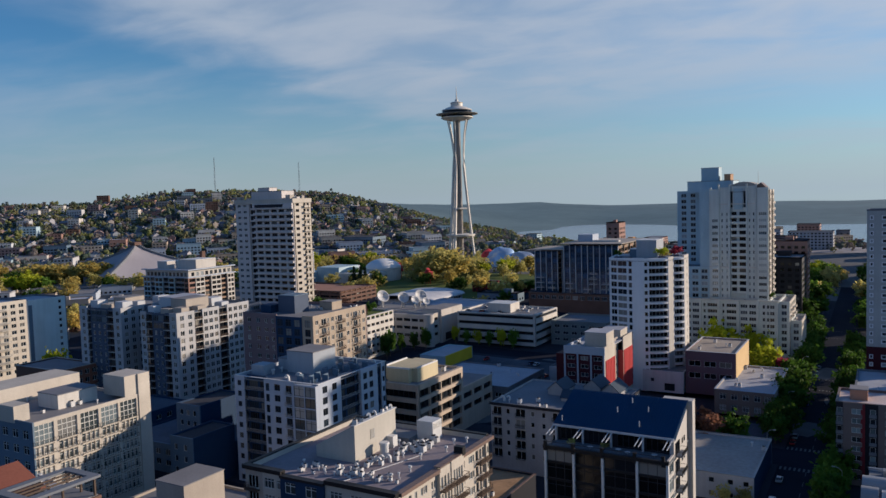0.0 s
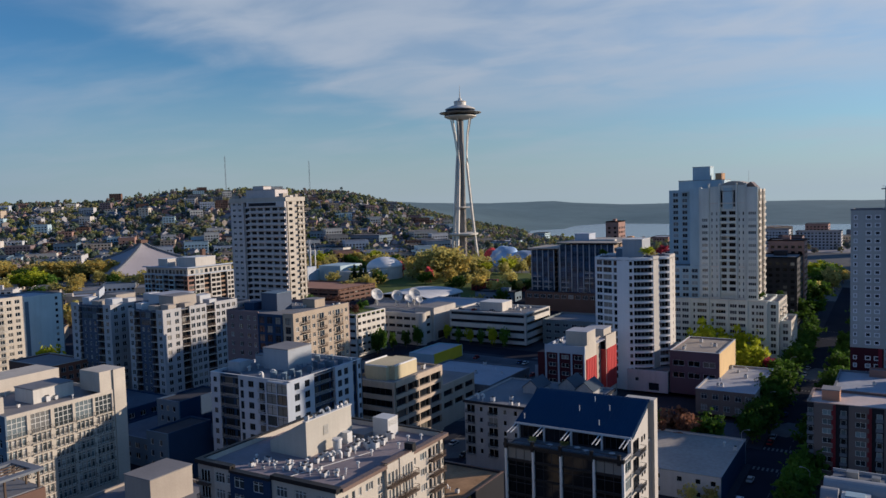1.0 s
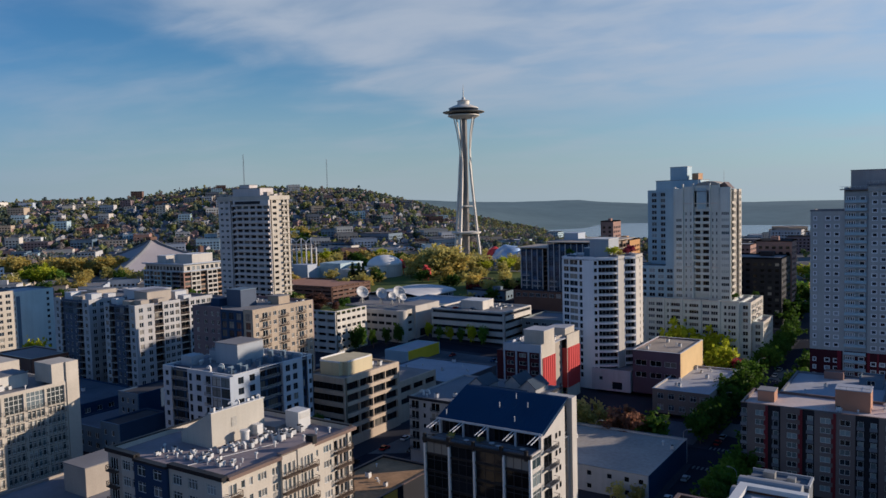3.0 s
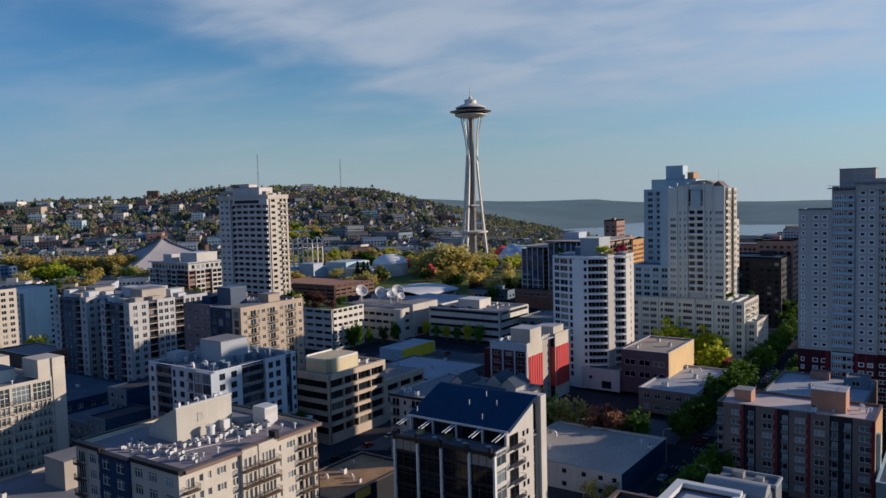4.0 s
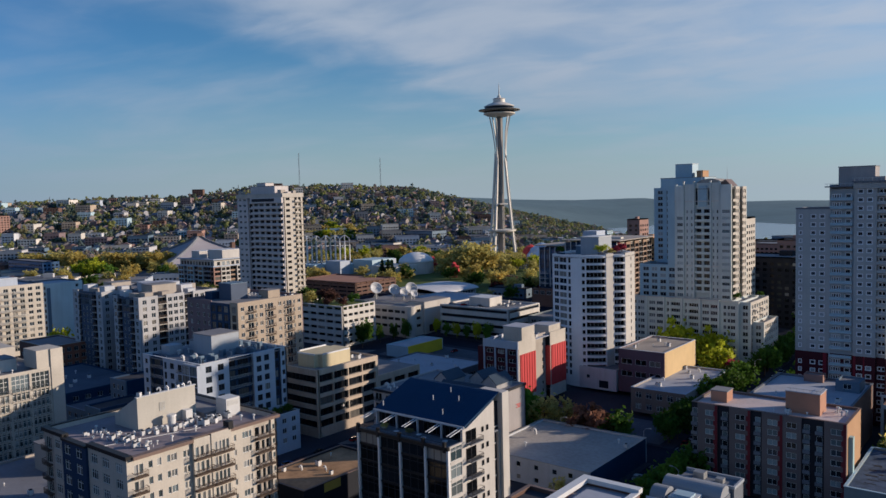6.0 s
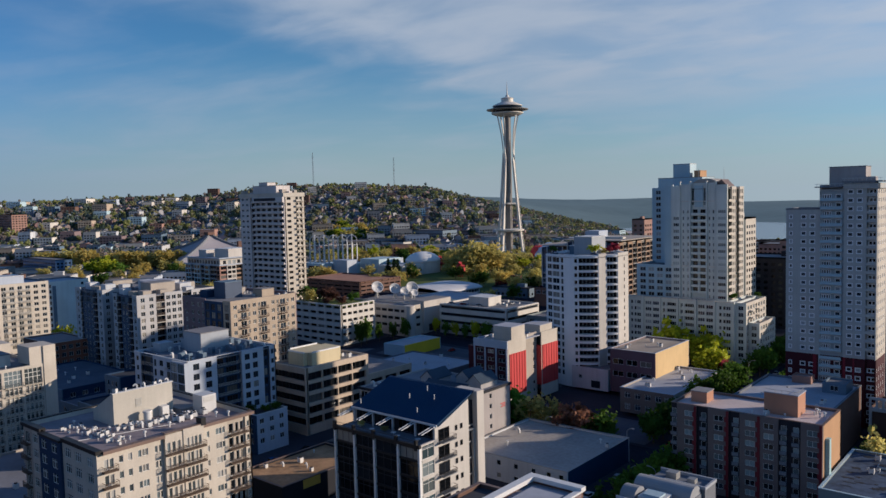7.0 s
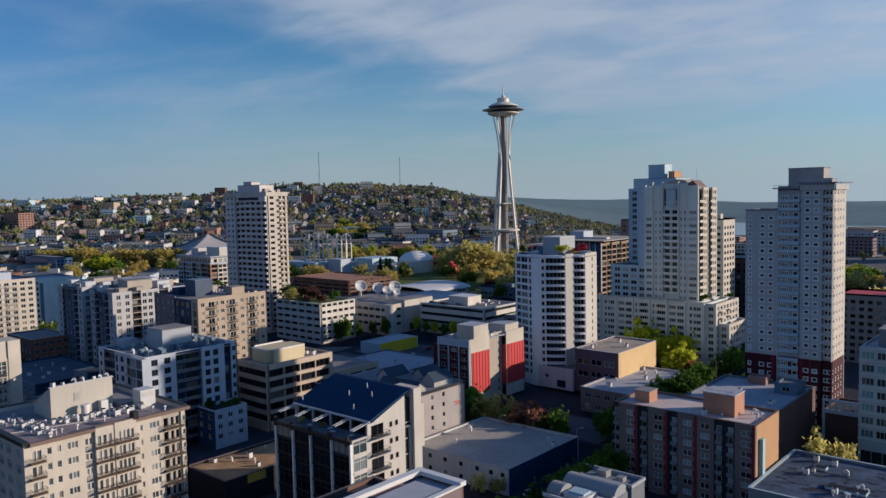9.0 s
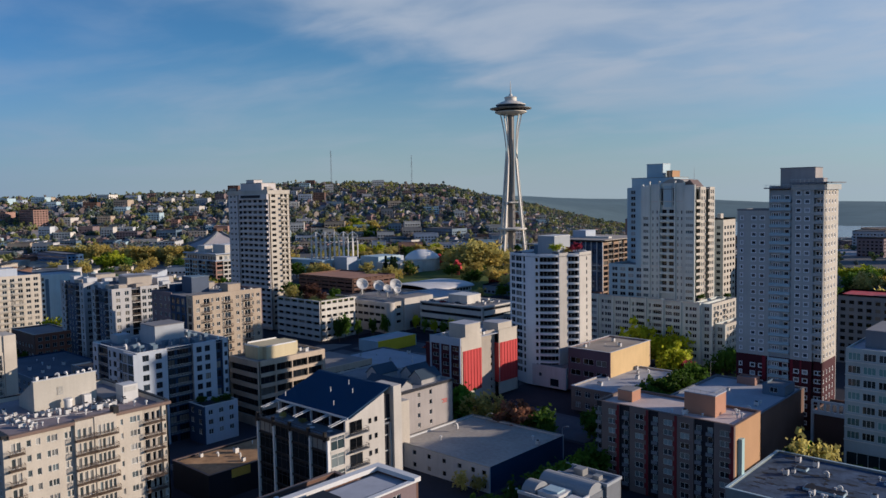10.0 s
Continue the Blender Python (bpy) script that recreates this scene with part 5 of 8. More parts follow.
def bays(b, face, cuts, joined=False):
    """Pale bays and dark balcony recesses side by side. cuts: (from, to, sort)."""
    for u0, u1, sort in cuts:
        m, w = (u0 + u1) / 2, u1 - u0
        if sort == "pale":
            us = spread(u0 + 0.3, u1 - 0.3, max(1, int(w / 3.0)))
            wall(ap, b, face, u0, u1, 0, 41, HAZEGREY, [(u, z + 0.6, 1.9, 1.95, 2, 1) for u in us for z in ZA], joined=joined)
        elif sort == "recess":
            wall(ap, b, face, u0, u1, 0, 40.6, SLATE, [(m, z + 0.12, w - 0.5, 2.5, 3, 1) for z in ZA], out=-1.0, frame_mat=DFRAME, pane_mat=DGLASS, joined=joined)
            balconies(ap, b, face, m, ZA, w - 0.1, 1.2, -1.0, CONC, RAIL)
        else:
            us = spread(u0 + 0.4, u1 - 0.4, max(2, int(w / 3.2)))
            wall(ap, b, face, u0, u1, 0, 34.1, SLATE, [(u, z + 0.7, 1.4, 1.7, 2, 1) for u in us for z in ZA[2:]], out=-0.35, joined=joined)
            wall(ap, b, face, u0, u1, 34.1, 40.4, SLATE, [(u, z + 0.25, w / len(us) - 0.5, 2.4, 3, 2) for u in us for z in ZA[:2]], out=-0.35, frame_mat=STEELBLUE, pane_mat=TGLASS, joined=joined)


bays(AB, "S", ((-265, -261.6, "pale"), (-261.6, -258.2, "recess"), (-258.2, -251.2, "brick"), (-251.2, -247.6, "recess"), (-247.6, -243.5, "pale")))
bays(AB, "E", ((204.45, 213.2, "pale"), (213.2, 217.4, "recess"), (217.4, 226.4, "pale"), (226.4, 231.0, "recess"), (231.0, 243.55, "pale")))
shell(ap, AB, 0, 41, GREYC, "SE")
roof(ap, AB, 40.1, GRAVEL)
LB = (-309, -281, 207, 240)
bays(LB, "S", ((-309, -303.6, "pale"), (-303.6, -301.8, "recess"), (-301.8, -290.6, "brick"), (-290.6, -286.2, "recess"), (-286.2, -281, "pale")), True)
bays(LB, "E", ((207.45, 219.0, "pale"), (219.0, 223.6, "recess"), (223.6, 239.55, "pale")), True)
shell(ap, LB, 0, 40.5, GREYC, "SE")
roof(ap, LB, 39.6, GRAVEL)
facade_block(ap, (-281, -265, 219, 243), 0, 40.2, (SLATE, OFFWHITE, GREYC), FA, [((-279, -275, -271, -267), 1.4, 1.6, 0.9, 2)], None, GRAVEL, joined=True)
facade_block(ap, (-262, -246, 244, 254), 0, 39.0, (NAVY, SLATE, GREYC), FA, None, [((246.5, 251.2), 3.6, 2.3, 0.3, 3)], MEMBRANE, STEELBLUE, TGLASS, joined=True)
penthouse(ap, (-258, -249, 214, 226), 40, 45, SAND, GRAVEL)
penthouse(ap, (-275, -262, 222, 236), 39, 44, OFFWHITE, WHITEROOF)
penthouse(ap, (-300, -292, 218, 228), 39.5, 43.5, SAND, GRAVEL)
for x0, x1, y0, y1, z in ((-262, -259.5, 206, 210, 42.4), (-256, -252, 230, 236, 43.0), (-249, -245.5, 208, 212, 42.0), (-288, -284, 210, 215, 42.6), (-306, -302, 211, 216, 42.4), (-286, -283, 228, 234, 43.0), (-255, -251.5, 206.5, 209, 41.6), (-247.5, -245, 216, 220, 41.8), (-260.5, -257, 236, 241, 42.6), (-248, -245, 229, 233, 41.7), (-297, -293, 209.5, 212.5, 41.3), (-290, -287, 220, 224, 41.5)):
    part("stair_head", boxes((x0 - 0.5, x1 + 0.5, y0, y1, 39.6, z + 0.5)), SAND if x0 % 2 else OFFWHITE, ap)

# tan apartment block with bronze balconies
tn = thing("apartment_building", -192, 221, 0, "tan brick apartment block with bronze balconies and a blue roof house", "apartment building")
TB = (-209, -175.5, 205.5, 237.5)
FT = 3.3
nT = range(1, 13)
wall(tn, TB, "S", -209, -192.5, -2, 43, MAUVE, [(u, 42 - FT * f + 0.8, w, 1.7, 2, 1) for u, w in ((-206, 1.6), (-201.5, 1.8), (-197.5, 1.6), (-194.3, 1.4)) for f in nT])
wall(tn, TB, "S", -192.5, -180.5, -2, 42.4, NAVY, [(u, 42 - FT * f + 0.2, 2.6, 2.5, 2, 2) for u in (-190.5, -186.6, -182.6) for f in nT], out=0.4, frame_mat=DFRAME)
wall(tn, TB, "S", -180.5, -175.5, -2, 43, TAN, [(-178, 42 - FT * f + 0.2, 2.6, 2.5, 2, 2) for f in nT], frame_mat=RAIL)
te = [((207.6, 216.5, 225.6, 235.6), 1.5, 1.6, 0.9), ((211.5, 221.0, 230.4), 2.6, 2.4, 0.2), ((214.0, 218.8, 227.9, 233.0), 0.9, 1.6, 0.9)]
wall(tn, TB, "E", 205.95, 237.05, -2, 43, TAN, [(u, 42 - FT * f + s, w, h, 2, 1) for us, w, h, s in te for u in us for f in nT])
for u in (211.5, 221.0, 230.4):
    balconies(tn, TB, "E", u, [42 - FT * f for f in nT], 3.4, 1.2, 0, RAIL, RAIL)
shell(tn, TB, -2, 43, MAUVE, "SE")
roof(tn, TB, 42, GRAVEL)
penthouse(tn, (-199, -191, 214, 222), 42, 48.5, SLATE, STEELBLUE)
penthouse(tn, (-189, -183, 226, 232), 42, 45.0, TAN, GRAVEL)
penthouse(tn, (-205, -200, 224, 230), 42, 44.6, SAND, GRAVEL)
part("roof_shed", boxes((-206, -201, 212, 218, 42, 45)), NAVY, tn)

# slab tower with pale balcony bands
A = (-316, -274.3, 311, 326)
ta = thing("residential_tower", -295, 320, 4, "pale concrete residential tower with stacked balconies", "tower")
FTA = 3.25
nA = range(1, 25)
wall(ta, A, "S", -316, -306, 4, 85.5, LILAC, [(u, 84 - FTA * f + 0.9, 2.3, 1.4, 2, 1) for u in (-313.3, -309) for f in nA], depth=0.2)
wall(ta, A, "S", -306, -301.5, 4, 85.5, LILAC, [(-303.7, 84 - FTA * f + 0.3, 3.6, 2.3, 2, 1) for f in nA], out=-0.6, depth=0.5, frame_mat=DFRAME, pane_mat=DGLASS)
wall(ta, A, "S", -301.5, -274.3, 4, 85.5, LILAC, [(u, 84 - FTA * f + 1.1, 4.0, 1.55, 3, 1) for u in (-298.6, -293.3, -287.9, -282.5, -277.2) for f in nA], depth=0.7, thick=1.2, frame_mat=DFRAME, pane_mat=DGLASS)
for f in nA:
    part("balcony", boxes((-301.6, -274.6, 309.7, 311, 84 - FTA * f - 0.2, 84 - FTA * f + 0.95)), LILAC, ta)
wall(ta, A, "E", 311.45, 326, 4, 85.5, CREAM, [(u, 84 - FTA * f + 0.9, 2.8, 1.5, 2, 1) for u in (314.6,) for f in nA] + [(u, 84 - FTA * f + 0.3, 1.9, 2.2, 2, 1) for u in (320.4, 323.2) for f in nA], depth=0.4, frame_mat=DFRAME, pane_mat=DGLASS)
for f in nA:
    part("balcony", boxes((-274.3, -273.0, 319.0, 325.6, 84 - FTA * f - 0.1, 84 - FTA * f + 0.1), (-273.15, -273.0, 319.0, 322.2, 84 - FTA * f + 0.1, 84 - FTA * f + 1.1)), CREAM, ta)
shell(ta, A, 4, 85.5, LILAC, "SE")
roof(ta, A, 84.4, GRAVEL)
part("crown_strip", boxes((-300.5, -280.5, 309.6, 310.4, 81.2, 82.9)), CHARCOAL, ta, "dark strip of top-floor windows")
part("crown_wall", boxes((-302.5, -274.2, 309.9, 311, 80.3, 83.4)), LILAC, ta)
for x, y, w, h in ((-316, 312, 3.0, 2.0), (-311, 320, 2.4, 1.6), (-280.5, 312.5, 3.2, 2.4), (-276.5, 319, 2.0, 1.8)):
    part("roof_shed", boxes((x, x + w, y, y + w, 84.4, 84.4 + h + 1.0)), SAND, ta)
part("parapet_band", boxes((-316.4, -273.9, 310.5, 311, 83.4, 85.7), (-274.3, -273.9, 311, 326, 83.4, 85.7)), CREAM, ta)
penthouse(ta, (-306, -284, 313.5, 323.5), 84.4, 90.0, LILAC, GRAVEL)
for x in (-312, -309, -283, -279.5, -277):
    part("roof_box", boxes((x, x + 1.8, 315.5, 318, 84.4, 86.6)), LILAC, ta)
penthouse(ta, (-302, -294, 315, 321), 90.0, 92.0, LILAC, GRAVEL)

# white faceted tower with dark balcony bays
tb = thing("residential_tower", -90, 326, 0, "white residential tower with dark balcony bays and a planted roof", "tower")
FTB = 2.98
nB = range(1, 18)
zt = 54.6
PLAN = ((-103.8, 316.7), (-92.6, 313.0), (-88.0, 312.7), (-86.0, 313.3), (-79.0, 318.0), (-77.9, 322.5), (-74.4, 326.2), (-74.8, 336.2), (-84.0, 345.0), (-106.5, 338.0))


def facet(k, cols, depth=0.4, pane=None, top=55.5, mat=TOWERWHITE, bow=0.0, thick=0.9):
    """One side of the tower between two corners of its plan; cols: (from the corner, width, sill, height, lights)."""
    (x0, y0), (x1, y1) = PLAN[k], PLAN[(k + 1) % len(PLAN)]
    L = math.hypot(x1 - x0, y1 - y0)
    base = pose(x0, y0, 0, 0, 0, math.degrees(math.atan2(y1 - y0, x1 - x0)))
    wall(tb, (0, L, 0, 1), "S", 0, L, 0, top, mat, [(u, zt - FTB * f + s, w, h, n, 1) for u, w, s, h, n in cols for f in nB], depth=depth, thick=thick, frame_mat=WHITEM, pane_mat=pane or DGLASS, base=base)
    if bow:                                               # bowed balcony fronts, one to a storey
        for f in range(0, 18):
            bm = bmesh.new()
            n = 7
            ring = [(0.25 + (L - 0.5) * i / n, -bow * math.sin(math.pi * i / n) ** 0.7 - 0.04) for i in range(n + 1)]
            z0 = zt - FTB * f - 0.25
            lo = [bm.verts.new((x, y, z0)) for x, y in ring]
            hi = [bm.verts.new((x, y, z0 + 0.8)) for x, y in ring]
            for i in range(n):
                bm.faces.new((lo[i], lo[i + 1], hi[i + 1], hi[i]))
            bm.faces.new(hi)
            bm.faces.new(lo[::-1])
            bmesh.ops.transform(bm, matrix=base, verts=bm.verts)
            part("balcony_front", bm, mat, tb)


facet(0, [(2.05, 3.5, 0.5, 2.15, 2), (6.5, 4.6, 0.5, 2.15, 2), (10.5, 1.8, 0.5, 2.15, 1)], pane=GLASS)
facet(1, [], top=55.8)
facet(2, [(1.05, 1.3, 0.7, 1.7, 1)])
facet(3, [(4.2, 7.9, 0.55, 2.2, 5)], depth=1.3, thick=1.6, bow=0.9)
# sides 4 and 6: same white paint, warm sunlight put into the colour
facet(4, [], top=55.9, mat=WARMWHITE)
facet(5, [(2.55, 4.6, 0.5, 2.2, 3)], depth=1.3, thick=1.6, bow=0.4)
facet(6, [(6.0, 0.9, 0.7, 1.6, 1)], top=55.9, mat=WARMWHITE)
for k in (7, 8, 9):
    facet(k, [])
bm = bmesh.new()
lo = [bm.verts.new((x, y, 54.3)) for x, y in PLAN]
hi = [bm.verts.new((x, y, 54.6)) for x, y in PLAN]
bm.faces.new(hi)
bm.faces.new(lo[::-1])
for i in range(len(PLAN)):
    bm.faces.new((lo[i], lo[(i + 1) % len(PLAN)], hi[(i + 1) % len(PLAN)], hi[i]))
part("roof", bm, GRAVEL, tb)
penthouse(tb, (-94, -85.4, 324, 336), 54.6, 62.4, PLANTGREY, WHITEM)
penthouse(tb, (-97.5, -94, 326, 334), 54.6, 58.4, STEELBLUE, WHITEM)
part("roof_planter", boxes((-101.5, -98.5, 316.6, 318.4, 54.6, 56.0), (-83.5, -80.5, 319.4, 322, 54.6, 56.0), (-80, -76.4, 326, 332, 54.6, 56.0)), NAVY, tb, "dark planter on the roof edge")

# stepped tower of pale precast concrete
tc = thing("residential_tower", -70, 405, 3, "stepped pale concrete residential tower on a terraced base", "tower")
FC = 3.0


def tier(b, z0, z1, mat, matE, ns, ne, ws=2.3, we=2.2, frame_mat=None, pane=None, joined=False):
    facade_block(tc, b, z0, z1, (mat, matE, mat), FC,
                 [(spread(b[0] + 1, b[1] - 1, ns), ws, 1.9, 0.6, 2)] if ns else None,
                 [(spread(b[2] + 1, b[3] - 1, ne), we, 1.9, 0.6, 2)] if ne else None, GRAVEL, frame_mat, pane or CGLASS, joined=joined)


def ccol(b, u0, u1, z0, z1, cols, out=0.0, depth=0.3, mat=IVORY, first=1, face="S", frame_mat=None):
    """A stretch of the stepped tower's front, its windows counted down from the top."""
    wall(tc, b, face, u0, u1, z0, z1, mat, [(u, 82 - FC * f + s, w, h, n, 1) for u, w, h, s, n in cols for f in range(first, 28) if 82 - FC * f + s > z0 + 0.3 and 82 - FC * f + s + h < z1], out=out, depth=depth, thick=max(0.9, depth + 0.3 + out), frame_mat=frame_mat, pane_mat=DGLASS if frame_mat else CGLASS)


MC = (-74.5, -48.0, 380, 401)
SLIT = glazing("smoky_slit_glass", dark=(0.05, 0.06, 0.07), blind=(0.2, 0.23, 0.25), share=0.3)
tier((-95, -74.5, 404, 428), 31, 83, PALEBLUE, PALEBLUE, 4, 0, ws=2.6, pane=VGLASS, joined=True)
part("corner_bay", boxes((-80, -74.5, 385, 403.9, 45.4, 83.6)), PALEBLUE, tc)
ccol(MC, -74.5, -73.5, 31, 84.2, [])
ccol(MC, -73.5, -70.0, 31, 83.4, [(-71.75, 2.7, 1.6, 0.6, 3)], out=0.8, first=5)
ccol(MC, -70.0, -65.0, 31, 84.2, [(-68.6, 0.75, 1.6, 0.6, 1), (-66.4, 0.75, 1.6, 0.6, 1)], first=4)
for x in (-70.0, -65.2, -57.5, -53.3):                   # slender piers that run up the front
    part("pier", boxes((x - 0.3, x + 0.3, 379.3, 380.0, 31, 85.0)), IVORY, tc)
    part("pier_cap", boxes((x - 0.45, x + 0.45, 379.15, 380.2, 85.0, 85.5)), CONC, tc)
for z in (31.2, 46.0, 76.0):
    part("string_course", boxes((-74.5, -48.0, 379.7, 379.98, z, z + 0.5)), CONC, tc)
ccol(MC, -65.0, -57.6, 31, 84.6, [(-63.3, 2.3, 2.3, 0.2, 2), (-59.5, 2.9, 2.3, 0.2, 3)], out=-0.9, depth=0.5, first=4, frame_mat=DFRAME)
ccol(MC, -57.6, -53.2, 31, 84.6, [(-56.3, 0.75, 1.6, 0.6, 1), (-54.5, 0.75, 1.6, 0.6, 1)], first=4)
ccol(MC, -53.2, -48.0, 31, 83.6, [(-50.5, 3.5, 1.5, 0.7, 4)], out=0.7, first=4)
ccol(MC, 380.4, 385.4, 31, 82.6, [(382.9, 3.6, 2.3, 0.2, 2)], out=-2.0, depth=0.5, mat=SAND, face="E", frame_mat=DFRAME)
ccol(MC, 385.4, 391.0, 31, 82.6, [(387.0, 1.3, 1.7, 0.6, 1), (389.4, 1.3, 1.7, 0.6, 1)], mat=CREAM, face="E")
ccol(MC, 391.0, 395.6, 31, 82.6, [(393.3, 3.4, 2.3, 0.2, 2)], out=-1.6, depth=0.5, mat=SAND, face="E", frame_mat=DFRAME)
ccol(MC, 395.6, 400.6, 31, 82.6, [(397.0, 1.3, 1.7, 0.6, 1), (399.2, 1.3, 1.7, 0.6, 1)], mat=CREAM, face="E")
part("corner_post", boxes((-48.7, -48.0, 380.0, 380.5, 31, 83.4)), IVORY, tc)
shell(tc, MC, 31, 82.6, IVORY, "SE")
roof(tc, MC, 82.0, GRAVEL)
for x in (-64.3, -58.6):                                 # tall glazed slits over the middle bay
    part("slit_window", window_mesh(0.8, 7.6, 1, 4, 0.1, DFRAME, SLIT, "both"), DFRAME, tc, "", pose(x, 380.86, 74.6))
part("tall_panel", boxes((-63.4, -59.5, 380.55, 380.9, 73.6, 83.4)), PALEBLUE, tc)
tier((-94, -74.5, 384, 404), 3, 46, PALEBLUE, PALEBLUE, 4, 0, ws=3.0, pane=VGLASS, joined=True)
# the terraced base: piers and bays of unlike windows
PB = (-112, -43.5, 375, 380)
pz = [30.0 - FC * f + 0.6 for f in range(1, 9)]
for k, sort in enumerate(("wide", "wide", "pair", "wide", "slot", "slot", "wide", "pair")):
    u0 = -112 + 68.5 / 8 * k
    u1 = u0 + 68.5 / 8
    m = (u0 + u1) / 2
    cols = {"wide": [(m - 1.9, 3.1, 3), (m + 1.9, 3.1, 3)], "pair": [(m - 1.8, 1.2, 1), (m, 1.2, 1), (m + 1.8, 2.0, 2)], "slot": [(m - 2.6, 1.0, 1), (m + 1.0, 4.4, 4)]}[sort]
    deep = 1.0 if sort == "slot" else 0.35
    wall(tc, PB, "S", u0, u1, 3, 31, IVORY, [(u, z, w, 1.7, n, 1) for u, w, n in cols for z in pz], depth=deep, thick=1.3, frame_mat=BRIGHT, pane_mat=VGLASS if sort != "slot" else DGLASS)
    part("base_pier", boxes((u0 - 0.35, u0 + 0.35, 374.2, 375.0, 3, 31.6)), IVORY, tc)
    if sort == "slot":
        for z in pz[:6]:
            part("balcony", boxes((m - 1.6, m + 3.4, 374.3, 375.0, z - 0.75, z - 0.6), (m - 1.6, m + 3.4, 374.3, 374.36, z - 0.6, z + 0.25)), IVORY, tc)
wall(tc, PB, "E", 375.45, 379.6, 3, 31, IVORY)
shell(tc, PB, 3, 31, IVORY, "SE")
roof(tc, PB, 30.1, GRAVEL)
part("base_coping", boxes((-112.3, -43.2, 374.6, 375.3, 31.0, 31.4)), CONC, tc)
tier((-43.5, -38.8, 377, 404), 3, 31, IVORY, CREAM, 1, 7, pane=VGLASS, joined=True)
tier((-48.0, -43.5, 380, 404), 3, 31, IVORY, CREAM, 0, 0, joined=True)
tier((-38.8, -34.0, 380, 402), 3, 22, IVORY, CREAM, 1, 6, pane=VGLASS, joined=True)
for z in (27.0, 24.0, 21.0, 18.0, 15.0):                 # small terraces on the sunny end
    part("balcony", boxes((-38.8, -37.2, 381, 384.4, z - 0.2, z), (-37.3, -37.2, 381, 384.4, z, z + 0.9)), CREAM, tc)
    part("balcony", boxes((-38.8, -37.2, 390, 393.4, z - 0.2, z), (-37.3, -37.2, 390, 393.4, z, z + 0.9)), CREAM, tc)
for f in range(4, 17):
    z = 82 - FC * f
    part("balcony", boxes((-64.8, -57.8, 379.5, 380.9, z - 0.2, z), (-64.8, -57.8, 379.5, 379.6, z, z + 0.9)), IVORY, tc)
for f in range(2, 17):
    z = 82 - FC * f
    part("balcony", boxes((-50.0, -47.6, 380.5, 385.3, z - 0.2, z), (-47.7, -47.6, 380.5, 385.3, z, z + 0.95)), CREAM, tc)
    part("balcony", boxes((-49.6, -46.8, 391.1, 395.5, z - 0.2, z), (-46.9, -46.8, 391.1, 395.5, z, z + 0.95)), CREAM, tc)
penthouse(tc, (-88, -66, 396, 412), 82, 87.5, PALEBLUE, GRAVEL)
penthouse(tc, (-82, -73.5, 400, 408), 87.5, 94.2, PALEBLUE, WHITEM)
penthouse(tc, (-70.6, -67.6, 398, 406), 87.5, 90.6, ORANGE, ORANGE)
bm = bmesh.new()
n = 10
rr = [[bm.verts.new((-59 + 7 * math.cos(math.pi * i / n), y, 82.4 + 4.2 * math.sin(math.pi * i / n))) for i in range(n + 1)] for y in (382, 396)]
for i in range(n):
    bm.faces.new((rr[0][i], rr[0][i + 1], rr[1][i + 1], rr[1][i]))
bm.faces.new(rr[0])
bm.faces.new(rr[1][::-1])
part("vault_roof", bm, SAND, tc)
bm = bmesh.new()
v = [bm.verts.new(c) for c in ((-55, 381.4, 83.6), (-48.4, 381.4, 82.8), (-51.4, 381.4, 86.0), (-55, 390, 83.6), (-48.4, 390, 82.8), (-51.4, 390, 86.0))]
for f in ((0, 1, 2), (5, 4, 3), (1, 4, 5, 2), (3, 0, 2, 5), (0, 3, 4, 1)):
    bm.faces.new([v[i] for i in f])
part("gable_roof", bm, BROWNCAP, tc)
for x in (-66, -54):
    bm = bmesh.new()
    cyl(bm, x, 392, 83, 91.6, 0.14, 0.06, 6)
    part("aerial", bm, STEEL, tc)

# grey precast tower on a maroon base
td = thing("residential_tower", 7, 337, 0, "grey precast residential tower with a maroon base and roof canopy", "tower")
FD = 2.9


SURROUND = surface("pale_window_surround", (0.72, 0.73, 0.75), rough=0.6, var=0.08, bump=0)


def dcol(b, u0, u1, z1, cols, out=0.0, face="S", mat=PRECAST, fm=None, depth=0.16, pane=None):
    top = z1 - 1.2
    for z0, za, m in ((22.5, z1, mat), (-1.0, 22.5, MAROON)):
        hs = [(u, top - FD * f + 0.7, w, 1.65, nx, 1) for u, w, nx in cols for f in range(1, 30) if z0 + 0.2 < top - FD * f + 0.6 and top - FD * f + 2.5 < za - 0.1]
        wall(td, b, face, u0, u1, z0, za, m, hs, out=out, thick=0.45 + max(0, out), depth=depth, frame_mat=fm or SURROUND, bar=0.32, pane_mat=pane or VGLASS)


L1, L2 = (-7, 4, 323.5, 337), (4, 22, 323, 338.8)
dcol(L1, -7, 4, 73.5, [(-5.4, 1.3, 1), (-1.2, 1.9, 1), (1.7, 1.9, 1)])
shell(td, L1, -1, 73.5, PRECAST, "SE")
dcol(L2, 4, 11.8, 80.5, [(6.2, 3.2, 4), (9.9, 2.0, 1)], out=-0.6, mat=surface("blue_grey_precast", (0.33, 0.365, 0.39), var=0.12), depth=0.3)
dcol(L2, 11.8, 18.8, 82, [(13.8, 1.9, 1), (16.6, 1.9, 1)])
dcol(L2, 18.8, 22, 82, [(20.4, 2.6, 2)], out=-1.1, fm=SURROUND, pane=DGLASS)
# sunlit east wall of the grey precast, its warm light put in as cream
dcol(L2, 323.45, 338.4, 82, [(u, 1.35, 1) for u in (325.2, 328.6, 332.0, 335.4)], face="E", mat=CREAM)
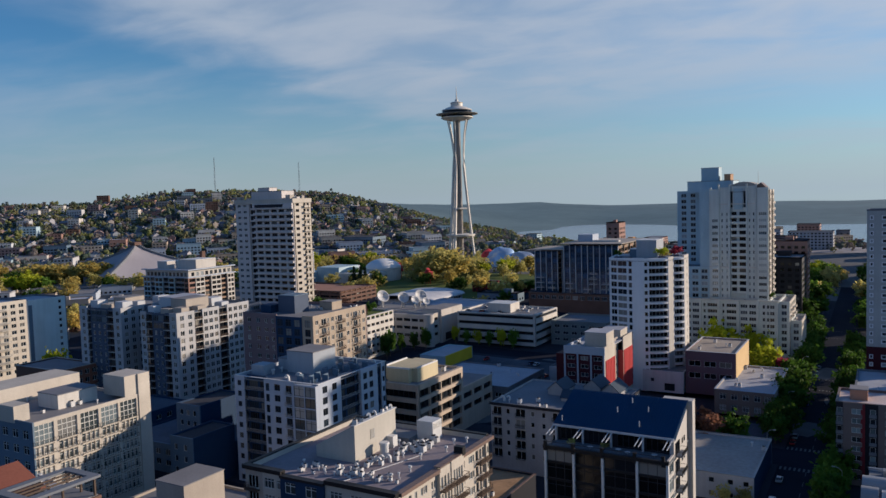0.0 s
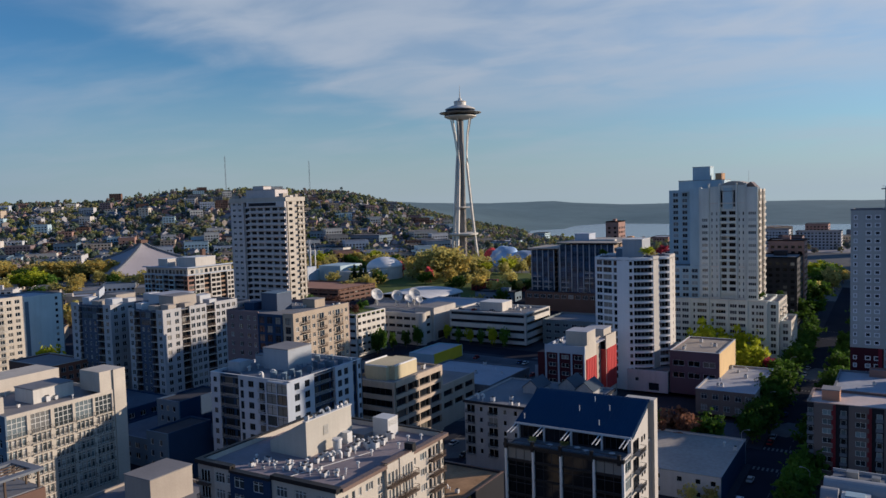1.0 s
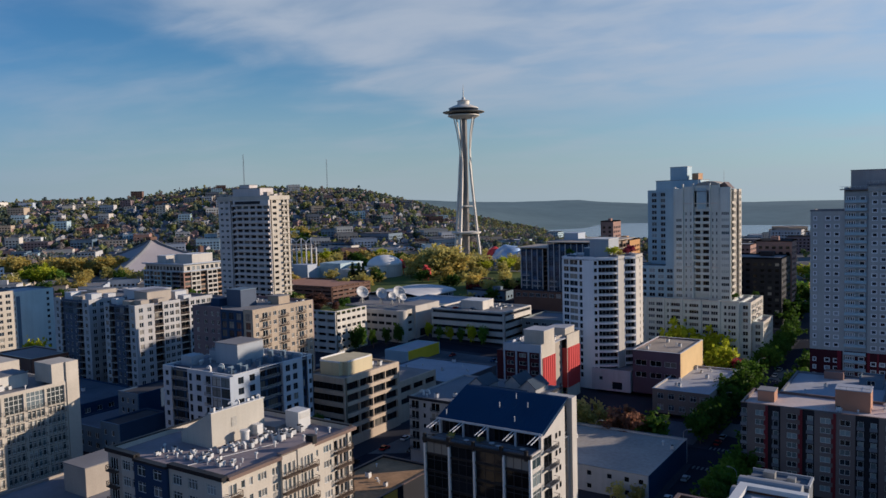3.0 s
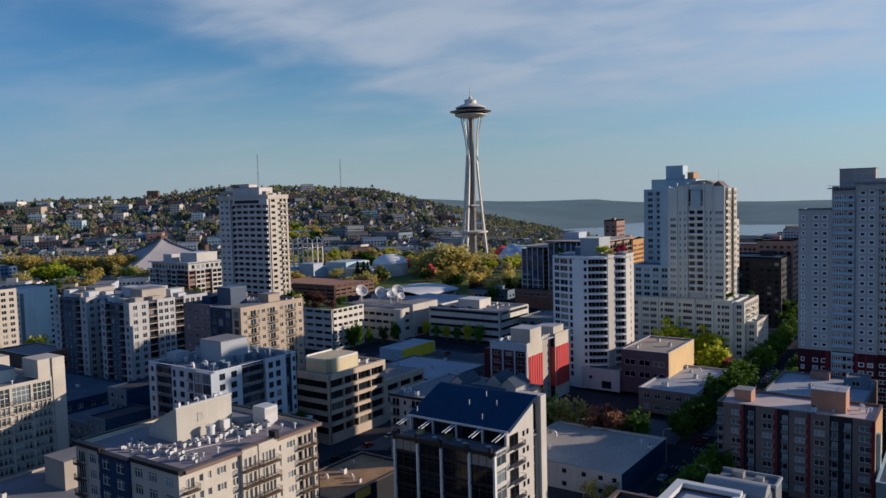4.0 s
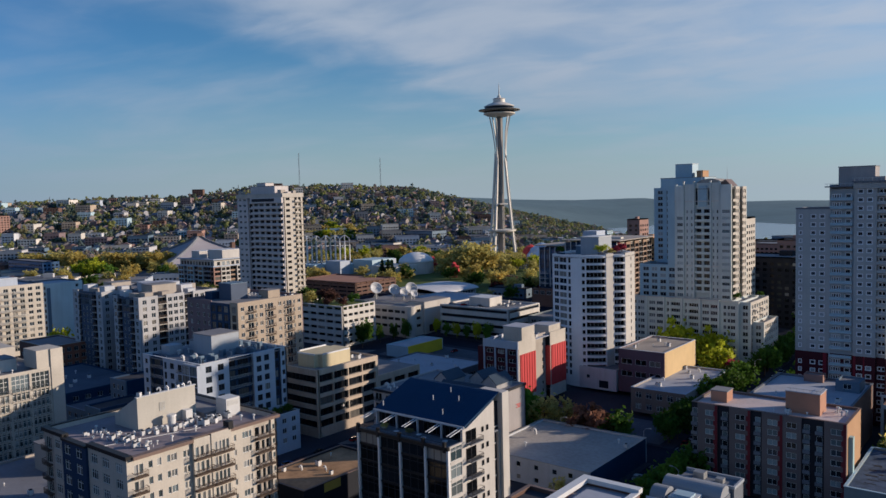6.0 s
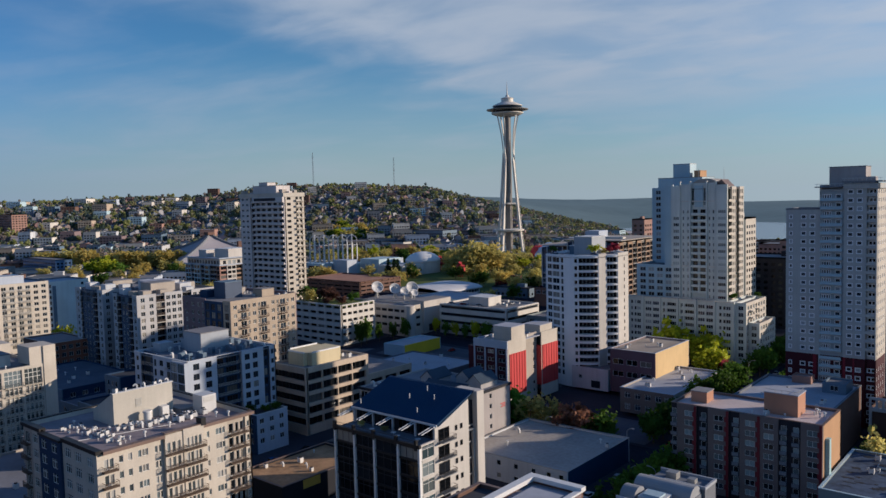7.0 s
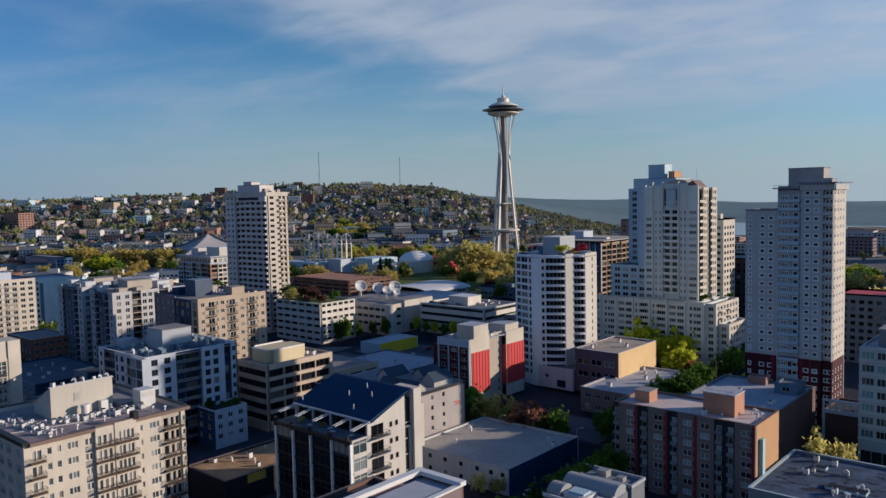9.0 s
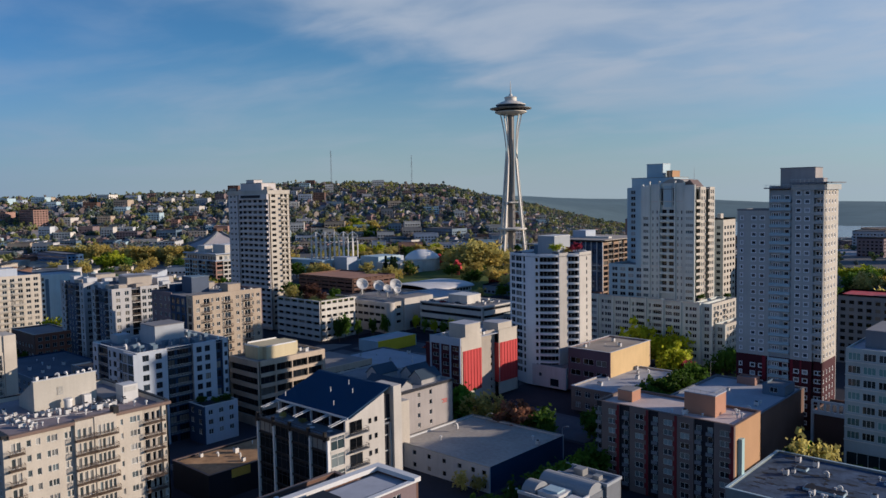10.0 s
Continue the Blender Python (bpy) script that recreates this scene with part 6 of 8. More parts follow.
shell(td, L2, -1, 82, PRECAST, "SE")
roof(td, L1, 72.6, GRAVEL, coping=GREYC, top=73.5, w=0.8, h=0.5)
roof(td, L2, 81.0, GRAVEL)
balconies(td, L2, "S", 7.9, [80.5 - 1.2 - FD * f for f in range(1, 27)], 7.0, 1.1, -0.6, PRECAST, PALEBLUE, True)
for f in range(1, 22):                                   # corner balconies
    z = 80.8 - FD * f
    if z > 23:
        part("balcony", boxes((18.9, 21.9, 322.2, 323.9, z - 0.12, z), (18.9, 21.9, 322.2, 322.26, z, z + 0.85)), PRECAST, td)
CRIMSON = surface("crimson_panel", (0.17, 0.015, 0.03), rough=0.5)
for x0, x1 in ((2.2, 3.4), (11.9, 12.7), (15.0, 15.5)):
    part("red_panel", boxes((x0, x1, 322.9 if x0 > 4 else 323.4, 323.0 if x0 > 4 else 323.5, 14.0, 22.5)), CRIMSON, td, "crimson panel on the tower base")
part("corner_post", boxes((21.6, 22.0, 322.5, 323.0, 22.5, 82)), PRECAST, td)
part("roof_rail", boxes((11.4, 23.6, 321.4, 321.46, 83.9, 84.0), *[(x, x + 0.08, 321.4, 321.46, 83.0, 83.9) for x in spread(11.4, 23.6, 9)]), WHITEM, td)
part("roof_rail", boxes((2.8, 11.4, 321.6, 321.66, 82.2, 82.3), *[(x, x + 0.08, 321.6, 321.66, 81.4, 82.2) for x in spread(2.8, 11.4, 6)]), WHITEM, td)
part("roof_shed", boxes((12.5, 20.5, 327, 331, 81.0, 84.4)), WARMGREY, td)
part("canopy", boxes((11.4, 23.6, 321.4, 324.5, 82.6, 83.0), (20.6, 23.8, 324.5, 341, 82.6, 83.0), (2.8, 11.4, 321.6, 324.5, 81.0, 81.4)), GREYC, td, "projecting roof canopy")
part("cornice", boxes((11.6, 22.3, 322.4, 323, 80.4, 82.2), (22.0, 22.7, 323, 339.4, 80.4, 82.2)), PRECAST, td)
part("canopy_post", boxes(*[(x, x + 0.2, 322.6, 322.8, 82, 82.6) for x in (12, 14.5, 17, 19.5, 22)]), GREYC, td)
penthouse(td, (5.5, 17, 330, 338), 81.0, 88.0, WARMGREY, GREYC)

# parking decks, broadcast house, yellow-lit block and dark glass complex
def deck(b, z0, z1, mat, n, label, roof_mat=None, cols=6):
    o = thing("parking_garage", (b[0] + b[1]) / 2, (b[2] + b[3]) / 2, z0, label, "parking garage")
    fh = (z1 - z0) / n
    hs = lambda a, c, k: [(u, z0 + fh * i + fh * 0.42, (c - a) / k - 1.1, fh * 0.42, 1, 1) for u in spread(a, c, k) for i in range(n)]
    wall(o, b, "S", b[0], b[1], z0, z1, mat, hs(b[0], b[1], cols), depth=1.0, thick=1.3, frame_mat=CHARCOAL, pane_mat=DGLASS, joined=(b[0] < -300))
    wall(o, b, "E", b[2] + 0.45, b[3] - 0.45, z0, z1, mat, hs(b[2] + 0.45, b[3] - 0.45, cols), depth=1.0, thick=1.3, frame_mat=CHARCOAL, pane_mat=DGLASS, joined=(b[0] < -300))
    shell(o, b, z0, z1, mat, "SE")
    roof(o, b, z1 - 0.9, roof_mat or GREYC)
    return o


deck((-268, -229.2, 310.5, 336), 2.5, 24.6, CONC, 6, "pale concrete parking garage with a planted roof", GRASS, 6)
km = deck((-206.5, -160, 365.5, 397), 4.0, 20.6, CONC, 4, "broad pale parking garage with open decks", GREYC, 1)
penthouse(km, (-192, -178, 374, 386), 19.8, 24.5, CONC)
deck((-398, -333, 424, 468), 6.0, 20.5, BROWNBRICK, 5, "rust-brown parking garage with a broad roof deck", surface("rust_deck", (0.34, 0.19, 0.13), var=0.2), 7)
dh = thing("broadcast_building", -230, 358, 3, "cream broadcast building with satellite dishes on its roof", "office building")
facade_block(dh, (-252, -215, 348, 360), 3, 20.5, (WARMWHITE, CREAM, CONC), 4.2, [(spread(-251, -216, 7), 4.0, 1.6, 1.2, 4)], [((352, 356.5), 3.4, 1.6, 1.2, 3)], GRAVEL, DFRAME, DGLASS)
part("lit_block", boxes((-262, -226, 360, 384, 3, 20.4), (-226, -213.5, 360.05, 384, 3, 21.8)), WARMWHITE, dh)
part("roof", boxes((-261.8, -226, 360.2, 383.8, 20.4, 20.55), (-225.8, -213.7, 360.2, 383.8, 21.8, 22.0)), GRAVEL, dh)
part("loading_recess", boxes((-213.5, -213.3, 364, 376, 4.5, 8.5)), CHARCOAL, dh, "dark loading opening")
part("corner_drum", lathe([(3.0, 3.0), (3.0, 20.5)], 20, -216.2, 350.6), WARMWHITE, dh, "rounded pale corner")


def dish(x, y, z, r, turn):
    o = thing("satellite_dish", x, y, z, "large white satellite dish on a roof mount", "satellite dish", "roof dishes", turn=turn)
    bm = bmesh.new()
    cyl(bm, 0, 0, 0, r * 0.9 + 1.4, r * 0.16, r * 0.12, 10)
    for k in range(3):
        beam(bm, (r * 0.55 * math.cos(2.1 * k), r * 0.55 * math.sin(2.1 * k), 0), (0, 0, r * 0.7 + 1.2), 0.25)
    part("mount", bm, STEEL, o, "", pose(x, y, z)).matrix_parent_inverse = pose(-x, -y, -z)
    prof = [(0.12, 0.0), (0.35 * r, 0.05 * r), (0.65 * r, 0.16 * r), (0.88 * r, 0.29 * r), (r, 0.38 * r), (r * 0.99, 0.41 * r), (0.86 * r, 0.32 * r), (0.6 * r, 0.17 * r), (0.1, 0.05)]
    b = lathe(prof, 28)
    for f in b.faces:
        f.smooth = True
    p = part("reflector", b, WHITEM, o)
    p.matrix_parent_inverse = Matrix()
    p.matrix_basis = pose(0, 0, r * 1.2 + 1.4, 58, 0, 0)
    bm = bmesh.new()
    for k in range(3):
        a = 2.1 * k
        beam(bm, (r * 0.8 * math.cos(a), r * 0.8 * math.sin(a), 0.3 * r), (0, 0, r * 0.85), 0.12)
    cyl(bm, 0, 0, r * 0.8, r * 0.98, 0.3, 0.2, 8)
    q = part("feed", bm, STEEL, p)
    q.matrix_parent_inverse = Matrix()
    return o


for x, y, r, t in ((-257, 366, 3.8, 62), (-244, 368, 3.5, 58), (-236.5, 375, 3.8, 60), (-235, 366.5, 2.7, 66), (-229.5, 369.5, 2.2, 64)):
    dish(x, y, 20.6, r, t)
facade_block(thing("office_building", -215, 410, 5, "low pale office hall behind parking decks", "office building"), (-250, -212, 392, 425), 5, 19, (PALEBLUE, OFFWHITE, OFFWHITE), 3.6, [(spread(-249, -213, 7), 3.8, 1.8, 0.9, 3)], [(spread(394, 423, 6), 3.8, 1.8, 0.9, 3)], WHITEROOF, joined=True)
facade_block(thing("office_building", -140, 395, 4, "teal-grey low office house among trees", "office building"), (-157, -126, 380, 408), 3, 16, (TEALP, TEALP, TEALP), 3.6, [(spread(-156, -127, 6), 3.0, 1.6, 0.9, 2)], [(spread(382, 406, 5), 3.0, 1.6, 0.9, 2)], MEMBRANE, joined=True)
dk = thing("glass_apartment_complex", -170, 470, 6, "dark blue glass apartment complex with a flat projecting roof", "apartment building")
DK1, DK2 = (-204, -188, 470, 500), (-182, -146, 466, 518)
for b, top in ((DK1, 46.0), (DK2, 50.0)):
    zs = [top - 1.0 - 3.3 * f for f in range(1, 12)]
    xs = list(np.linspace(b[0], b[1], 5 if b is DK1 else 10))
    for a, c in zip(xs[:-1], xs[1:]):
        wall(dk, b, "S", float(a), float(c), 6, top, NAVY, [((a + c) / 2, z + 0.35, c - a - 0.8, 2.6, 2, 2) for z in zs if z > 7], depth=0.3, frame_mat=STEELBLUE, pane_mat=BGLASS, joined=True)
    for x in xs:
        part("frame_post", boxes((x - 0.22, x + 0.22, b[2] - 0.6, b[2], 20, top + 0.5)), OFFWHITE, dk)
    ys = list(np.linspace(b[2] + 0.45, b[3] - 0.45, 5 if b is DK1 else 9))
    for k, (a, c) in enumerate(zip(ys[:-1], ys[1:])):
        wall(dk, b, "E", float(a), float(c), 6, top, SAND if k % 2 else UMBER, [((a + c) / 2, z + 0.35, c - a - 1.2, 2.3, 2, 1) for z in zs if z > 7], out=-1.0 if k % 2 else 0.0, depth=0.4, frame_mat=RAIL, pane_mat=DGLASS, joined=True)
        if k % 2:
            balconies(dk, b, "E", (a + c) / 2, [z for z in zs if z > 14], c - a - 0.2, 1.4, -1.0, WARMWHITE, RAIL)
    shell(dk, b, 6, top, CHARCOAL, "SE")
    roof(dk, b, top - 0.8, DARKROOF)
for i, (x, zb, n) in enumerate(((-200, 29.0, 3), (-192, 25.5, 2), (-178, 26.0, 3), (-166, 22.5, 2), (-162, 32.5, 3), (-154, 26.0, 2), (-150, 36.0, 2))):
    for k in range(n):                                   # stacked balconies in pale frames
        z = zb - 3.3 * k
        q = part("balcony", boxes((x - 2.6, x + 2.6, 463.8 if x > -185 else 467.8, 466.0 if x > -185 else 470.0, z - 0.3, z)), OFFWHITE, dk)
        y = 463.8 if x > -185 else 467.8
        part("railing", boxes((x - 2.6, x + 2.6, y, y + 0.06, z + 0.95, z + 1.05), *[(u - 0.04, u + 0.04, y, y + 0.06, z, z + 0.95) for u in spread(x - 2.6, x + 2.6, 9)]), STEEL, q)
facade_block(dk, (-188, -182, 476, 496), 6, 46, (WHITE, WHITE, WHITE), 3.2, [((-185,), 2.4, 1.8, 0.6, 2)], None, DARKROOF, joined=True)
part("base_storey", boxes((-206, -146, 462.5, 465.2, 6, 19.5)), BROWNBRICK, dk)
for x in spread(-205, -147, 12):
    part("shop_window", window_mesh(3.4, 2.4, 3, 1, 0.12, OFFWHITE, DGLASS, "both"), OFFWHITE, dk, "", pose(x, 462.42, 15.6))
part("roof_slab", boxes((-207, -183, 468, 502, 47.2, 47.7)), SAND, dk, "thin projecting roof slab")
part("roof_slab", boxes((-184, -143.0, 463.6, 520, 51.4, 51.9)), SAND, dk, "thin projecting roof slab")
part("roof_wall", boxes((-176, -150, 472, 512, 50, 51.4), (-201, -190, 474, 496, 46, 47.2)), BROWNBRICK, dk)
part("roof_room", boxes((-178, -168, 482, 494, 51.9, 56.6)), WHITE, dk)
part("planter", boxes((-167, -150, 480, 484, 51.9, 53.0)), CONC, dk)

# condominium with a sunlit end, small brick house, blocks at the west edge
cd = thing("condominium", -424, 376, 6, "white and tan condominium with dark window strips", "apartment building")
CB = (-453, -408, 356, 398)
cz = [35.0 - 3.3 * f for f in range(1, 9)]
for k, (u0, u1, m, out) in enumerate(((-453, -446, PALEBLUE, 0.0), (-446, -441, NAVY, -1.0), (-441, -433, PALEBLUE, 0.4), (-433, -427, NAVY, -1.0), (-427, -421.5, PALEBLUE, 0.4), (-421.5, -412, NAVY, -1.2), (-412, -408, ROSEBRICK, 0.0))):
    us = spread(u0 + 0.3, u1 - 0.3, max(1, int((u1 - u0) / 3.2)))
    wall(cd, CB, "S", u0, u1, 6, 35.0, m, [(u, z + 0.4, (u1 - u0) / len(us) - 0.8, 2.4, 2, 1) for u in us for z in cz], out=out, thick=0.5 + max(0, out), frame_mat=DFRAME, pane_mat=DGLASS, joined=True)
    if out < 0:
        balconies(cd, CB, "S", (u0 + u1) / 2, [z for z in cz if z > 10], u1 - u0 - 0.2, 1.3, out, WHITE, STEEL)
for k, (u0, u1, m, out) in enumerate(((356.45, 362, ROSEBRICK, 0.0), (362, 370, WARMWHITE, 0.5), (370, 376, UMBER, -0.8), (376, 385, WARMWHITE, 0.5), (385, 391, UMBER, -0.8), (391, 397.5, WARMWHITE, 0.5))):
    us = spread(u0 + 0.3, u1 - 0.3, max(1, int((u1 - u0) / 3.2)))
    wall(cd, CB, "E", u0, u1, 6, 35.0, m, [(u, z + 0.4, (u1 - u0) / len(us) - 0.9, 2.2, 2, 1) for u in us for z in cz], out=out, thick=0.5 + max(0, out), frame_mat=DFRAME, pane_mat=DGLASS, joined=True)
shell(cd, CB, 6, 35.0, GREYC, "SE")
part("floor_band", boxes((-454, -407, 355.2, 356, 35.0, 35.8), (-408, -407, 356, 398.6, 35.0, 35.8)), WHITE, cd)
facade_block(cd, (-452, -409, 357.2, 397), 35.0, 40, (WARMWHITE, WARMWHITE, GREYC), 4.0, [(spread(-451, -410, 11), 2.6, 2.6, 0.4, 2)], [(spread(359, 396, 9), 2.6, 2.6, 0.4, 2)], WHITEROOF, DFRAME, VGLASS, joined=True, par=0.5)
part("roof_edge", boxes((-454, -407, 355.4, 357.6, 40, 40.7), (-409.4, -407, 357.6, 398.6, 40, 40.7)), WHITE, cd)
penthouse(cd, (-450, -440, 366, 378), 39.5, 45, WARMWHITE)
penthouse(cd, (-428, -411, 366, 384), 39.5, 46.5, WARMWHITE)
part("chimney", boxes((-429, -426.4, 386, 389, 40, 51)), BROWNBRICK, cd)

low_block("brick_house", (-331, -300, 190, 209), 0, 16, (BROWNBRICK, surface("orange_brick", (0.27, 0.13, 0.085), var=0.2, fine=6), BROWNBRICK), PALEROOF, "brown and orange brick house with a flat roof", "house", [(u, z, 1.8, 1.8, 2, 1) for u in spread(-330, -301, 7) for z in (9, 5)], [(u, z, 2.0, 2.0, 2, 1) for u in spread(191, 208, 5) for z in (12.4, 8.8, 5.2)], near=False, coping=CREAM)
wl = thing("apartment_building", -385, 212, 2, "cream apartment block with balconies and a blue-grey end", "apartment building")
facade_block(wl, (-400, -367.5, 180, 219), 2, 40, (CREAM, CREAM, GREYC), 3.2, [(spread(-399, -369, 6), 2.0, 1.8, 0.8, 2)], [(spread(181, 218, 9), 2.4, 1.9, 0.6, 2)], WHITEROOF, joined=True)
facade_block(wl, (-400, -374, 219, 244), 2, 38.5, (PALEBLUE, surface("pale_sea_green_wall", (0.56, 0.62, 0.62), var=0.12, streak=0.08), GREYC), 3.2, None, [((221.6,), 2.6, 2.0, 0.6, 2), ((240.5,), 1.6, 1.7, 0.8, 1)], WHITEROOF, joined=True)
part("stair_recess", boxes((-374, -373.9, 223.4, 225.4, 6, 36)), STEELBLUE, wl, "dark glazed stair strip")
for u in (184.5, 198.8, 206.5):
    balconies(wl, (-400, -367.5, 180, 219), "E", u, [39.1 - 3.2 * f for f in range(1, 11)], 6.4, 1.3, 0, CREAM, STEEL)
penthouse(wl, (-392, -378, 196, 210), 39, 43, WHITE)
# ---------- landmark tower ----------
NX, NY, NZ = -368.0, 666.0, 15.0
nd = thing("observation_tower", NX, NY, NZ, "white hourglass observation tower with a saucer top and spire", "tower")
TW = surface("white_painted_steel", (0.64, 0.60, 0.53), rough=0.5, var=0.10, streak=0.05)
TG = surface("grey_painted_steel", (0.26, 0.24, 0.22), rough=0.5, var=0.12)


def prof_r(h):
    return float(np.interp(h, (0, 31, 58, 85, 100, 115, 130, 147), (15.0, 11.6, 9.0, 6.6, 5.6, 5.6, 6.8, 10.0)))


hs = [0, 10, 20, 31, 40, 49, 58, 67, 76, 85, 93, 100, 108, 115, 123, 131, 139, 147]
for k in range(3):
    a = radians(20 + 120 * k)
    c, s = math.cos(a), math.sin(a)
    for side in (-1, 1):
        gap = lambda h: side * float(np.interp(h, (0, 40, 90, 112, 147), (3.4, 2.6, 1.7, 1.3, 4.6)))
        pts = [(NX + prof_r(h) * c - gap(h) * s, NY + prof_r(h) * s + gap(h) * c, NZ + h) for h in hs]
        bm = swept(pts, [1.9 if h < 108 else 1.0 for h in hs])
        part("leg", bm, TW, nd)
    bm = bmesh.new()
    for h in range(8, 110, 9):
        g = float(np.interp(h, (0, 40, 90, 112), (3.4, 2.6, 1.7, 1.3)))
        r = prof_r(h)
        beam(bm, (NX + r * c - g * s, NY + r * s + g * c, NZ + h), (NX + r * c + g * s, NY + r * s - g * c, NZ + h), 0.9)
    part("leg_tie", bm, TW, nd)
for k in range(3):
    a = radians(120 * k + 80)
    bm = bmesh.new()
    cyl(bm, NX + 2.9 * math.cos(a), NY + 2.9 * math.sin(a), NZ, NZ + 146, 1.1, 1.1, 10)
    part("lift_shaft", bm, TG, nd)
bm = bmesh.new()
cyl(bm, NX, NY, NZ, NZ + 146, 2.2, 2.2, 12)
part("lift_core", bm, TG, nd, "grey lift core")
part("platform_ring", lathe([(10, NZ + 30.0), (14.4, NZ + 31.0), (14.8, NZ + 32.4), (10, NZ + 33.2)], 36, NX, NY), TW, nd)
part("upper_ring", lathe([(6.8, NZ + 57.4), (9.6, NZ + 57.6), (9.6, NZ + 58.8), (6.8, NZ + 59.0)], 6, NX, NY), TW, nd)
part("lower_saucer", lathe([(7, NZ + 144.5), (12.5, NZ + 145.6), (15.8, NZ + 147.2), (15.8, NZ + 148.0)], 48, NX, NY), TW, nd)
part("restaurant_glass", lathe([(15.0, NZ + 148.0), (16.0, NZ + 150.3)], 48, NX, NY), DGLASS, nd)
part("halo", lathe([(16.0, NZ + 150.0), (20.6, NZ + 150.9), (20.7, NZ + 151.3), (15.5, NZ + 151.9)], 60, NX, NY), TG, nd, "grey sunshade ring")
for k in range(48):
    a = 2 * math.pi * k / 48
    bm = bmesh.new()
    beam(bm, (NX + 14 * math.cos(a), NY + 14 * math.sin(a), NZ + 149.6), (NX + 20.4 * math.cos(a), NY + 20.4 * math.sin(a), NZ + 150.8), 0.25, 0.5)
    part("halo_rib", bm, TW, nd)
part("deck_glass", lathe([(14.6, NZ + 151.9), (14.2, NZ + 154.2)], 48, NX, NY), DGLASS, nd)
part("deck_edge", lathe([(14.6, NZ + 154.2), (15.0, NZ + 154.5), (14.6, NZ + 155.2), (9.2, NZ + 157.6), (6.6, NZ + 158.4)], 48, NX, NY), TW, nd)
part("top_house", lathe([(6.0, NZ + 158.2), (5.8, NZ + 161.6), (6.6, NZ + 162.0), (5.0, NZ + 162.8), (2.0, NZ + 163.4), (1.4, NZ + 165.5)], 32, NX, NY), TW, nd)
part("spire", lathe([(0.7, NZ + 165), (0.45, NZ + 171), (0.12, NZ + 178.5)], 8, NX, NY), TW, nd)
part("base_hall", lathe([(17, NZ - 1), (17, NZ + 5), (18.5, NZ + 5.4), (18.5, NZ + 6.2)], 36, NX, NY), GREYC, nd)

# arena with a four-sided tent roof
ar = thing("arena", -660, 510, 14, "broad arena with a pale four-sided tent roof", "arena")
AX, AY, AZ, R = -655.0, 509.0, 47.5, 76.0
ang = [radians(a) for a in (-148, -58, 32, 122)]
steps = 9
bm = bmesh.new()
for k in range(4):
    a, b = ang[k], ang[(k + 1) % 4]
    ringp = []
    for i in range(steps + 1):
        t = i / steps
        z = AZ - 27 * (t ** 0.72)
        pa = Vector((AX + R * t * math.cos(a), AY + R * t * math.sin(a), z))
        pb = Vector((AX + R * t * math.cos(b), AY + R * t * math.sin(b), z))
        ringp.append([bm.verts.new(pa.lerp(pb, j / 6) - Vector((0, 0, 2.5 * t * math.sin(math.pi * j / 6)))) for j in range(7)])
    for i in range(steps):
        for j in range(6):
            bm.faces.new((ringp[i][j], ringp[i + 1][j], ringp[i + 1][j + 1], ringp[i][j + 1]))
part("roof", bm, surface("pale_grey_roof_sheet", (0.34, 0.315, 0.33), rough=0.6, var=0.14, scale=0.03), ar)
for k in range(4):
    pts = [(AX + R * i / 9 * math.cos(ang[k]), AY + R * i / 9 * math.sin(ang[k]), AZ + 0.6 - 27 * ((i / 9) ** 0.72)) for i in range(10)]
    bm = swept(pts, 2.2)
    part("ridge_beam", bm, GREYC, ar)
part("wall", lathe([(60, 12), (60, 20)], 4, AX, AY), GREYC, ar)
part("roof_vent", boxes((AX - 4, AX + 4, AY - 4, AY + 4, AZ - 1, AZ + 2)), BROWNBRICK, ar)

# white shallow dome, five tall arches, white halls round them
dm = thing("dome_hall", -384, 552, 20, "small hall under a shallow white dome", "dome")
b = lathe([(16, 24.0), (15.4, 25.8), (13.8, 28.0), (11.0, 30.0), (7.6, 31.5), (3.8, 32.4), (0.4, 32.6)], 40, -384, 552)
for f in b.faces:
    f.smooth = True
part("dome", b, BRIGHT, dm)
part("drum", lathe([(15.6, 12), (15.6, 24.1)], 32, -384, 552), CONC, dm)
hall = thing("exhibition_hall", -480, 525, 12, "white exhibition halls with tall lacy arches in their court", "hall")
part("wall", boxes((-520, -448, 488, 500, 12, 24), (-470, -432, 506, 530, 12, 23), (-432, -408, 520, 548, 12, 27)), PALEBLUE, hall)
part("white_wing", boxes((-446, -428, 500, 512, 12, 27)), WHITE, hall)
part("white_wing", boxes((-438, -412, 540, 556, 12, 26)), WHITE, hall)
part("sign_panel", boxes((-466, -451, 487.6, 488, 15, 22)), MAROON, hall, "dark crimson banner panel")
part("concrete_hall", boxes((-402, -372, 512, 540, 12, 23)), CONC, hall)
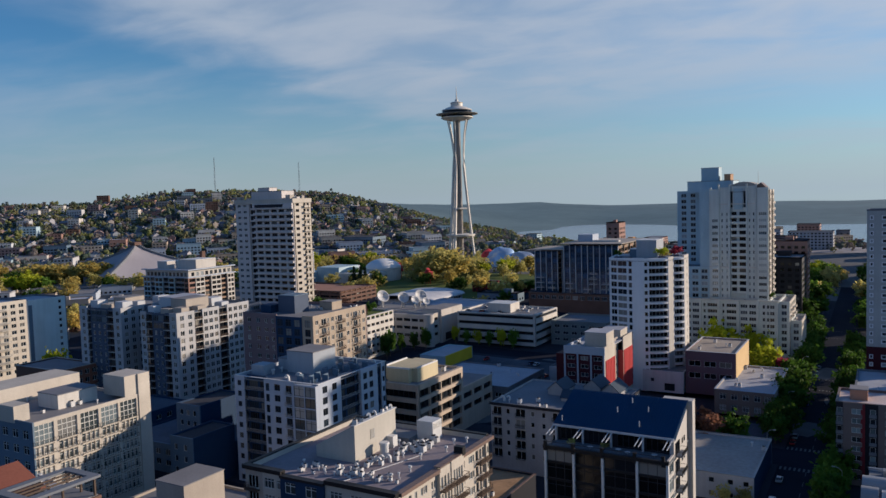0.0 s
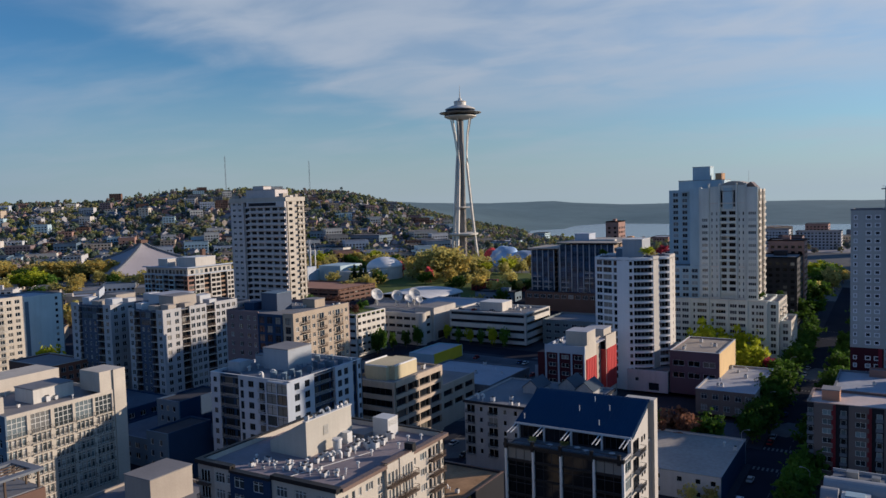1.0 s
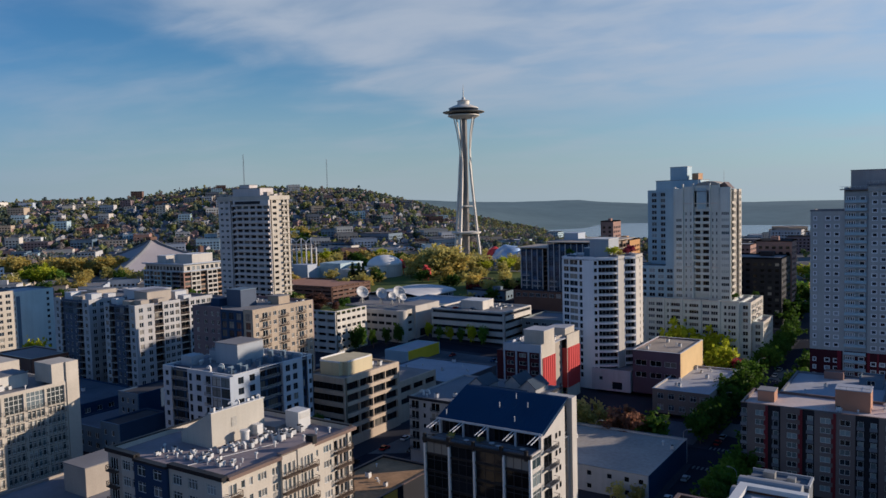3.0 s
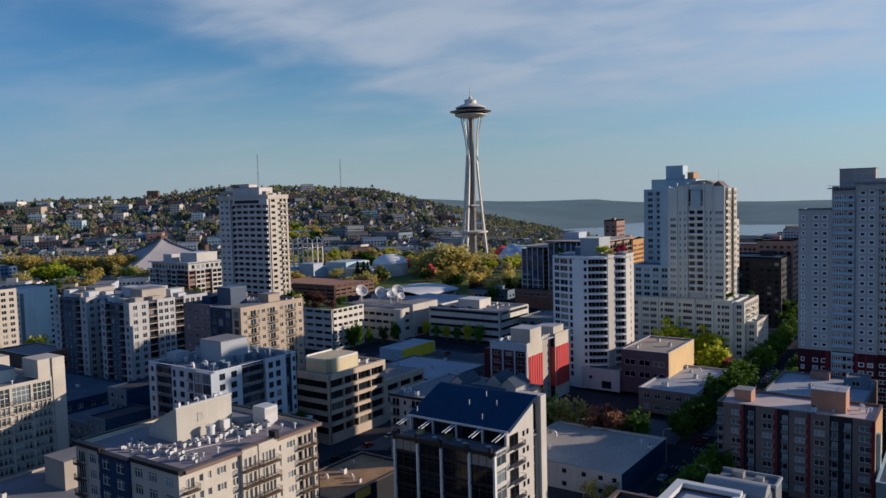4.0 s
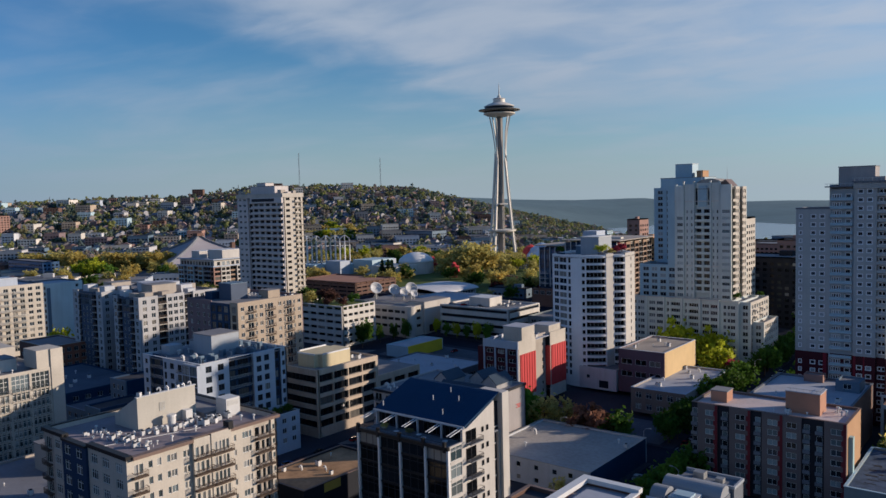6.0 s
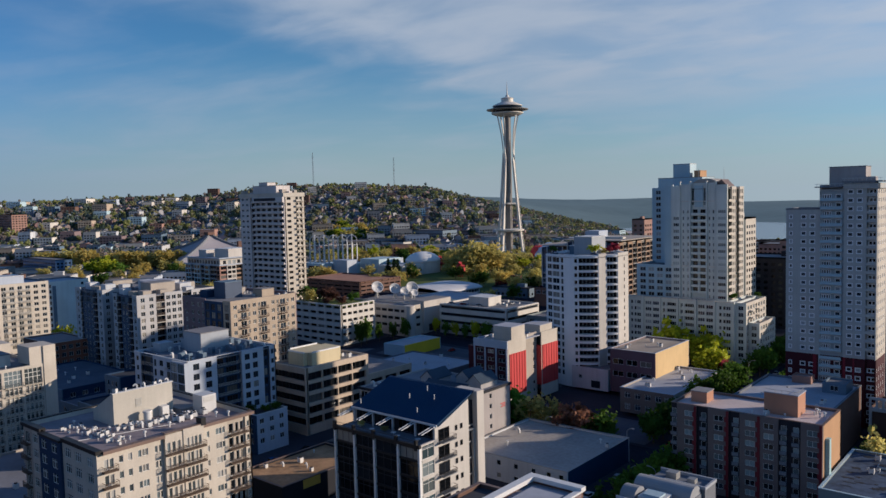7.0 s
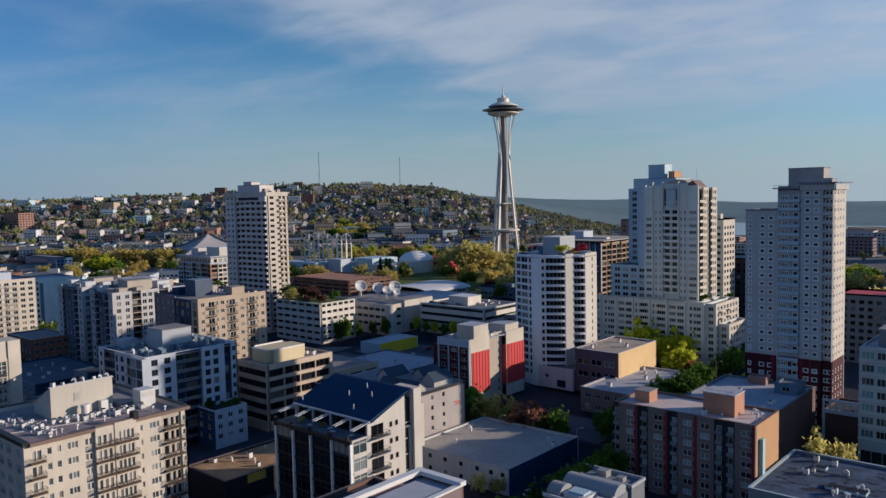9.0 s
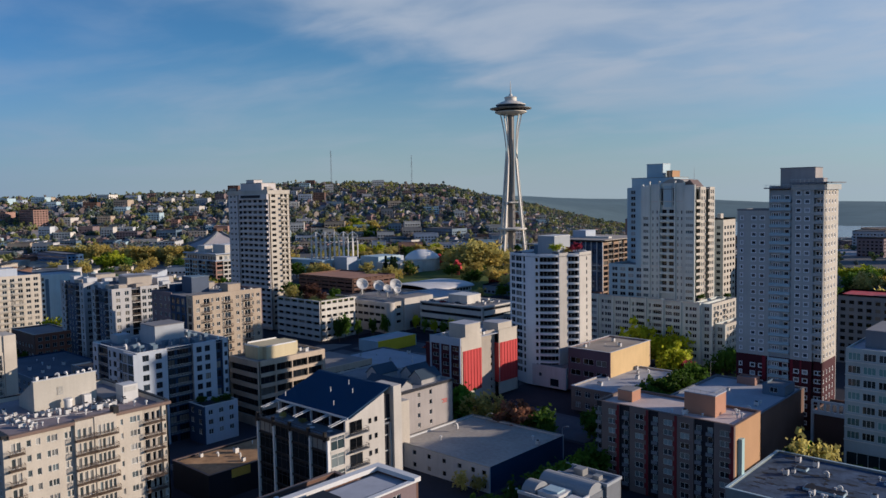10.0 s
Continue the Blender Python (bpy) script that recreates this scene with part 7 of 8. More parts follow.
for k in range(5):
    x, y = -465 + 6.5 * k, 495 + 5.5 * k
    at = thing("garden_arch", x, y, 12, "tall white lacy concrete arch", "arch", "arches in a court")
    q = 3.1
    for dx, dy in ((-q, -q), (q, -q), (q, q), (-q, q)):
        reach = 1.0 if dx and dy else 0.92
        cur = [(x + dx, y + dy, 12), (x + dx, y + dy, 40), (x + dx * 0.95, y + dy * 0.95, 43 * reach + 3.2), (x + dx * 0.72, y + dy * 0.72, 47.0), (x + dx * 0.36, y + dy * 0.36, 48.6), (x, y, 49.2)]
        part("rib", swept(cur, 0.85), WHITEM, at)
    for z in (26, 40):
        bm = bmesh.new()
        for a, c in (((-q, -q), (q, -q)), ((q, -q), (q, q)), ((q, q), (-q, q)), ((-q, q), (-q, -q))):
            beam(bm, (x + a[0], y + a[1], z), (x + c[0], y + c[1], z), 0.28)
        part("tie", bm, WHITEM, at)

# museum of folded, shining shells
ms = thing("museum", -335, 690, 14, "museum of swelling blue, silver and red metal shells", "museum")
for dx, dy, rx, ry, h, mat, name in ((-15, 0, 8, 12, 17, RED, "red_shell"), (0, 2, 18, 16, 19, surface("pale_blue_shell", (0.42, 0.54, 0.70), rough=0.3, metal=0.4), "blue_shell"), (18, 4, 18, 12, 15, surface("silver_shell", (0.55, 0.56, 0.58), rough=0.3, metal=0.7), "silver_shell")):
    bm = bmesh.new()
    bmesh.ops.create_icosphere(bm, subdivisions=4, radius=1)
    for v in bm.verts:
        n = 1 + 0.16 * noise.noise(v.co * 1.6 + Vector((dx, 0, 0)))
        v.co = Vector((-335 + dx + rx * n * v.co.x, 690 + dy + ry * n * v.co.y, 14 + h * n * max(-0.1, v.co.z)))
    for f in bm.faces:
        f.smooth = True
    part(name, bm, mat, ms)

# red sculptures of leaning cut cylinders
for x, y in ((-329.5, 538), (-379.7, 571)):
    o = thing("sculpture", x, y, ground_z(x, y), "bright red steel sculpture of leaning cylinders", "sculpture", "red sculptures")
    for dx, dy, dz, tilt, turn in ((-2.2, 0, 8.0, 60, 20), (1.6, 0.6, 9.4, 75, -40), (0.2, -1.0, 11.2, 35, 70), (2.6, -0.4, 6.8, 80, 110)):
        bm = bmesh.new()
        cyl(bm, 0, 0, -1.9, 1.9, 1.6, 1.6, 16)
        bmesh.ops.transform(bm, matrix=pose(x + dx, y + dy, ground_z(x, y) + dz, tilt, 0, turn), verts=bm.verts)
        part("cylinder", bm, RED, o)
    bm = bmesh.new()
    for dx in (-2.0, 0.2, 2.2):
        beam(bm, (x + dx, y, ground_z(x, y)), (x + dx * 0.8, y, ground_z(x, y) + 8.5), 0.5)
    part("stand", bm, RED, o)

# radio masts on the hill
for x, y, z0, z1 in ((-1062, 1006, 92, 172), (-988, 1152, 86, 164), (-1190, 960, 86, 116), (-1150, 985, 88, 112), (-1330, 660, 76, 100)):
    o = thing("radio_mast", x, y, z0, "thin lattice radio mast on the hilltop", "radio mast", "hilltop masts")
    bm = bmesh.new()
    for dx, dy in ((-1, -0.6), (1, -0.6), (0, 1.1)):
        beam(bm, (x + dx * 1.3, y + dy * 1.3, z0), (x + dx * 0.3, y + dy * 0.3, z1), 0.22)
    part("lattice", bm, GREYC, o)
    bm = bmesh.new()
    for i in range(int((z1 - z0) / 4)):
        z = z0 + 4 * i
        beam(bm, (x - 1.3, y - 0.8, z), (x + 1.0, y - 0.8, z + 4), 0.15)
        beam(bm, (x + 1.3, y - 0.8, z), (x, y + 1.2, z + 4), 0.15)
    part("brace", bm, GREYC, o)

# ---------- the wider town: simple blocks with bands of windows ----------
rng = random.Random(7)
TOWN = [ROSEBRICK, STEELBLUE, CREAM, WARMWHITE, HAZEGREY, PALEBLUE, OFFWHITE, CONC, TAN, BROWNBRICK, WHITE, GREYC, PALEBLUE, MAUVE, SAND]
ROOFS = [GRAVEL, MEMBRANE, WHITEROOF, DARKROOF, MEMBRANE]


def town_block(x, y, w, d, h, turn, mat, rmat, name="town_building", label="plain flat-roofed town building with rows of windows", n=None):
    z = ground_z(x, y) - 1.0
    me = bpy.data.meshes.new("wall")
    bm = boxes((-w / 2, w / 2, -d / 2, d / 2, 0, h + 1.8))
    top = max(bm.faces, key=lambda f: f.calc_center_median().z)
    bmesh.ops.inset_region(bm, faces=[top], thickness=0.35)
    bmesh.ops.translate(bm, verts=top.verts, vec=(0, 0, -0.8))
    bm.to_mesh(me)
    bm.free()
    me.materials.append(mat)
    o = new(name, me)
    o.matrix_basis = pose(x, y, z, 0, 0, turn)
    tagged(o, label, "building")
    bm = boxes((-w / 2 + 0.4, w / 2 - 0.4, -d / 2 + 0.4, d / 2 - 0.4, h + 1, h + 1.12))
    part("roof", bm, rmat, o).matrix_parent_inverse = Matrix()
    sx, sy = rng.uniform(-0.25, 0.1) * w, rng.uniform(-0.2, 0.1) * d
    if math.hypot(x, y) < 640:
        part("stair_head", boxes((sx, sx + w * 0.22, sy, sy + d * 0.22, h + 1.1, h + rng.uniform(3.2, 4.4))), mat, o).matrix_parent_inverse = Matrix()
    bm = bmesh.new()
    fh = 3.3
    for f in range(max(1, int(h / fh))):
        za = 1 + f * fh + 1.0
        k = max(2, int(w / 3.6))
        for u in spread(-w / 2 + 0.5, w / 2 - 0.5, k):
            box(bm, u - 1.0, u + 1.0, -d / 2 - 0.05, -d / 2 + 0.1, za, za + 1.6)
        k = max(2, int(d / 3.6))
        for u in spread(-d / 2 + 0.5, d / 2 - 0.5, k):
            box(bm, w / 2 - 0.1, w / 2 + 0.05, u - 1.0, u + 1.0, za, za + 1.6)
    tagged(part("glazing", bm, DGLASS, o), kind="stuff").matrix_parent_inverse = Matrix()
    return o


placed = [(-660, 510, 120), (-368, 666, 45), (-384, 552, 45), (-460, 510, 75), (-335, 690, 55), (-424, 376, 45), (-365, 446, 55), (-295, 320, 45), (-170, 480, 60), (-70, 405, 60), (-190, 380, 75), (-250, 350, 55), (-275, 222, 60), (-385, 212, 50), (-315, 200, 35)]


def free(x, y, r):
    return all((x - a) ** 2 + (y - b) ** 2 > (r + c) ** 2 for a, b, c in placed)


count = 0
while count < 230:                                    # west of the park, and round its foot
    a, r = radians(rng.uniform(-78, -30)), rng.uniform(330, 1080)
    x, y = r * math.sin(a), r * math.cos(a)
    if x > -240 and y < 420:
        continue
    if math.degrees(a) > -44 and r < 800:
        continue
    if -620 < x < -250 and 430 < y < 800 and math.hypot(x, y) < 850:
        continue
    w, d = rng.uniform(14, 38), rng.uniform(14, 34)
    if not free(x, y, max(w, d) * 0.55):
        continue
    placed.append((x, y, max(w, d) * 0.52))
    h = rng.choice((7, 8, 10, 10, 13, 13, 16, 20)) * (0.8 if r > 700 else 1)
    if -840 < x < -430 and 290 < y < 530:               # low roofs before a band of trees
        h = min(h, 6)
    town_block(x, y, w, d, h, rng.choice((0, 0, 0, -42, -42)) if r < 560 else -42 + rng.uniform(-3, 3), rng.choice(TOWN), rng.choice(ROOFS))
    count += 1
count = 0
while count < 80:                                    # towards the lake
    a, r = radians(rng.uniform(-30, 10)), rng.uniform(480, 1700)
    x, y = r * math.sin(a), r * math.cos(a)
    w, d = rng.uniform(16, 45), rng.uniform(16, 40)
    if (-70 < x < 5 and y < 900) or (math.degrees(a) < -15 and r < 830) or not free(x, y, max(w, d) * 0.55):
        continue
    placed.append((x, y, max(w, d) * 0.52))
    town_block(x, y, w, d, rng.choice((8, 10, 14, 18, 22, 28)) * (0.5 if math.degrees(a) < -13 else 1), rng.choice((0, 0, -42)), rng.choice(TOWN), rng.choice(ROOFS))
    count += 1
# blocks that stand clear of the rest
for x, y, w, d, h, mat, label in ((-51.5, 510, 20, 16, 45, ROSEBRICK, "red-brown brick slab block beyond a tower"), (-58, 486, 32, 28, 38, CHARCOAL, "dark glass block beyond a tower"), 
                                (-169, 568, 18, 22, 36, surface("ochre_stucco", (0.46, 0.25, 0.10), var=0.15), "ochre and yellow slab block in the sun"), (-181, 574, 10, 16, 49, ROSEBRICK, "rose brick stair tower beside an ochre block"), (18, 440, 40, 22, 31, GREYC, "low grey block with a red metal roof"), (95, 470, 40, 30, 24, SAND, "low tan block beyond a tower"),
                                (14, 560, 22, 22, 62, LILAC, "pale slender tower block"), (70, 700, 26, 26, 74, PALEBLUE, "blue-grey tower block in haze"), (150, 360, 24, 24, 40, LILAC, "pale block at the street's end"), (-66, 452, 9, 16, 62, CREAM, "slim tan tower behind a bigger one"),
                                (-840, 412, 70, 20, 14, STEELBLUE, "long blue-grey low hall west of the park"), (-1080, 470, 54, 20, 24, ROSEBRICK, "rose brick apartment block on the west slope"), (45, 640, 60, 30, 26, WARMGREY, "long grey hall towards the lake"), (-595, 735, 56, 24, 9, CONC, "low pale hall with a broad roof at the park"), (-606, 824, 60, 30, 13, STEELBLUE, "broad blue-grey hall behind the park"), (-727, 368, 76, 16, 15, surface("blue_glazed_panel", (0.07, 0.13, 0.24), rough=0.4, var=0.3, scale=0.1), "long blue panelled block before a band of trees"), (-255, 520, 40, 14, 6, DEEPRED, "low dark red shop row beside the park"), (-238, 486, 30, 14, 6, STEELBLUE, "low blue-grey shop row beside the park"), (5, 900, 30, 26, 40, TAN, "tan block by the lake"), (-75, 960, 46, 24, 20, HAZEGREY, "long pale grey block by the lake")):
    town_block(x, y, w, d, h, 0, mat, RED if "red metal" in label else rng.choice(ROOFS), label=label)

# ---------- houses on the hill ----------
# muted bluish walls and roofs: distance haze is painted into them
HW = [surface("hazed_house_paint_%s" % k, c, var=0.15, each=0.25) for k, c in (("white", (0.38, 0.38, 0.41)), ("cream", (0.35, 0.31, 0.28)), ("brown", (0.24, 0.19, 0.18)), ("grey", (0.28, 0.30, 0.34)), ("brick", (0.28, 0.19, 0.18)))]
HR = [surface("hazed_house_roof_%s" % k, c, var=0.2, each=0.25) for k, c in (("slate", (0.17, 0.18, 0.22)), ("brown", (0.22, 0.16, 0.15)), ("grey", (0.30, 0.30, 0.33)))]


def house_mesh(w, d, h, rise, wm, rm):
    b = boxes((-w / 2, w / 2, -d / 2, d / 2, -4, h))
    for x in (-w / 2, w / 2):
        b.faces.new([b.verts.new(c) for c in ((x, -d / 2, h), (x, d / 2, h), (x, 0, h + rise))])
    for u in spread(-w / 2, w / 2, 3):
        for z in (1.0, 3.8):
            box(b, u - 0.6, u + 0.6, -d / 2 - 0.06, -d / 2, z, z + 1.4, 1)
    m1 = bpy.data.meshes.new("wall")
    b.to_mesh(m1)
    b.free()
    m1.materials.append(wm)
    m1.materials.append(DGLASS)
    b = bmesh.new()
    e = 0.5
    for s in (-1, 1):
        v = [b.verts.new(c) for c in ((-w / 2 - e, s * (d / 2 + e), h - e * rise * 2 / d), (w / 2 + e, s * (d / 2 + e), h - e * rise * 2 / d), (w / 2 + e, 0, h + rise), (-w / 2 - e, 0, h + rise))]
        v2 = [b.verts.new(q.co + Vector((0, 0, 0.25))) for q in v]
        for f in ((0, 1, 2, 3),):
            b.faces.new([v[i] for i in f])
            b.faces.new([v2[i] for i in f])
        for i in range(4):
            b.faces.new((v[i], v[(i + 1) % 4], v2[(i + 1) % 4], v2[i]))
    m2 = bpy.data.meshes.new("roof")
    b.to_mesh(m2)
    b.free()
    m2.materials.append(rm)
    return m1, m2


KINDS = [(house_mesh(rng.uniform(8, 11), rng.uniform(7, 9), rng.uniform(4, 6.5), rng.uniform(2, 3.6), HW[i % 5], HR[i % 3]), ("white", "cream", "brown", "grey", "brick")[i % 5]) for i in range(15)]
HILL = []
while len(HILL) < 1800:
    a, r = radians(rng.uniform(-80, -16)), math.sqrt(rng.uniform(900 ** 2, 1560 ** 2))
    x, y = r * math.sin(a), r * math.cos(a)
    if ground_z(x, y) < -12:
        continue
    HILL.append((x, y, r))
HILL.sort(key=lambda h: h[2])
for x, y, r in HILL[::60]:
    (m1, m2), colour = rng.choice(KINDS)
    o = thing("hillside_house", x, y, ground_z(x, y), "%s gabled house among trees on the hillside" % colour, "house", "houses on the hill", turn=rng.uniform(-50, 30))
    for nm, md in (("wall", m1), ("roof", m2)):
        p = part(nm, md, None, o)
        p.matrix_parent_inverse = Matrix()
# the rest of the houses, too many to count
allv, allf, mats = [], [], []
for i, (x, y, r) in enumerate(h for k, h in enumerate(HILL) if k % 60):
    w, d, h, rise, t = rng.uniform(7, 12), rng.uniform(6, 10), rng.uniform(4, 7), rng.uniform(1.5, 3.0), radians(rng.uniform(-50, 30))
    z = ground_z(x, y)
    c, s = math.cos(t), math.sin(t)
    base_i = len(allv)
    for px, py, pz in ((-w / 2, -d / 2, -4), (w / 2, -d / 2, -4), (w / 2, d / 2, -4), (-w / 2, d / 2, -4), (-w / 2, -d / 2, h), (w / 2, -d / 2, h), (w / 2, d / 2, h), (-w / 2, d / 2, h), (-w / 2, 0, h + rise), (w / 2, 0, h + rise)):
        allv.append((x + c * px - s * py, y + s * px + c * py, z + pz))
    k = rng.randrange(5)
    for f, mi in (((0, 1, 5, 4), k), ((1, 2, 6, 9, 5), k), ((2, 3, 7, 6), k), ((3, 0, 4, 8, 7), k), ((4, 5, 9, 8), 5 + k % 3), ((6, 7, 8, 9), 5 + k % 3)):
        allf.append([base_i + j for j in f])
        mats.append(mi)
me = bpy.data.meshes.new("hillside_houses")
me.from_pydata(allv, [], allf)
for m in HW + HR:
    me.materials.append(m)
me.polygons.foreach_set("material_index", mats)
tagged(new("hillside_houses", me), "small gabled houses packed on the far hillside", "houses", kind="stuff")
count = 0
while count < 75:                                     # flats and schools among the houses
    a, r = radians(rng.uniform(-79, -30)), math.sqrt(rng.uniform(880 ** 2, 1480 ** 2))
    x, y = r * math.sin(a), r * math.cos(a)
    w, d = rng.uniform(18, 42), rng.uniform(14, 24)
    if not free(x, y, max(w, d) * 0.5):
        continue
    placed.append((x, y, max(w, d) * 0.5))
    town_block(x, y, w, d, rng.uniform(9, 15), -42 + rng.uniform(-4, 4), rng.choice(TOWN), rng.choice(ROOFS), "hillside_block", "flat-roofed apartment block among trees on the hillside")
    count += 1
town_block(-1010, 1080, 60, 22, 16, -42, CONC, MEMBRANE, "hilltop_block", "long pale block on the hilltop")
town_block(-1235, 900, 26, 20, 20, -42, BROWNBRICK, MEMBRANE, "hilltop_block", "brick apartment block on the hilltop")
town_block(-1120, 1000, 20, 18, 16, -42, BROWNBRICK, MEMBRANE, "hilltop_block", "brick apartment block on the hilltop")
# ---------- trees ----------
def tree_meshes(seed, h, spread_r, leaf, clumps=46, per=26, size=0.75, conifer=False):
    """A tapered trunk with limbs, and a crown of many small leaf faces in uneven clumps."""
    g = np.random.default_rng(seed)
    bm = bmesh.new()
    trunk_h = h * (0.34 if not conifer else 0.95)
    cyl(bm, 0, 0, -0.6, trunk_h, h * 0.022 + 0.08, h * 0.012 + (0.05 if not conifer else -0.05 + 0.06), 7)
    ends = []
    for i in range(0 if conifer else 7):
        a = 2 * math.pi * i / 7 + g.uniform(-0.4, 0.4)
        e = Vector((math.cos(a) * spread_r * g.uniform(0.35, 0.7), math.sin(a) * spread_r * g.uniform(0.35, 0.7), h * g.uniform(0.5, 0.85)))
        beam(bm, (0, 0, trunk_h * g.uniform(0.75, 1.0)), e, h * 0.012 + 0.04)
        ends.append(e)
    tm = bpy.data.meshes.new("trunk")
    bm.to_mesh(tm)
    bm.free()
    tm.materials.append(BARK)
    cs = []
    for i in range(clumps):
        if conifer:
            t = g.uniform(0.1, 1.0)
            rr = spread_r * (1.02 - t) * g.uniform(0.3, 1.0)
            a = g.uniform(0, 6.283)
            cs.append((rr * math.cos(a), rr * math.sin(a), h * t, spread_r * 0.22 * (1.15 - t) + 0.15))
        else:
            v = g.normal(size=3)
            v /= np.linalg.norm(v)
            q = g.uniform(0.35, 1.0) ** 0.6
            lump = 1 + 0.28 * math.sin(3 * math.atan2(v[1], v[0]) + seed) + 0.18 * g.normal()
            cs.append((v[0] * spread_r * q * lump, v[1] * spread_r * q * lump, h * 0.62 + v[2] * h * 0.36 * q * lump, spread_r * g.uniform(0.16, 0.32)))
    cs = np.array(cs)
    n = clumps * per
    cen = np.repeat(cs[:, :3], per, 0) + g.normal(size=(n, 3)) * np.repeat(cs[:, 3], per)[:, None] * 0.62
    ax = g.normal(size=(n, 3))
    ax /= np.linalg.norm(ax, axis=1)[:, None]
    bx = np.cross(ax, g.normal(size=(n, 3)))
    bx /= np.linalg.norm(bx, axis=1)[:, None]
    sz = size * g.uniform(0.5, 1.2, (n, 1))
    vv = np.empty((n, 4, 3))
    vv[:, 0], vv[:, 1], vv[:, 2], vv[:, 3] = cen - ax * sz, cen - bx * sz * 0.6, cen + ax * sz, cen + bx * sz * 0.6
    cm = bpy.data.meshes.new("crown")
    cm.from_pydata(vv.reshape(-1, 3).tolist(), [], np.arange(n * 4).reshape(n, 4).tolist())
    cm.materials.append(LEAF[leaf])
    return tm, cm


WORDS = {"green": "leafy green street tree", "lime": "bright lime-green spring tree", "olive": "olive-gold tree in spring leaf", "gold": "golden spring tree in sunlight", "spring": "fresh spring-green street tree", "umber": "dark umber-leaved garden tree", "dark": "dark narrow conifer tree", "rust": "rust-coloured tree in blossom", "pink": "small crimson-leaved spring tree"}
PROTO = {}
for k, leaf in enumerate(("green", "lime", "olive", "gold", "rust", "pink", "spring", "umber")):
    PROTO[leaf] = [tree_meshes(10 * k + j, 10, 4.2, leaf, per=16 if leaf in ("olive", "gold") else 26) for j in range(3)]
PROTO["dark"] = [tree_meshes(90 + j, 10, 1.9, "dark", clumps=60, per=22, size=0.5, conifer=True) for j in range(2)]
tr = random.Random(3)


FAR_TREES = []


def tree(x, y, h, leaf, wide=1.0, where="", z=None):
    tm, cm = tr.choice(PROTO[leaf])
    at = pose(x, y, ground_z(x, y) + 0.2 if z is None else z, 0, 0, tr.uniform(0, 360)) @ Matrix.Diagonal((h / 10 * wide, h / 10 * wide, h / 10, 1))
    if math.hypot(x, y) > 590 and z is None:              # past counting: kept for the joined mass
        FAR_TREES.append((tm, cm, np.array(at)))
        return None
    o = new("tree")
    o.matrix_basis = at
    tagged(o, WORDS[leaf] + (" " + where if where else ""), "tree", "trees")
    for nm, md in (("trunk", tm), ("crown", cm)):
        c = new(nm, md)
        c.parent = o
    return o


# along the avenue: close rows whose crowns run together
for y in list(range(268, 346, 6)) + list(range(372, 446, 8)):
    tree(-31.8 + tr.uniform(-1, 1), y + tr.uniform(-1.5, 1.5), tr.uniform(8.5, 12), "green", 1.0, "beside the avenue")
for y in list(range(188, 240, 7)) + list(range(268, 346, 7)) + list(range(370, 430, 9)):
    tree(-11.8 + tr.uniform(-1, 1) - 1.4, y + tr.uniform(-1.5, 1.5), tr.uniform(8, 11.5), "spring" if y in (223, 230) else "green", 1.0, "beside the avenue")
for x, y, h, leaf, w in ((-78, 252, 14, "spring", 1.0), (-71, 253, 13, "olive", 1.1), (-64, 254, 12.5, "olive", 1.1), (-56, 254.5, 12, "rust", 1.1), (-50, 254.5, 12, "rust", 1.1), (-44, 254.5, 12, "green", 1.0),
                         (-68, 366, 19, "lime", 1.0), (-61, 370, 15, "lime", 1.2), (-54, 371, 16, "lime", 1.1), (-47, 356, 14, "lime", 1.1), (-40, 356, 10, "pink", 0.9), (-36, 350, 11, "green", 1.0),
                         (-118, 388, 9, "green", 1.0), (-38, 207, 5.5, "olive", 0.9), (-33, 209, 5, "olive", 0.9), (33.5, 270.5, 14, "olive", 0.85), (37.5, 274, 12, "olive", 0.8), (31, 273, 11, "spring", 0.8), (47, 278, 7, "green", 1.2), (54, 272, 7, "green", 1.2), (42, 271, 6, "lime", 1),
                         (-56, 660, 11, "lime", 1.5), (-48, 655, 12, "lime", 1.5), (-41, 662, 11, "lime", 1.5), (-30, 640, 10, "gold", 1.2), (-2, 520, 15, "olive", 1.0), (-320, 186, 8, "green", 1.2), (-310, 187, 7, "green", 1.1), (-338, 212, 17, "lime", 0.8)):
    tree(x, y, h, leaf, w)
for x in (-206, -199, -192, -185, -178, -171):
    tree(x, 361.5, tr.uniform(7, 10.5), "lime" if x in (-206, -192, -178) else "spring", 0.55, "before parking decks")
for x, y in ((-222, 318), (-224, 324), (-222, 332), (-219, 340), (-215, 345)):
    tree(x, y, tr.uniform(9, 14), "green", 0.55, "beside a garage")
for x, y, h, leaf in ((-258, 314, 7, "olive"), (-252, 316, 5, "dark"), (-244, 314, 4, "umber"), (-236, 318, 4.5, "umber"), (-240, 330, 5, "green"), (-262, 322, 6, "umber"), (-257, 326, 7, "umber"), (-251, 324, 6, "umber"), (-265, 318, 8, "green")):
    tree(x, y, h, leaf, 1.4, "on a roof garden", 23.7)
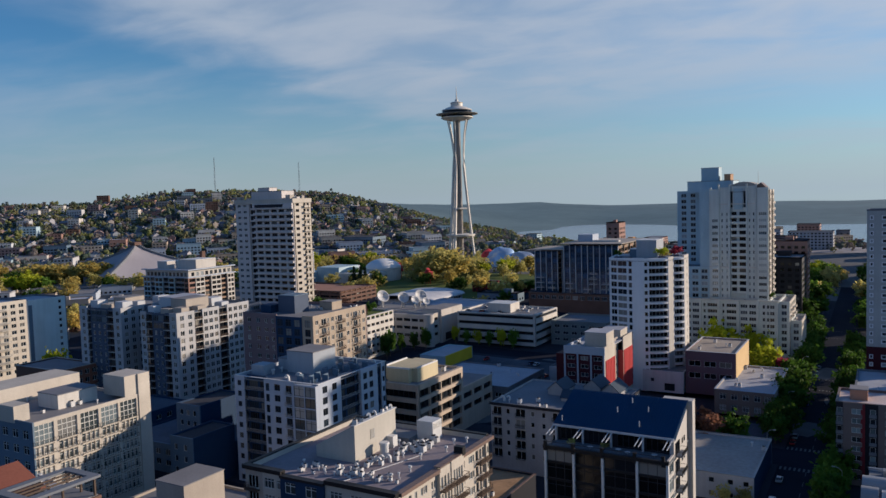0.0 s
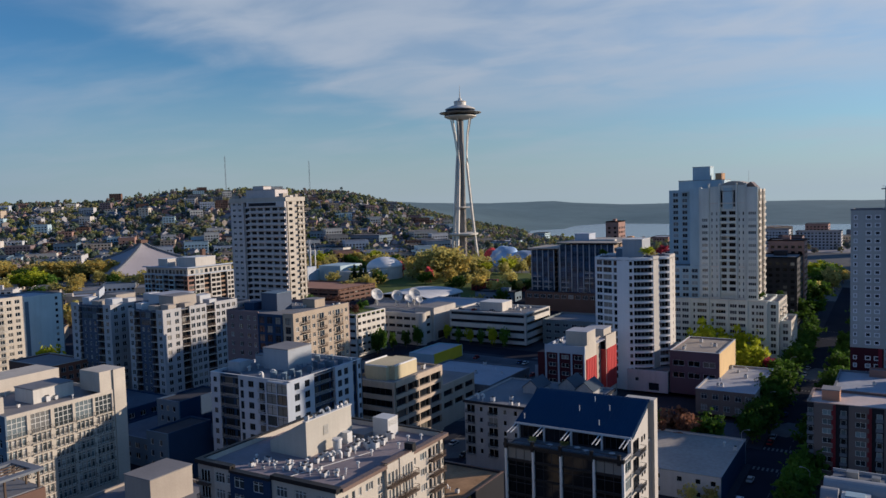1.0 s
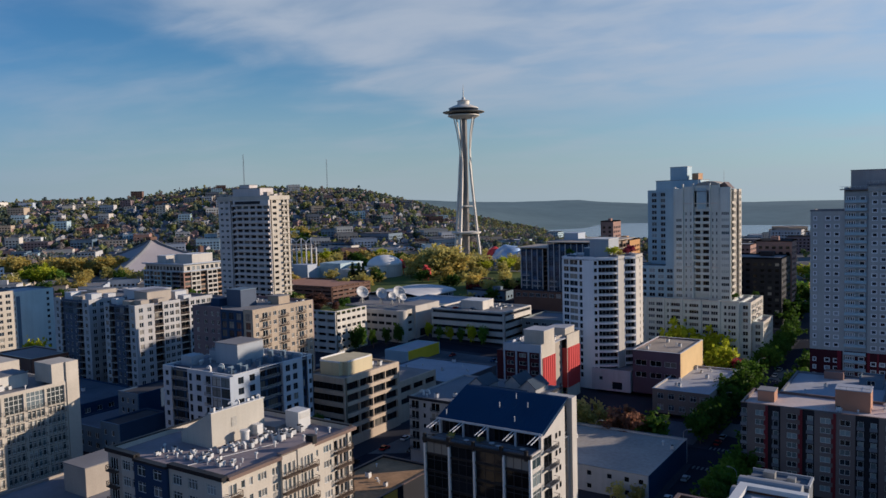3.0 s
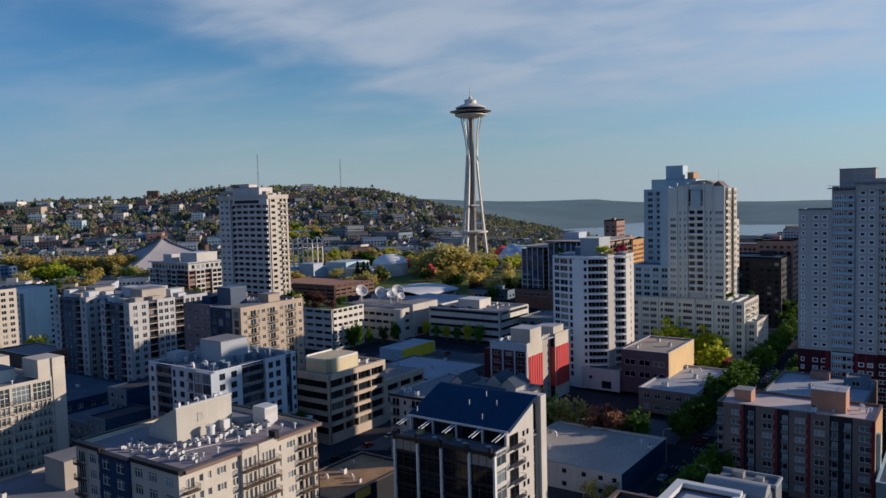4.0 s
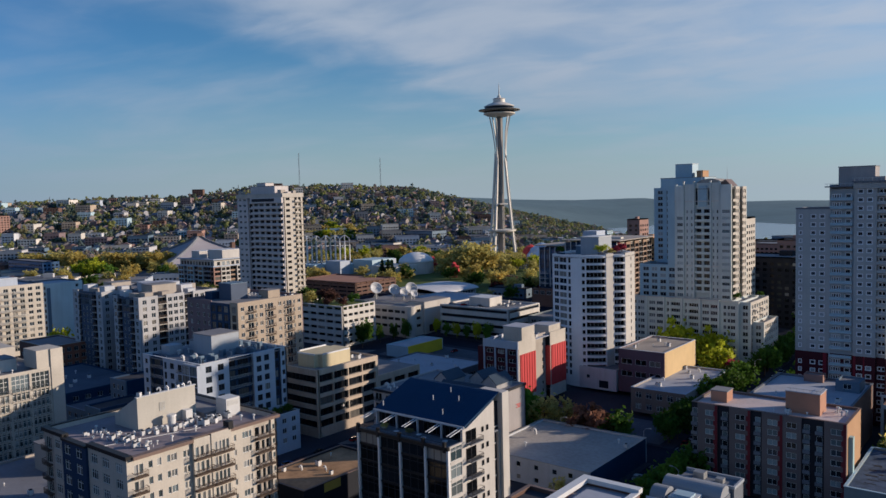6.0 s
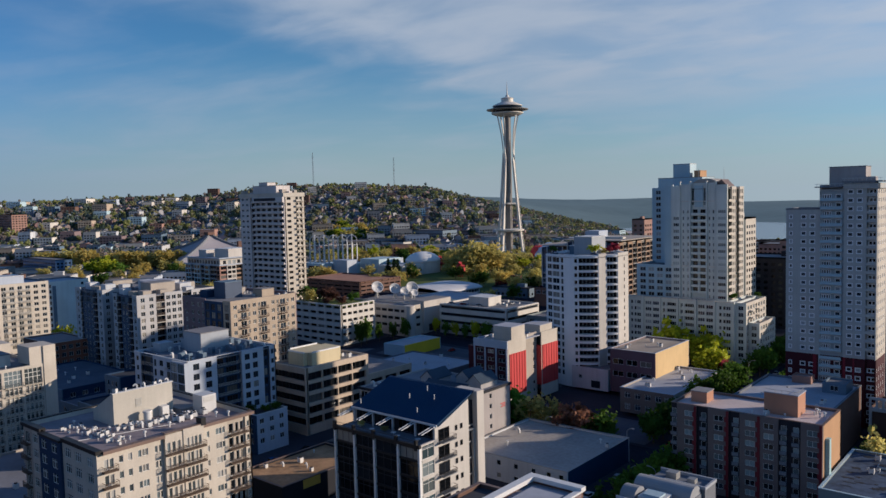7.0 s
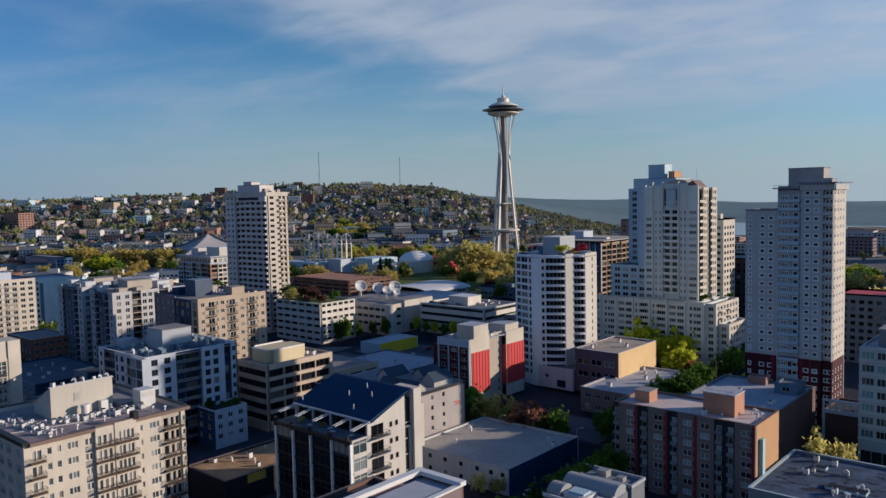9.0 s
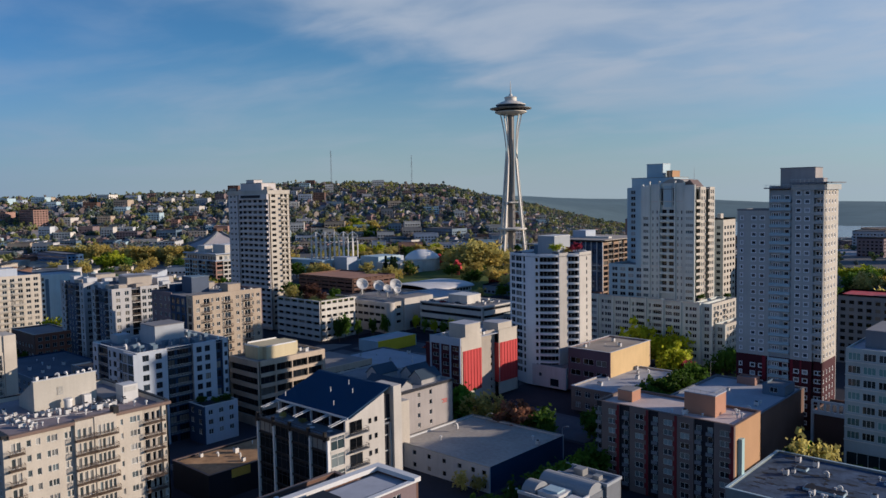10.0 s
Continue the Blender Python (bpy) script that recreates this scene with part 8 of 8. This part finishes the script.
for x, y, z, leaf in ((-138, 186, 10.4, "green"), (-135, 190, 10.4, "green"), (-133.5, 193, 10.4, "green"), (-100.5, 317.5, 56.0, "green"), (-82, 320.6, 56.0, "lime"), (-78.6, 327, 56.0, "pink"), (-78, 330.5, 56.0, "pink"), (-83.5, 332, 54.6, "olive"), (-48, 386, 31, "green"), (-41, 400, 31, "green"), (-66, 168.5, 22.7, "olive"), (-58, 168.8, 22.7, "olive")):
    tree(x, y, tr.uniform(2.2, 3.6) if z > 30 or z < 20 else 1.5, leaf, 1.5, "on a roof terrace", z)
# the avenue's far end, thick with trees
for i in range(34):
    x, y = tr.choice((-36, -10, -44, -2)) + tr.uniform(-3, 3), tr.uniform(448, 680)
    tree(x, y, tr.uniform(10, 15), tr.choice(("green", "green", "spring", "olive")), 1.2, "at the avenue's far end")
# dark cypresses by the halls
for x, y in ((-377, 500), (-372, 502), (-366, 500)):
    tree(x, y, 17, "dark", 1.1, "beside a concrete hall")
# long low hall with a shallow curved white roof beside the park
hl = thing("low_hall", -290, 462, 9, "long low hall with a shallow curved white roof", "hall")
part("wall", boxes((-312, -268, 440, 484, 7, 13.8)), OFFWHITE, hl)
part("window_strip", boxes((-267.98, -267.9, 442, 482, 11.2, 13.0)), CHARCOAL, hl, "dark strip of windows under the eave")
for y in spread(442, 482, 12):
    part("post", boxes((-267.9, -267.6, y - 0.3, y + 0.3, 9, 13.8)), WHITEM, hl)
bm = bmesh.new()
arc = [(-290 + 23.5 * math.cos(math.pi * i / 14), 13.8 + 3.2 * math.sin(math.pi * i / 14)) for i in range(15)]
for z in (0.0, 0.35):
    ends = [[bm.verts.new((x, y, h + z)) for x, h in arc] for y in (438.5, 485.5)]
    for i in range(14):
        bm.faces.new((ends[0][i], ends[0][i + 1], ends[1][i + 1], ends[1][i]))
    bm.faces.new(ends[0])
    bm.faces.new(ends[1][::-1])
part("roof", bm, surface("white_sheet_roof", (0.55, 0.55, 0.56), rough=0.6, var=0.15), hl)
# the park
n = 0
while n < 150:
    x, y = tr.uniform(-560, -225), tr.uniform(455, 720)
    if math.hypot(x + 368, y - 666) < 26 or math.hypot(x + 384, y - 552) < 25 or (-540 < x < -400 and 480 < y < 560) or math.hypot(x + 335, y - 690) < 36 or not (-60 < math.degrees(math.atan2(x, y)) < -22) or (-320 < x < -258 and y < 496):
        continue
    tree(x, y, tr.uniform(8, 12.5), tr.choice(("olive", "olive", "gold", "gold", "green", "olive")), 1.15, "in the park")
    n += 1
for x, y, h in ((-340, 560, 22), (-330, 566, 24), (-346, 572, 23), (-336, 578, 25), (-326, 580, 22), (-350, 586, 22), (-341, 592, 24), (-354, 566, 20), (-322, 570, 19)):
    tree(x, y, h, tr.choice(("olive", "gold")), 1.25, "in the park")
for x, y, h, leaf in [(tr.uniform(-800, -640), 0, tr.uniform(9, 19), tr.choice(("olive", "gold", "gold"))) for i in range(44)] + [(-640, 384, 16, "lime"), (-628, 380, 15, "lime"), (-648, 378, 14, "lime"), (-618, 386, 13, "spring")]:
    tree(x, y or 436 + (x + 720) * 0.45 + tr.uniform(-20, 20), h, leaf, 1.45, "in a band west of the park")
for x0, x1, y0, y1, k in ((-760, -660, 720, 800, 26), (-560, -440, 580, 700, 22), (-340, -285, 600, 700, 26)):
    for i in range(k):
        x, y = tr.uniform(x0, x1), tr.uniform(y0, y1)
        if math.hypot(x + 368, y - 666) > 28 and math.hypot(x + 318, y - 672) > 34:
            tree(x, y, tr.uniform(9, 14), tr.choice(("olive", "gold", "olive", "green", "lime")), 1.35, "round the park")
n = 0
while n < 70:                                            # west of the park
    a, r = radians(tr.uniform(-72, -44)), tr.uniform(450, 800)
    x, y = r * math.sin(a), r * math.cos(a)
    if math.hypot(x + 660, y - 510) < 95:
        continue
    tree(x, y, tr.uniform(9, 15), tr.choice(("olive", "olive", "green", "gold")), 1.3, "among town blocks")
    n += 1


def joined_trees(name, label, rows):
    """Far trees as one mesh: each with its trunk, limbs and leaves."""
    V, Fc, mi, mats, n = [], [], [], [BARK], 0
    for tm, cm, at in rows:
        for me in (tm, cm):
            if me.materials[0] not in mats:
                mats.append(me.materials[0])
            co = np.empty(len(me.vertices) * 3)
            me.vertices.foreach_get("co", co)
            V.append(co.reshape(-1, 3) @ at[:3, :3].T + at[:3, 3])
            Fc.extend([n + i for i in f.vertices] for f in me.polygons)
            mi.extend([mats.index(me.materials[0])] * len(me.polygons))
            n += len(me.vertices)
    me = bpy.data.meshes.new(name)
    me.from_pydata(np.concatenate(V).tolist(), [], Fc)
    for m in mats:
        me.materials.append(m)
    me.polygons.foreach_set("material_index", mi)
    return tagged(new(name, me), label, "trees", kind="stuff")


joined_trees("far_trees", "olive and golden spring trees in the park and beyond", FAR_TREES)


# the woods on the hill and round the lake: one uncounted mass of small crowns
def woods(name, label, spots, leaf_mats, seed):
    g = np.random.default_rng(seed)
    per = 16
    V, Fc, mi = [], [], []
    for x, y, z, h in spots:
        r = h * g.uniform(0.26, 0.42)
        cen = g.normal(size=(per, 3)) * np.array((r * 0.55, r * 0.55, h * 0.2)) + np.array((x, y, z + h * 0.45))
        m = g.integers(0, len(leaf_mats))
        for c in cen:
            a = g.normal(size=3)
            a /= np.linalg.norm(a)
            b = np.cross(a, g.normal(size=3))
            b /= np.linalg.norm(b)
            s = r * g.uniform(0.4, 0.75)
            k = len(V)
            d = np.cross(a, b)
            V.extend(((c - a * s), (c + a * s), (c - b * s), (c + b * s), (c - d * s * 0.8), (c + d * s * 0.8)))
            for f in ((0, 2, 4), (2, 1, 4), (1, 3, 4), (3, 0, 4), (2, 0, 5), (1, 2, 5), (3, 1, 5), (0, 3, 5)):
                Fc.append((k + f[0], k + f[1], k + f[2]))
                mi.append(m)
    me = bpy.data.meshes.new(name)
    me.from_pydata([tuple(v) for v in V], [], Fc)
    for m in leaf_mats:
        me.materials.append(m)
    me.polygons.foreach_set("material_index", mi)
    return tagged(new(name, me), label, "woods", kind="stuff")


# paler and greyer than leaves are: the colours carry the distance haze
FAR = [foliage("hazed_green_wood", (0.22, 0.27, 0.20), 0, 0.7), foliage("hazed_olive_wood", (0.36, 0.35, 0.20), 0, 0.7), foliage("hazed_dark_wood", (0.19, 0.24, 0.24), 0, 0.7), foliage("hazed_twig_wood", (0.34, 0.31, 0.29), 0, 0.7), foliage("hazed_lime_wood", (0.37, 0.39, 0.17), 0, 0.7)]
spots = []
while len(spots) < 9000:
    a, r = radians(tr.uniform(-82, -14)), math.sqrt(tr.uniform(880 ** 2, 2100 ** 2))
    if r > 1650 and a < radians(-45):
        continue
    x, y = r * math.sin(a), r * math.cos(a)
    z = ground_z(x, y)
    if z > -19:
        spots.append((x, y, z, tr.choice((6, 7, 8, 9, 11, 13)) * (1.15 if 1440 < r < 1560 else 1)))
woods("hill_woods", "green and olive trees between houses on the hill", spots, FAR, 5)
spots = []
while len(spots) < 900:
    a, r = radians(tr.uniform(-30, 16)), tr.uniform(700, 1650)
    x, y = r * math.sin(a), r * math.cos(a)
    if -70 < x < 5 and r < 900:
        continue
    spots.append((x, y, ground_z(x, y), tr.uniform(6, 12)))
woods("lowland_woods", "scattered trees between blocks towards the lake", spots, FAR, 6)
# ---------- roof plant ----------
rg = random.Random(11)


def shared(name, bm, *mats):
    me = bpy.data.meshes.new(name)
    bm.to_mesh(me)
    bm.free()
    for m in mats:
        me.materials.append(m)
    return me


b = bmesh.new()
cyl(b, 0, 0, -0.05, 0.9, 0.16, 0.16, 8)
VP = shared("pipe", b, WHITEM)
b = bmesh.new()
cyl(b, 0, 0, 0.82, 1.12, 0.36, 0.30, 10)
VC = shared("cap", b, WHITEM)
b = boxes((-0.5, 0.5, -0.45, 0.45, 0.15, 1.05), (-0.45, -0.3, -0.4, 0.4, -0.05, 0.15), (0.3, 0.45, -0.4, 0.4, -0.05, 0.15))
UB = shared("cabinet", b, WHITEM)
b = bmesh.new()
cyl(b, 0, 0, 1.05, 1.2, 0.38, 0.36, 12)
UF = shared("fan_shroud", b, CHARCOAL)
b = swept([(0, 0, -0.05), (0, 0, 0.5)] + [(0.45 * math.cos(math.pi * i / 8) - 0.45, 0, 0.6 + 0.5 * math.sin(math.pi * i / 8)) for i in range(9)], 0.42)
GN = shared("hood", b, WHITEM)


def compose(name, label, cat, group, x, y, z, turn, s, pieces):
    o = new(name)
    o.matrix_basis = pose(x, y, z, 0, 0, turn) @ Matrix.Diagonal((s, s, s, 1))
    tagged(o, label, cat, group)
    for nm, me in pieces:
        c = new(nm, me)
        c.parent = o


def vent(x, y, z, s=1.0):
    compose("roof_vent", "small white capped vent pipe on a flat roof", "roof vent", "roof vents", x, y, z, 0, s, (("pipe", VP), ("cap", VC)))


def condenser(x, y, z, s=1.0, turn=0):
    compose("air_conditioner", "grey rooftop air conditioner with a fan", "air conditioner", "roof units", x, y, z, turn, s, (("cabinet", UB), ("fan_shroud", UF)))


def gooseneck(x, y, z, s=1.0, turn=0):
    compose("exhaust_hood", "white curved exhaust hood on a roof", "exhaust hood", "roof hoods", x, y, z, turn, s, (("hood", GN),))


# the cream block's crowded roof
for i in range(46):
    u = rg.random()
    x, y = -100 + 22 * u + rg.uniform(-1.0, 1.0), 109.5 + 2.2 * u + rg.uniform(-2.2, 2.6)
    (vent if rg.random() < 0.55 else condenser)(x, y, 31.05, rg.uniform(0.45, 0.95))
for i in range(26):
    x, y = rg.uniform(-90, -84.5), rg.uniform(114, 133)
    rg.choice((vent, condenser, gooseneck))(x, y, 31.05, rg.uniform(0.7, 1.2))
for i in range(12):
    condenser(-84 + rg.uniform(-1.5, 1.5), 130 + rg.uniform(-4, 5), 31.05, rg.uniform(0.8, 1.3), rg.uniform(0, 90))
for x, y in ((-80, 112), (-79, 117), (-81, 124), (-78.5, 130), (-79.5, 135), (-77.5, 137)):
    vent(x, y, 31.05, 1.1)
for x, y in ((-92, 117.4), (-91.9, 119.6), (-92, 122.6), (-91.9, 124.4), (-92, 127.0), (-91.9, 128.6), (-92, 130.4)):
    (gooseneck if rg.random() < 0.5 else condenser)(x, y, 38.6, rg.uniform(0.6, 0.9), rg.uniform(0, 180))
o = thing("air_handling_unit", -86, 136.5, 31.1, "white boxy air handling unit on a flat roof", "air handler")
part("cabinet", boxes((-88.4, -84.4, 134.6, 138.4, 31.2, 35.2)), WHITEM, o)
part("louvre", boxes(*[(-84.42, -84.3, 135, 138, 33.6 + 0.25 * i, 33.72 + 0.25 * i) for i in range(5)]), STEEL, o)
part("skid", boxes((-88.6, -84.2, 134.4, 138.6, 31.0, 31.2)), STEEL, o)
o = thing("exhaust_duct", -89.5, 123, 31, "large round white exhaust fan and duct", "duct")
bm = bmesh.new()
cyl(bm, -89.3, 123.4, 31.0, 33.2, 0.9, 0.9, 16)
cyl(bm, -89.3, 123.4, 33.2, 33.6, 1.1, 1.0, 16)
part("fan_housing", bm, WHITEM, o)
part("duct", boxes((-91.6, -89.9, 127.5, 129.2, 31.0, 33.4)), WHITEM, o)
bm = bmesh.new()
beam(bm, (-88, 106, 31.12), (-82, 126, 31.12), 0.12)
tagged(part("conduit", bm, WHITEM), "thin white conduit across a flat roof", "conduit")
# other roofs
ROOFTOP = (((-171, -143, 167, 177), 30.25, 12), ((-171, -143, 189.5, 198), 30.25, 12), ((-149, -135, 229.5, 235.5), 21.45, 7), ((-106, -71, 209, 217), 18.95, 12), ((-104, -92, 283, 292), 25.25, 9), ((-105, -99.5, 269, 281), 25.25, 10), ((-216, -190, 112, 138), 28.75, 12), ((-8, 24, 239.5, 242.5), 21.45, 9),
           ((20, 25.5, 243, 253), 21.45, 7), ((-68, -54, 316, 342), 17.9, 8), ((-55, -37, 295, 333), 8.5, 10), ((32, 82, 233, 262), 8.5, 44), ((-165, -125, 95, 118), 7.5, 16), ((-66, -30, 214, 242), 5.9, 6), ((-264, -244.5, 206, 242), 40.15, 12),
           ((-207, -177, 224, 236), 42.05, 10), ((-6, 18, 272, 296), 15.45, 8), ((-280, -236, 168, 195), 8.5, 10), ((-166, -130, 268, 298), 8.3, 9), ((2.2, 9.4, 104, 129), 34.05, 5), ((-205, -165, 369, 395), 19.8, 8), ((-102, -86, 160, 187), 5.47, 10), ((-313, -286, 312.5, 325), 84.4, 5), ((-139, -130, 46, 60), 36.75, 4))
for (x0, x1, y0, y1), z, n in ROOFTOP:
    for i in range(int(n * 0.75)):
        rg.choice((vent, vent, condenser, condenser, gooseneck))(rg.uniform(x0, x1), rg.uniform(y0, y1), z + 0.02, rg.uniform(0.7, 1.4))
# felt patches, puddles and skylights of the low blue roof
bm = bmesh.new()
for i in range(70):
    x, y, w, d = rg.uniform(30, 82), rg.uniform(232, 262), rg.uniform(0.5, 2.6), rg.uniform(0.4, 1.4)
    cyl(bm, 0, 0, 8.3, 8.475 + 0.004 * (i % 5), 1, 1, 9)
    bm.verts.ensure_lookup_table()
    for v in bm.verts[-18:]:
        k = 0.7 + 0.3 * math.sin(5 * math.atan2(v.co.y, v.co.x) + i)
        v.co.x, v.co.y = x + v.co.x * w * k, y + v.co.y * d * k
tagged(part("roof_patch", bm, surface("dark_felt_patch", (0.022, 0.026, 0.036), var=0.3), bpy.data.objects["blue_roof_building"]), kind="stuff")
for x, y, w, d in ((46, 243, 9, 3.2), (37, 255, 3, 2.4), (64, 238, 5, 3), (70, 254, 7, 2.6), (57, 258, 3, 3)):
    o = thing("skylight", x, y, 8.5, "dark flat skylight box on a low blue roof", "skylight")
    part("kerb", boxes((x - w / 2, x + w / 2, y - d / 2, y + d / 2, 8.47, 9.0)), PALEBLUE, o)
    part("glazing", boxes((x - w / 2 + 0.2, x + w / 2 - 0.2, y - d / 2 + 0.2, y + d / 2 - 0.2, 9.0, 9.1)), CHARCOAL, o)
# terrace furniture of the glass office
for x, y in ((-66, 168.2), (-61, 167.4), (-54.5, 168.4), (-52, 167.2), (-46, 168)):
    o = thing("patio_table", x, y, 22.6, "white round patio table on a roof terrace", "table")
    bm = bmesh.new()
    cyl(bm, x, y, 23.3, 23.36, 0.7, 0.7, 14)
    part("tabletop", bm, WHITEM, o)
    bm = bmesh.new()
    cyl(bm, x, y, 22.6, 23.3, 0.06, 0.05, 6)
    part("pedestal", bm, STEEL, o)
for x, z in ((-57.5, 29.9), (-50.3, 30.4), (-50.9, 28.3), (-69.8, 27.9), (-55, 31.4)):
    bm = bmesh.new()
    y = 170.6 + (z - 0.6 - 26.7) / 5.3 * 14.8
    cyl(bm, x, y, z - 0.9, z + 0.7, 0.13, 0.13, 8)
    tagged(part("flue_pipe", bm, WHITEM), "short white flue pipe on the blue roof", "pipe", "roof flues")


# ---------- parking bay lines, street lamps and cars ----------
bm = bmesh.new()
for x0, x1, y0 in ((-204, -130, 315.5), (-204, -130, 333.5), (-86, -36, 279.5), (-204, -140, 270), (-204, -140, 300)):
    for i in range(int((x1 - x0) / 2.8)):
        x = x0 + 2.8 * i
        if -198 < x < -182 and y0 > 309:
            continue
        z = ground_z(x, y0) + 0.27
        bm.faces.new([bm.verts.new(c) for c in ((x, y0, z), (x + 0.12, y0, z), (x + 0.12, y0 + 5, ground_z(x, y0 + 5) + 0.27), (x, y0 + 5, ground_z(x, y0 + 5) + 0.27))])
tagged(part("parking_marking", bm, PAINT), "white bay lines dimmed to the shaded asphalt", "road marking", kind="structure")


def street_lamp(x, y, side):
    z = ground_z(x, y) + 0.2
    o = thing("street_lamp", x, y, z, "grey steel street lamp with a curved arm", "street lamp", "street lamps")
    bm = bmesh.new()
    cyl(bm, x, y, z, z + 9.0, 0.13, 0.08, 8)
    part("pole", bm, STEEL, o)
    p = [(x, y, z + 8.9), (x + side * 0.7, y, z + 9.7), (x + side * 1.8, y, z + 10.0)]
    bm = swept(p, 0.13)
    part("arm", bm, STEEL, o)
    part("lamp_head", boxes((min(x + side * 1.7, x + side * 2.5), max(x + side * 1.7, x + side * 2.5), y - 0.18, y + 0.18, z + 9.86, z + 10.06)), STEEL, o)


for x, y, s in ((-32.5, 249.5, 1), (-10.5, 262, -1), (-32, 300, 1), (-10, 318, -1), (-32, 360, 1), (-10, 345, -1), (-109, 266, -1), (-60, 246, 1), (-10.5, 222, -1), (-126, 262, 1)):
    street_lamp(x, y, s)

CARC = [surface("car_paint_%s" % k, c, rough=0.25, var=0.05, bump=0, spec=0.6) for k, c in (("white", (0.7, 0.7, 0.7)), ("silver", (0.42, 0.43, 0.45)), ("black", (0.02, 0.02, 0.022)), ("red", (0.35, 0.03, 0.03)), ("blue", (0.04, 0.08, 0.2)))]
TYRE = surface("tyre_rubber", (0.02, 0.02, 0.02), var=0.1)
LENS = surface("lamp_lens", (0.6, 0.6, 0.55), rough=0.2, bump=0)
cars = []
for paint, word in zip(CARC, ("white", "silver", "black", "red", "blue")):
    c = thing("car", 0, 0, -300, "%s car parked on dark asphalt" % word, "car", "parked cars")
    bm = boxes((-0.88, 0.88, -2.2, 2.2, 0.32, 0.86))
    bmesh.ops.bevel(bm, geom=list(bm.edges), offset=0.14, segments=2, affect="EDGES")
    p = part("body", bm, paint, c)
    bm = bmesh.new()
    lo = [bm.verts.new(q) for q in ((-0.8, -1.75, 0.82), (0.8, -1.75, 0.82), (0.8, 1.05, 0.82), (-0.8, 1.05, 0.82))]
    hi = [bm.verts.new(q) for q in ((-0.62, -1.2, 1.42), (0.62, -1.2, 1.42), (0.62, 0.35, 1.42), (-0.62, 0.35, 1.42))]
    for i in range(4):
        bm.faces.new((lo[i], lo[(i + 1) % 4], hi[(i + 1) % 4], hi[i]))
    g = part("cabin_glass", bm, DGLASS, c)
    bm = boxes((-0.64, 0.64, -1.24, 0.38, 1.40, 1.47))
    t = part("cabin_roof", bm, paint, c)
    pieces = [p, g, t]
    for sx in (-1, 1):
        for sy in (-1.35, 1.35):
            bm = bmesh.new()
            cyl(bm, 0, 0, -0.11, 0.11, 0.33, 0.33, 14)
            bmesh.ops.transform(bm, matrix=pose(sx * 0.82, sy, 0.33, 0, 90, 0), verts=bm.verts)
            pieces.append(part("wheel", bm, TYRE, c))
        pieces.append(part("headlight", boxes((sx * 0.62 - 0.16, sx * 0.62 + 0.16, 2.14, 2.22, 0.6, 0.74)), LENS, c))
    for q in pieces:
        q.matrix_parent_inverse = Matrix()
    cars.append(c)


def park(x, y, turn, z=None):
    copy_thing(rg.choice(cars), pose(x, y, (ground_z(x, y) + 0.26) if z is None else z, 0, 0, turn))


for y in (180, 187, 199, 208, 216, 224, 233, 270, 277, 291, 299, 306, 320, 333, 370, 381, 402, 430):
    if rg.random() < 0.55:
        park(-27.2, y, 0, ground_z(-27.2, y) + 0.06)
    if rg.random() < 0.5:
        park(-14.8, y, 180, ground_z(-14.8, y) + 0.06)
for x in range(-204, -130, 3):
    for y in (318, 336):
        if rg.random() < 0.26 and not (-198 < x < -181):
            park(x, y, rg.choice((0, 180)))
for x in range(-86, -36, 3):
    if rg.random() < 0.4 and not -58 < x:
        park(x, 282, 0)
for y in (172, 182, 196, 212, 224, 238, 270, 284):
    park(-121.5, y, 0, ground_z(-121.5, y) + 0.06)
    if rg.random() < 0.6:
        park(-112.5, y + 3, 180, ground_z(-112.5, y) + 0.06)
for i in range(16):
    park(-203 + 2.8 * i, 380 + rg.choice((-8, 8)), 0, 19.75) if rg.random() < 0.4 else None
for c in cars:                                            # the patterns of the copies take a place in the street
    x, y = -118.8, 30.0 + 8 * cars.index(c)
    c.matrix_basis = pose(x, y, ground_z(x, y) + 0.06)
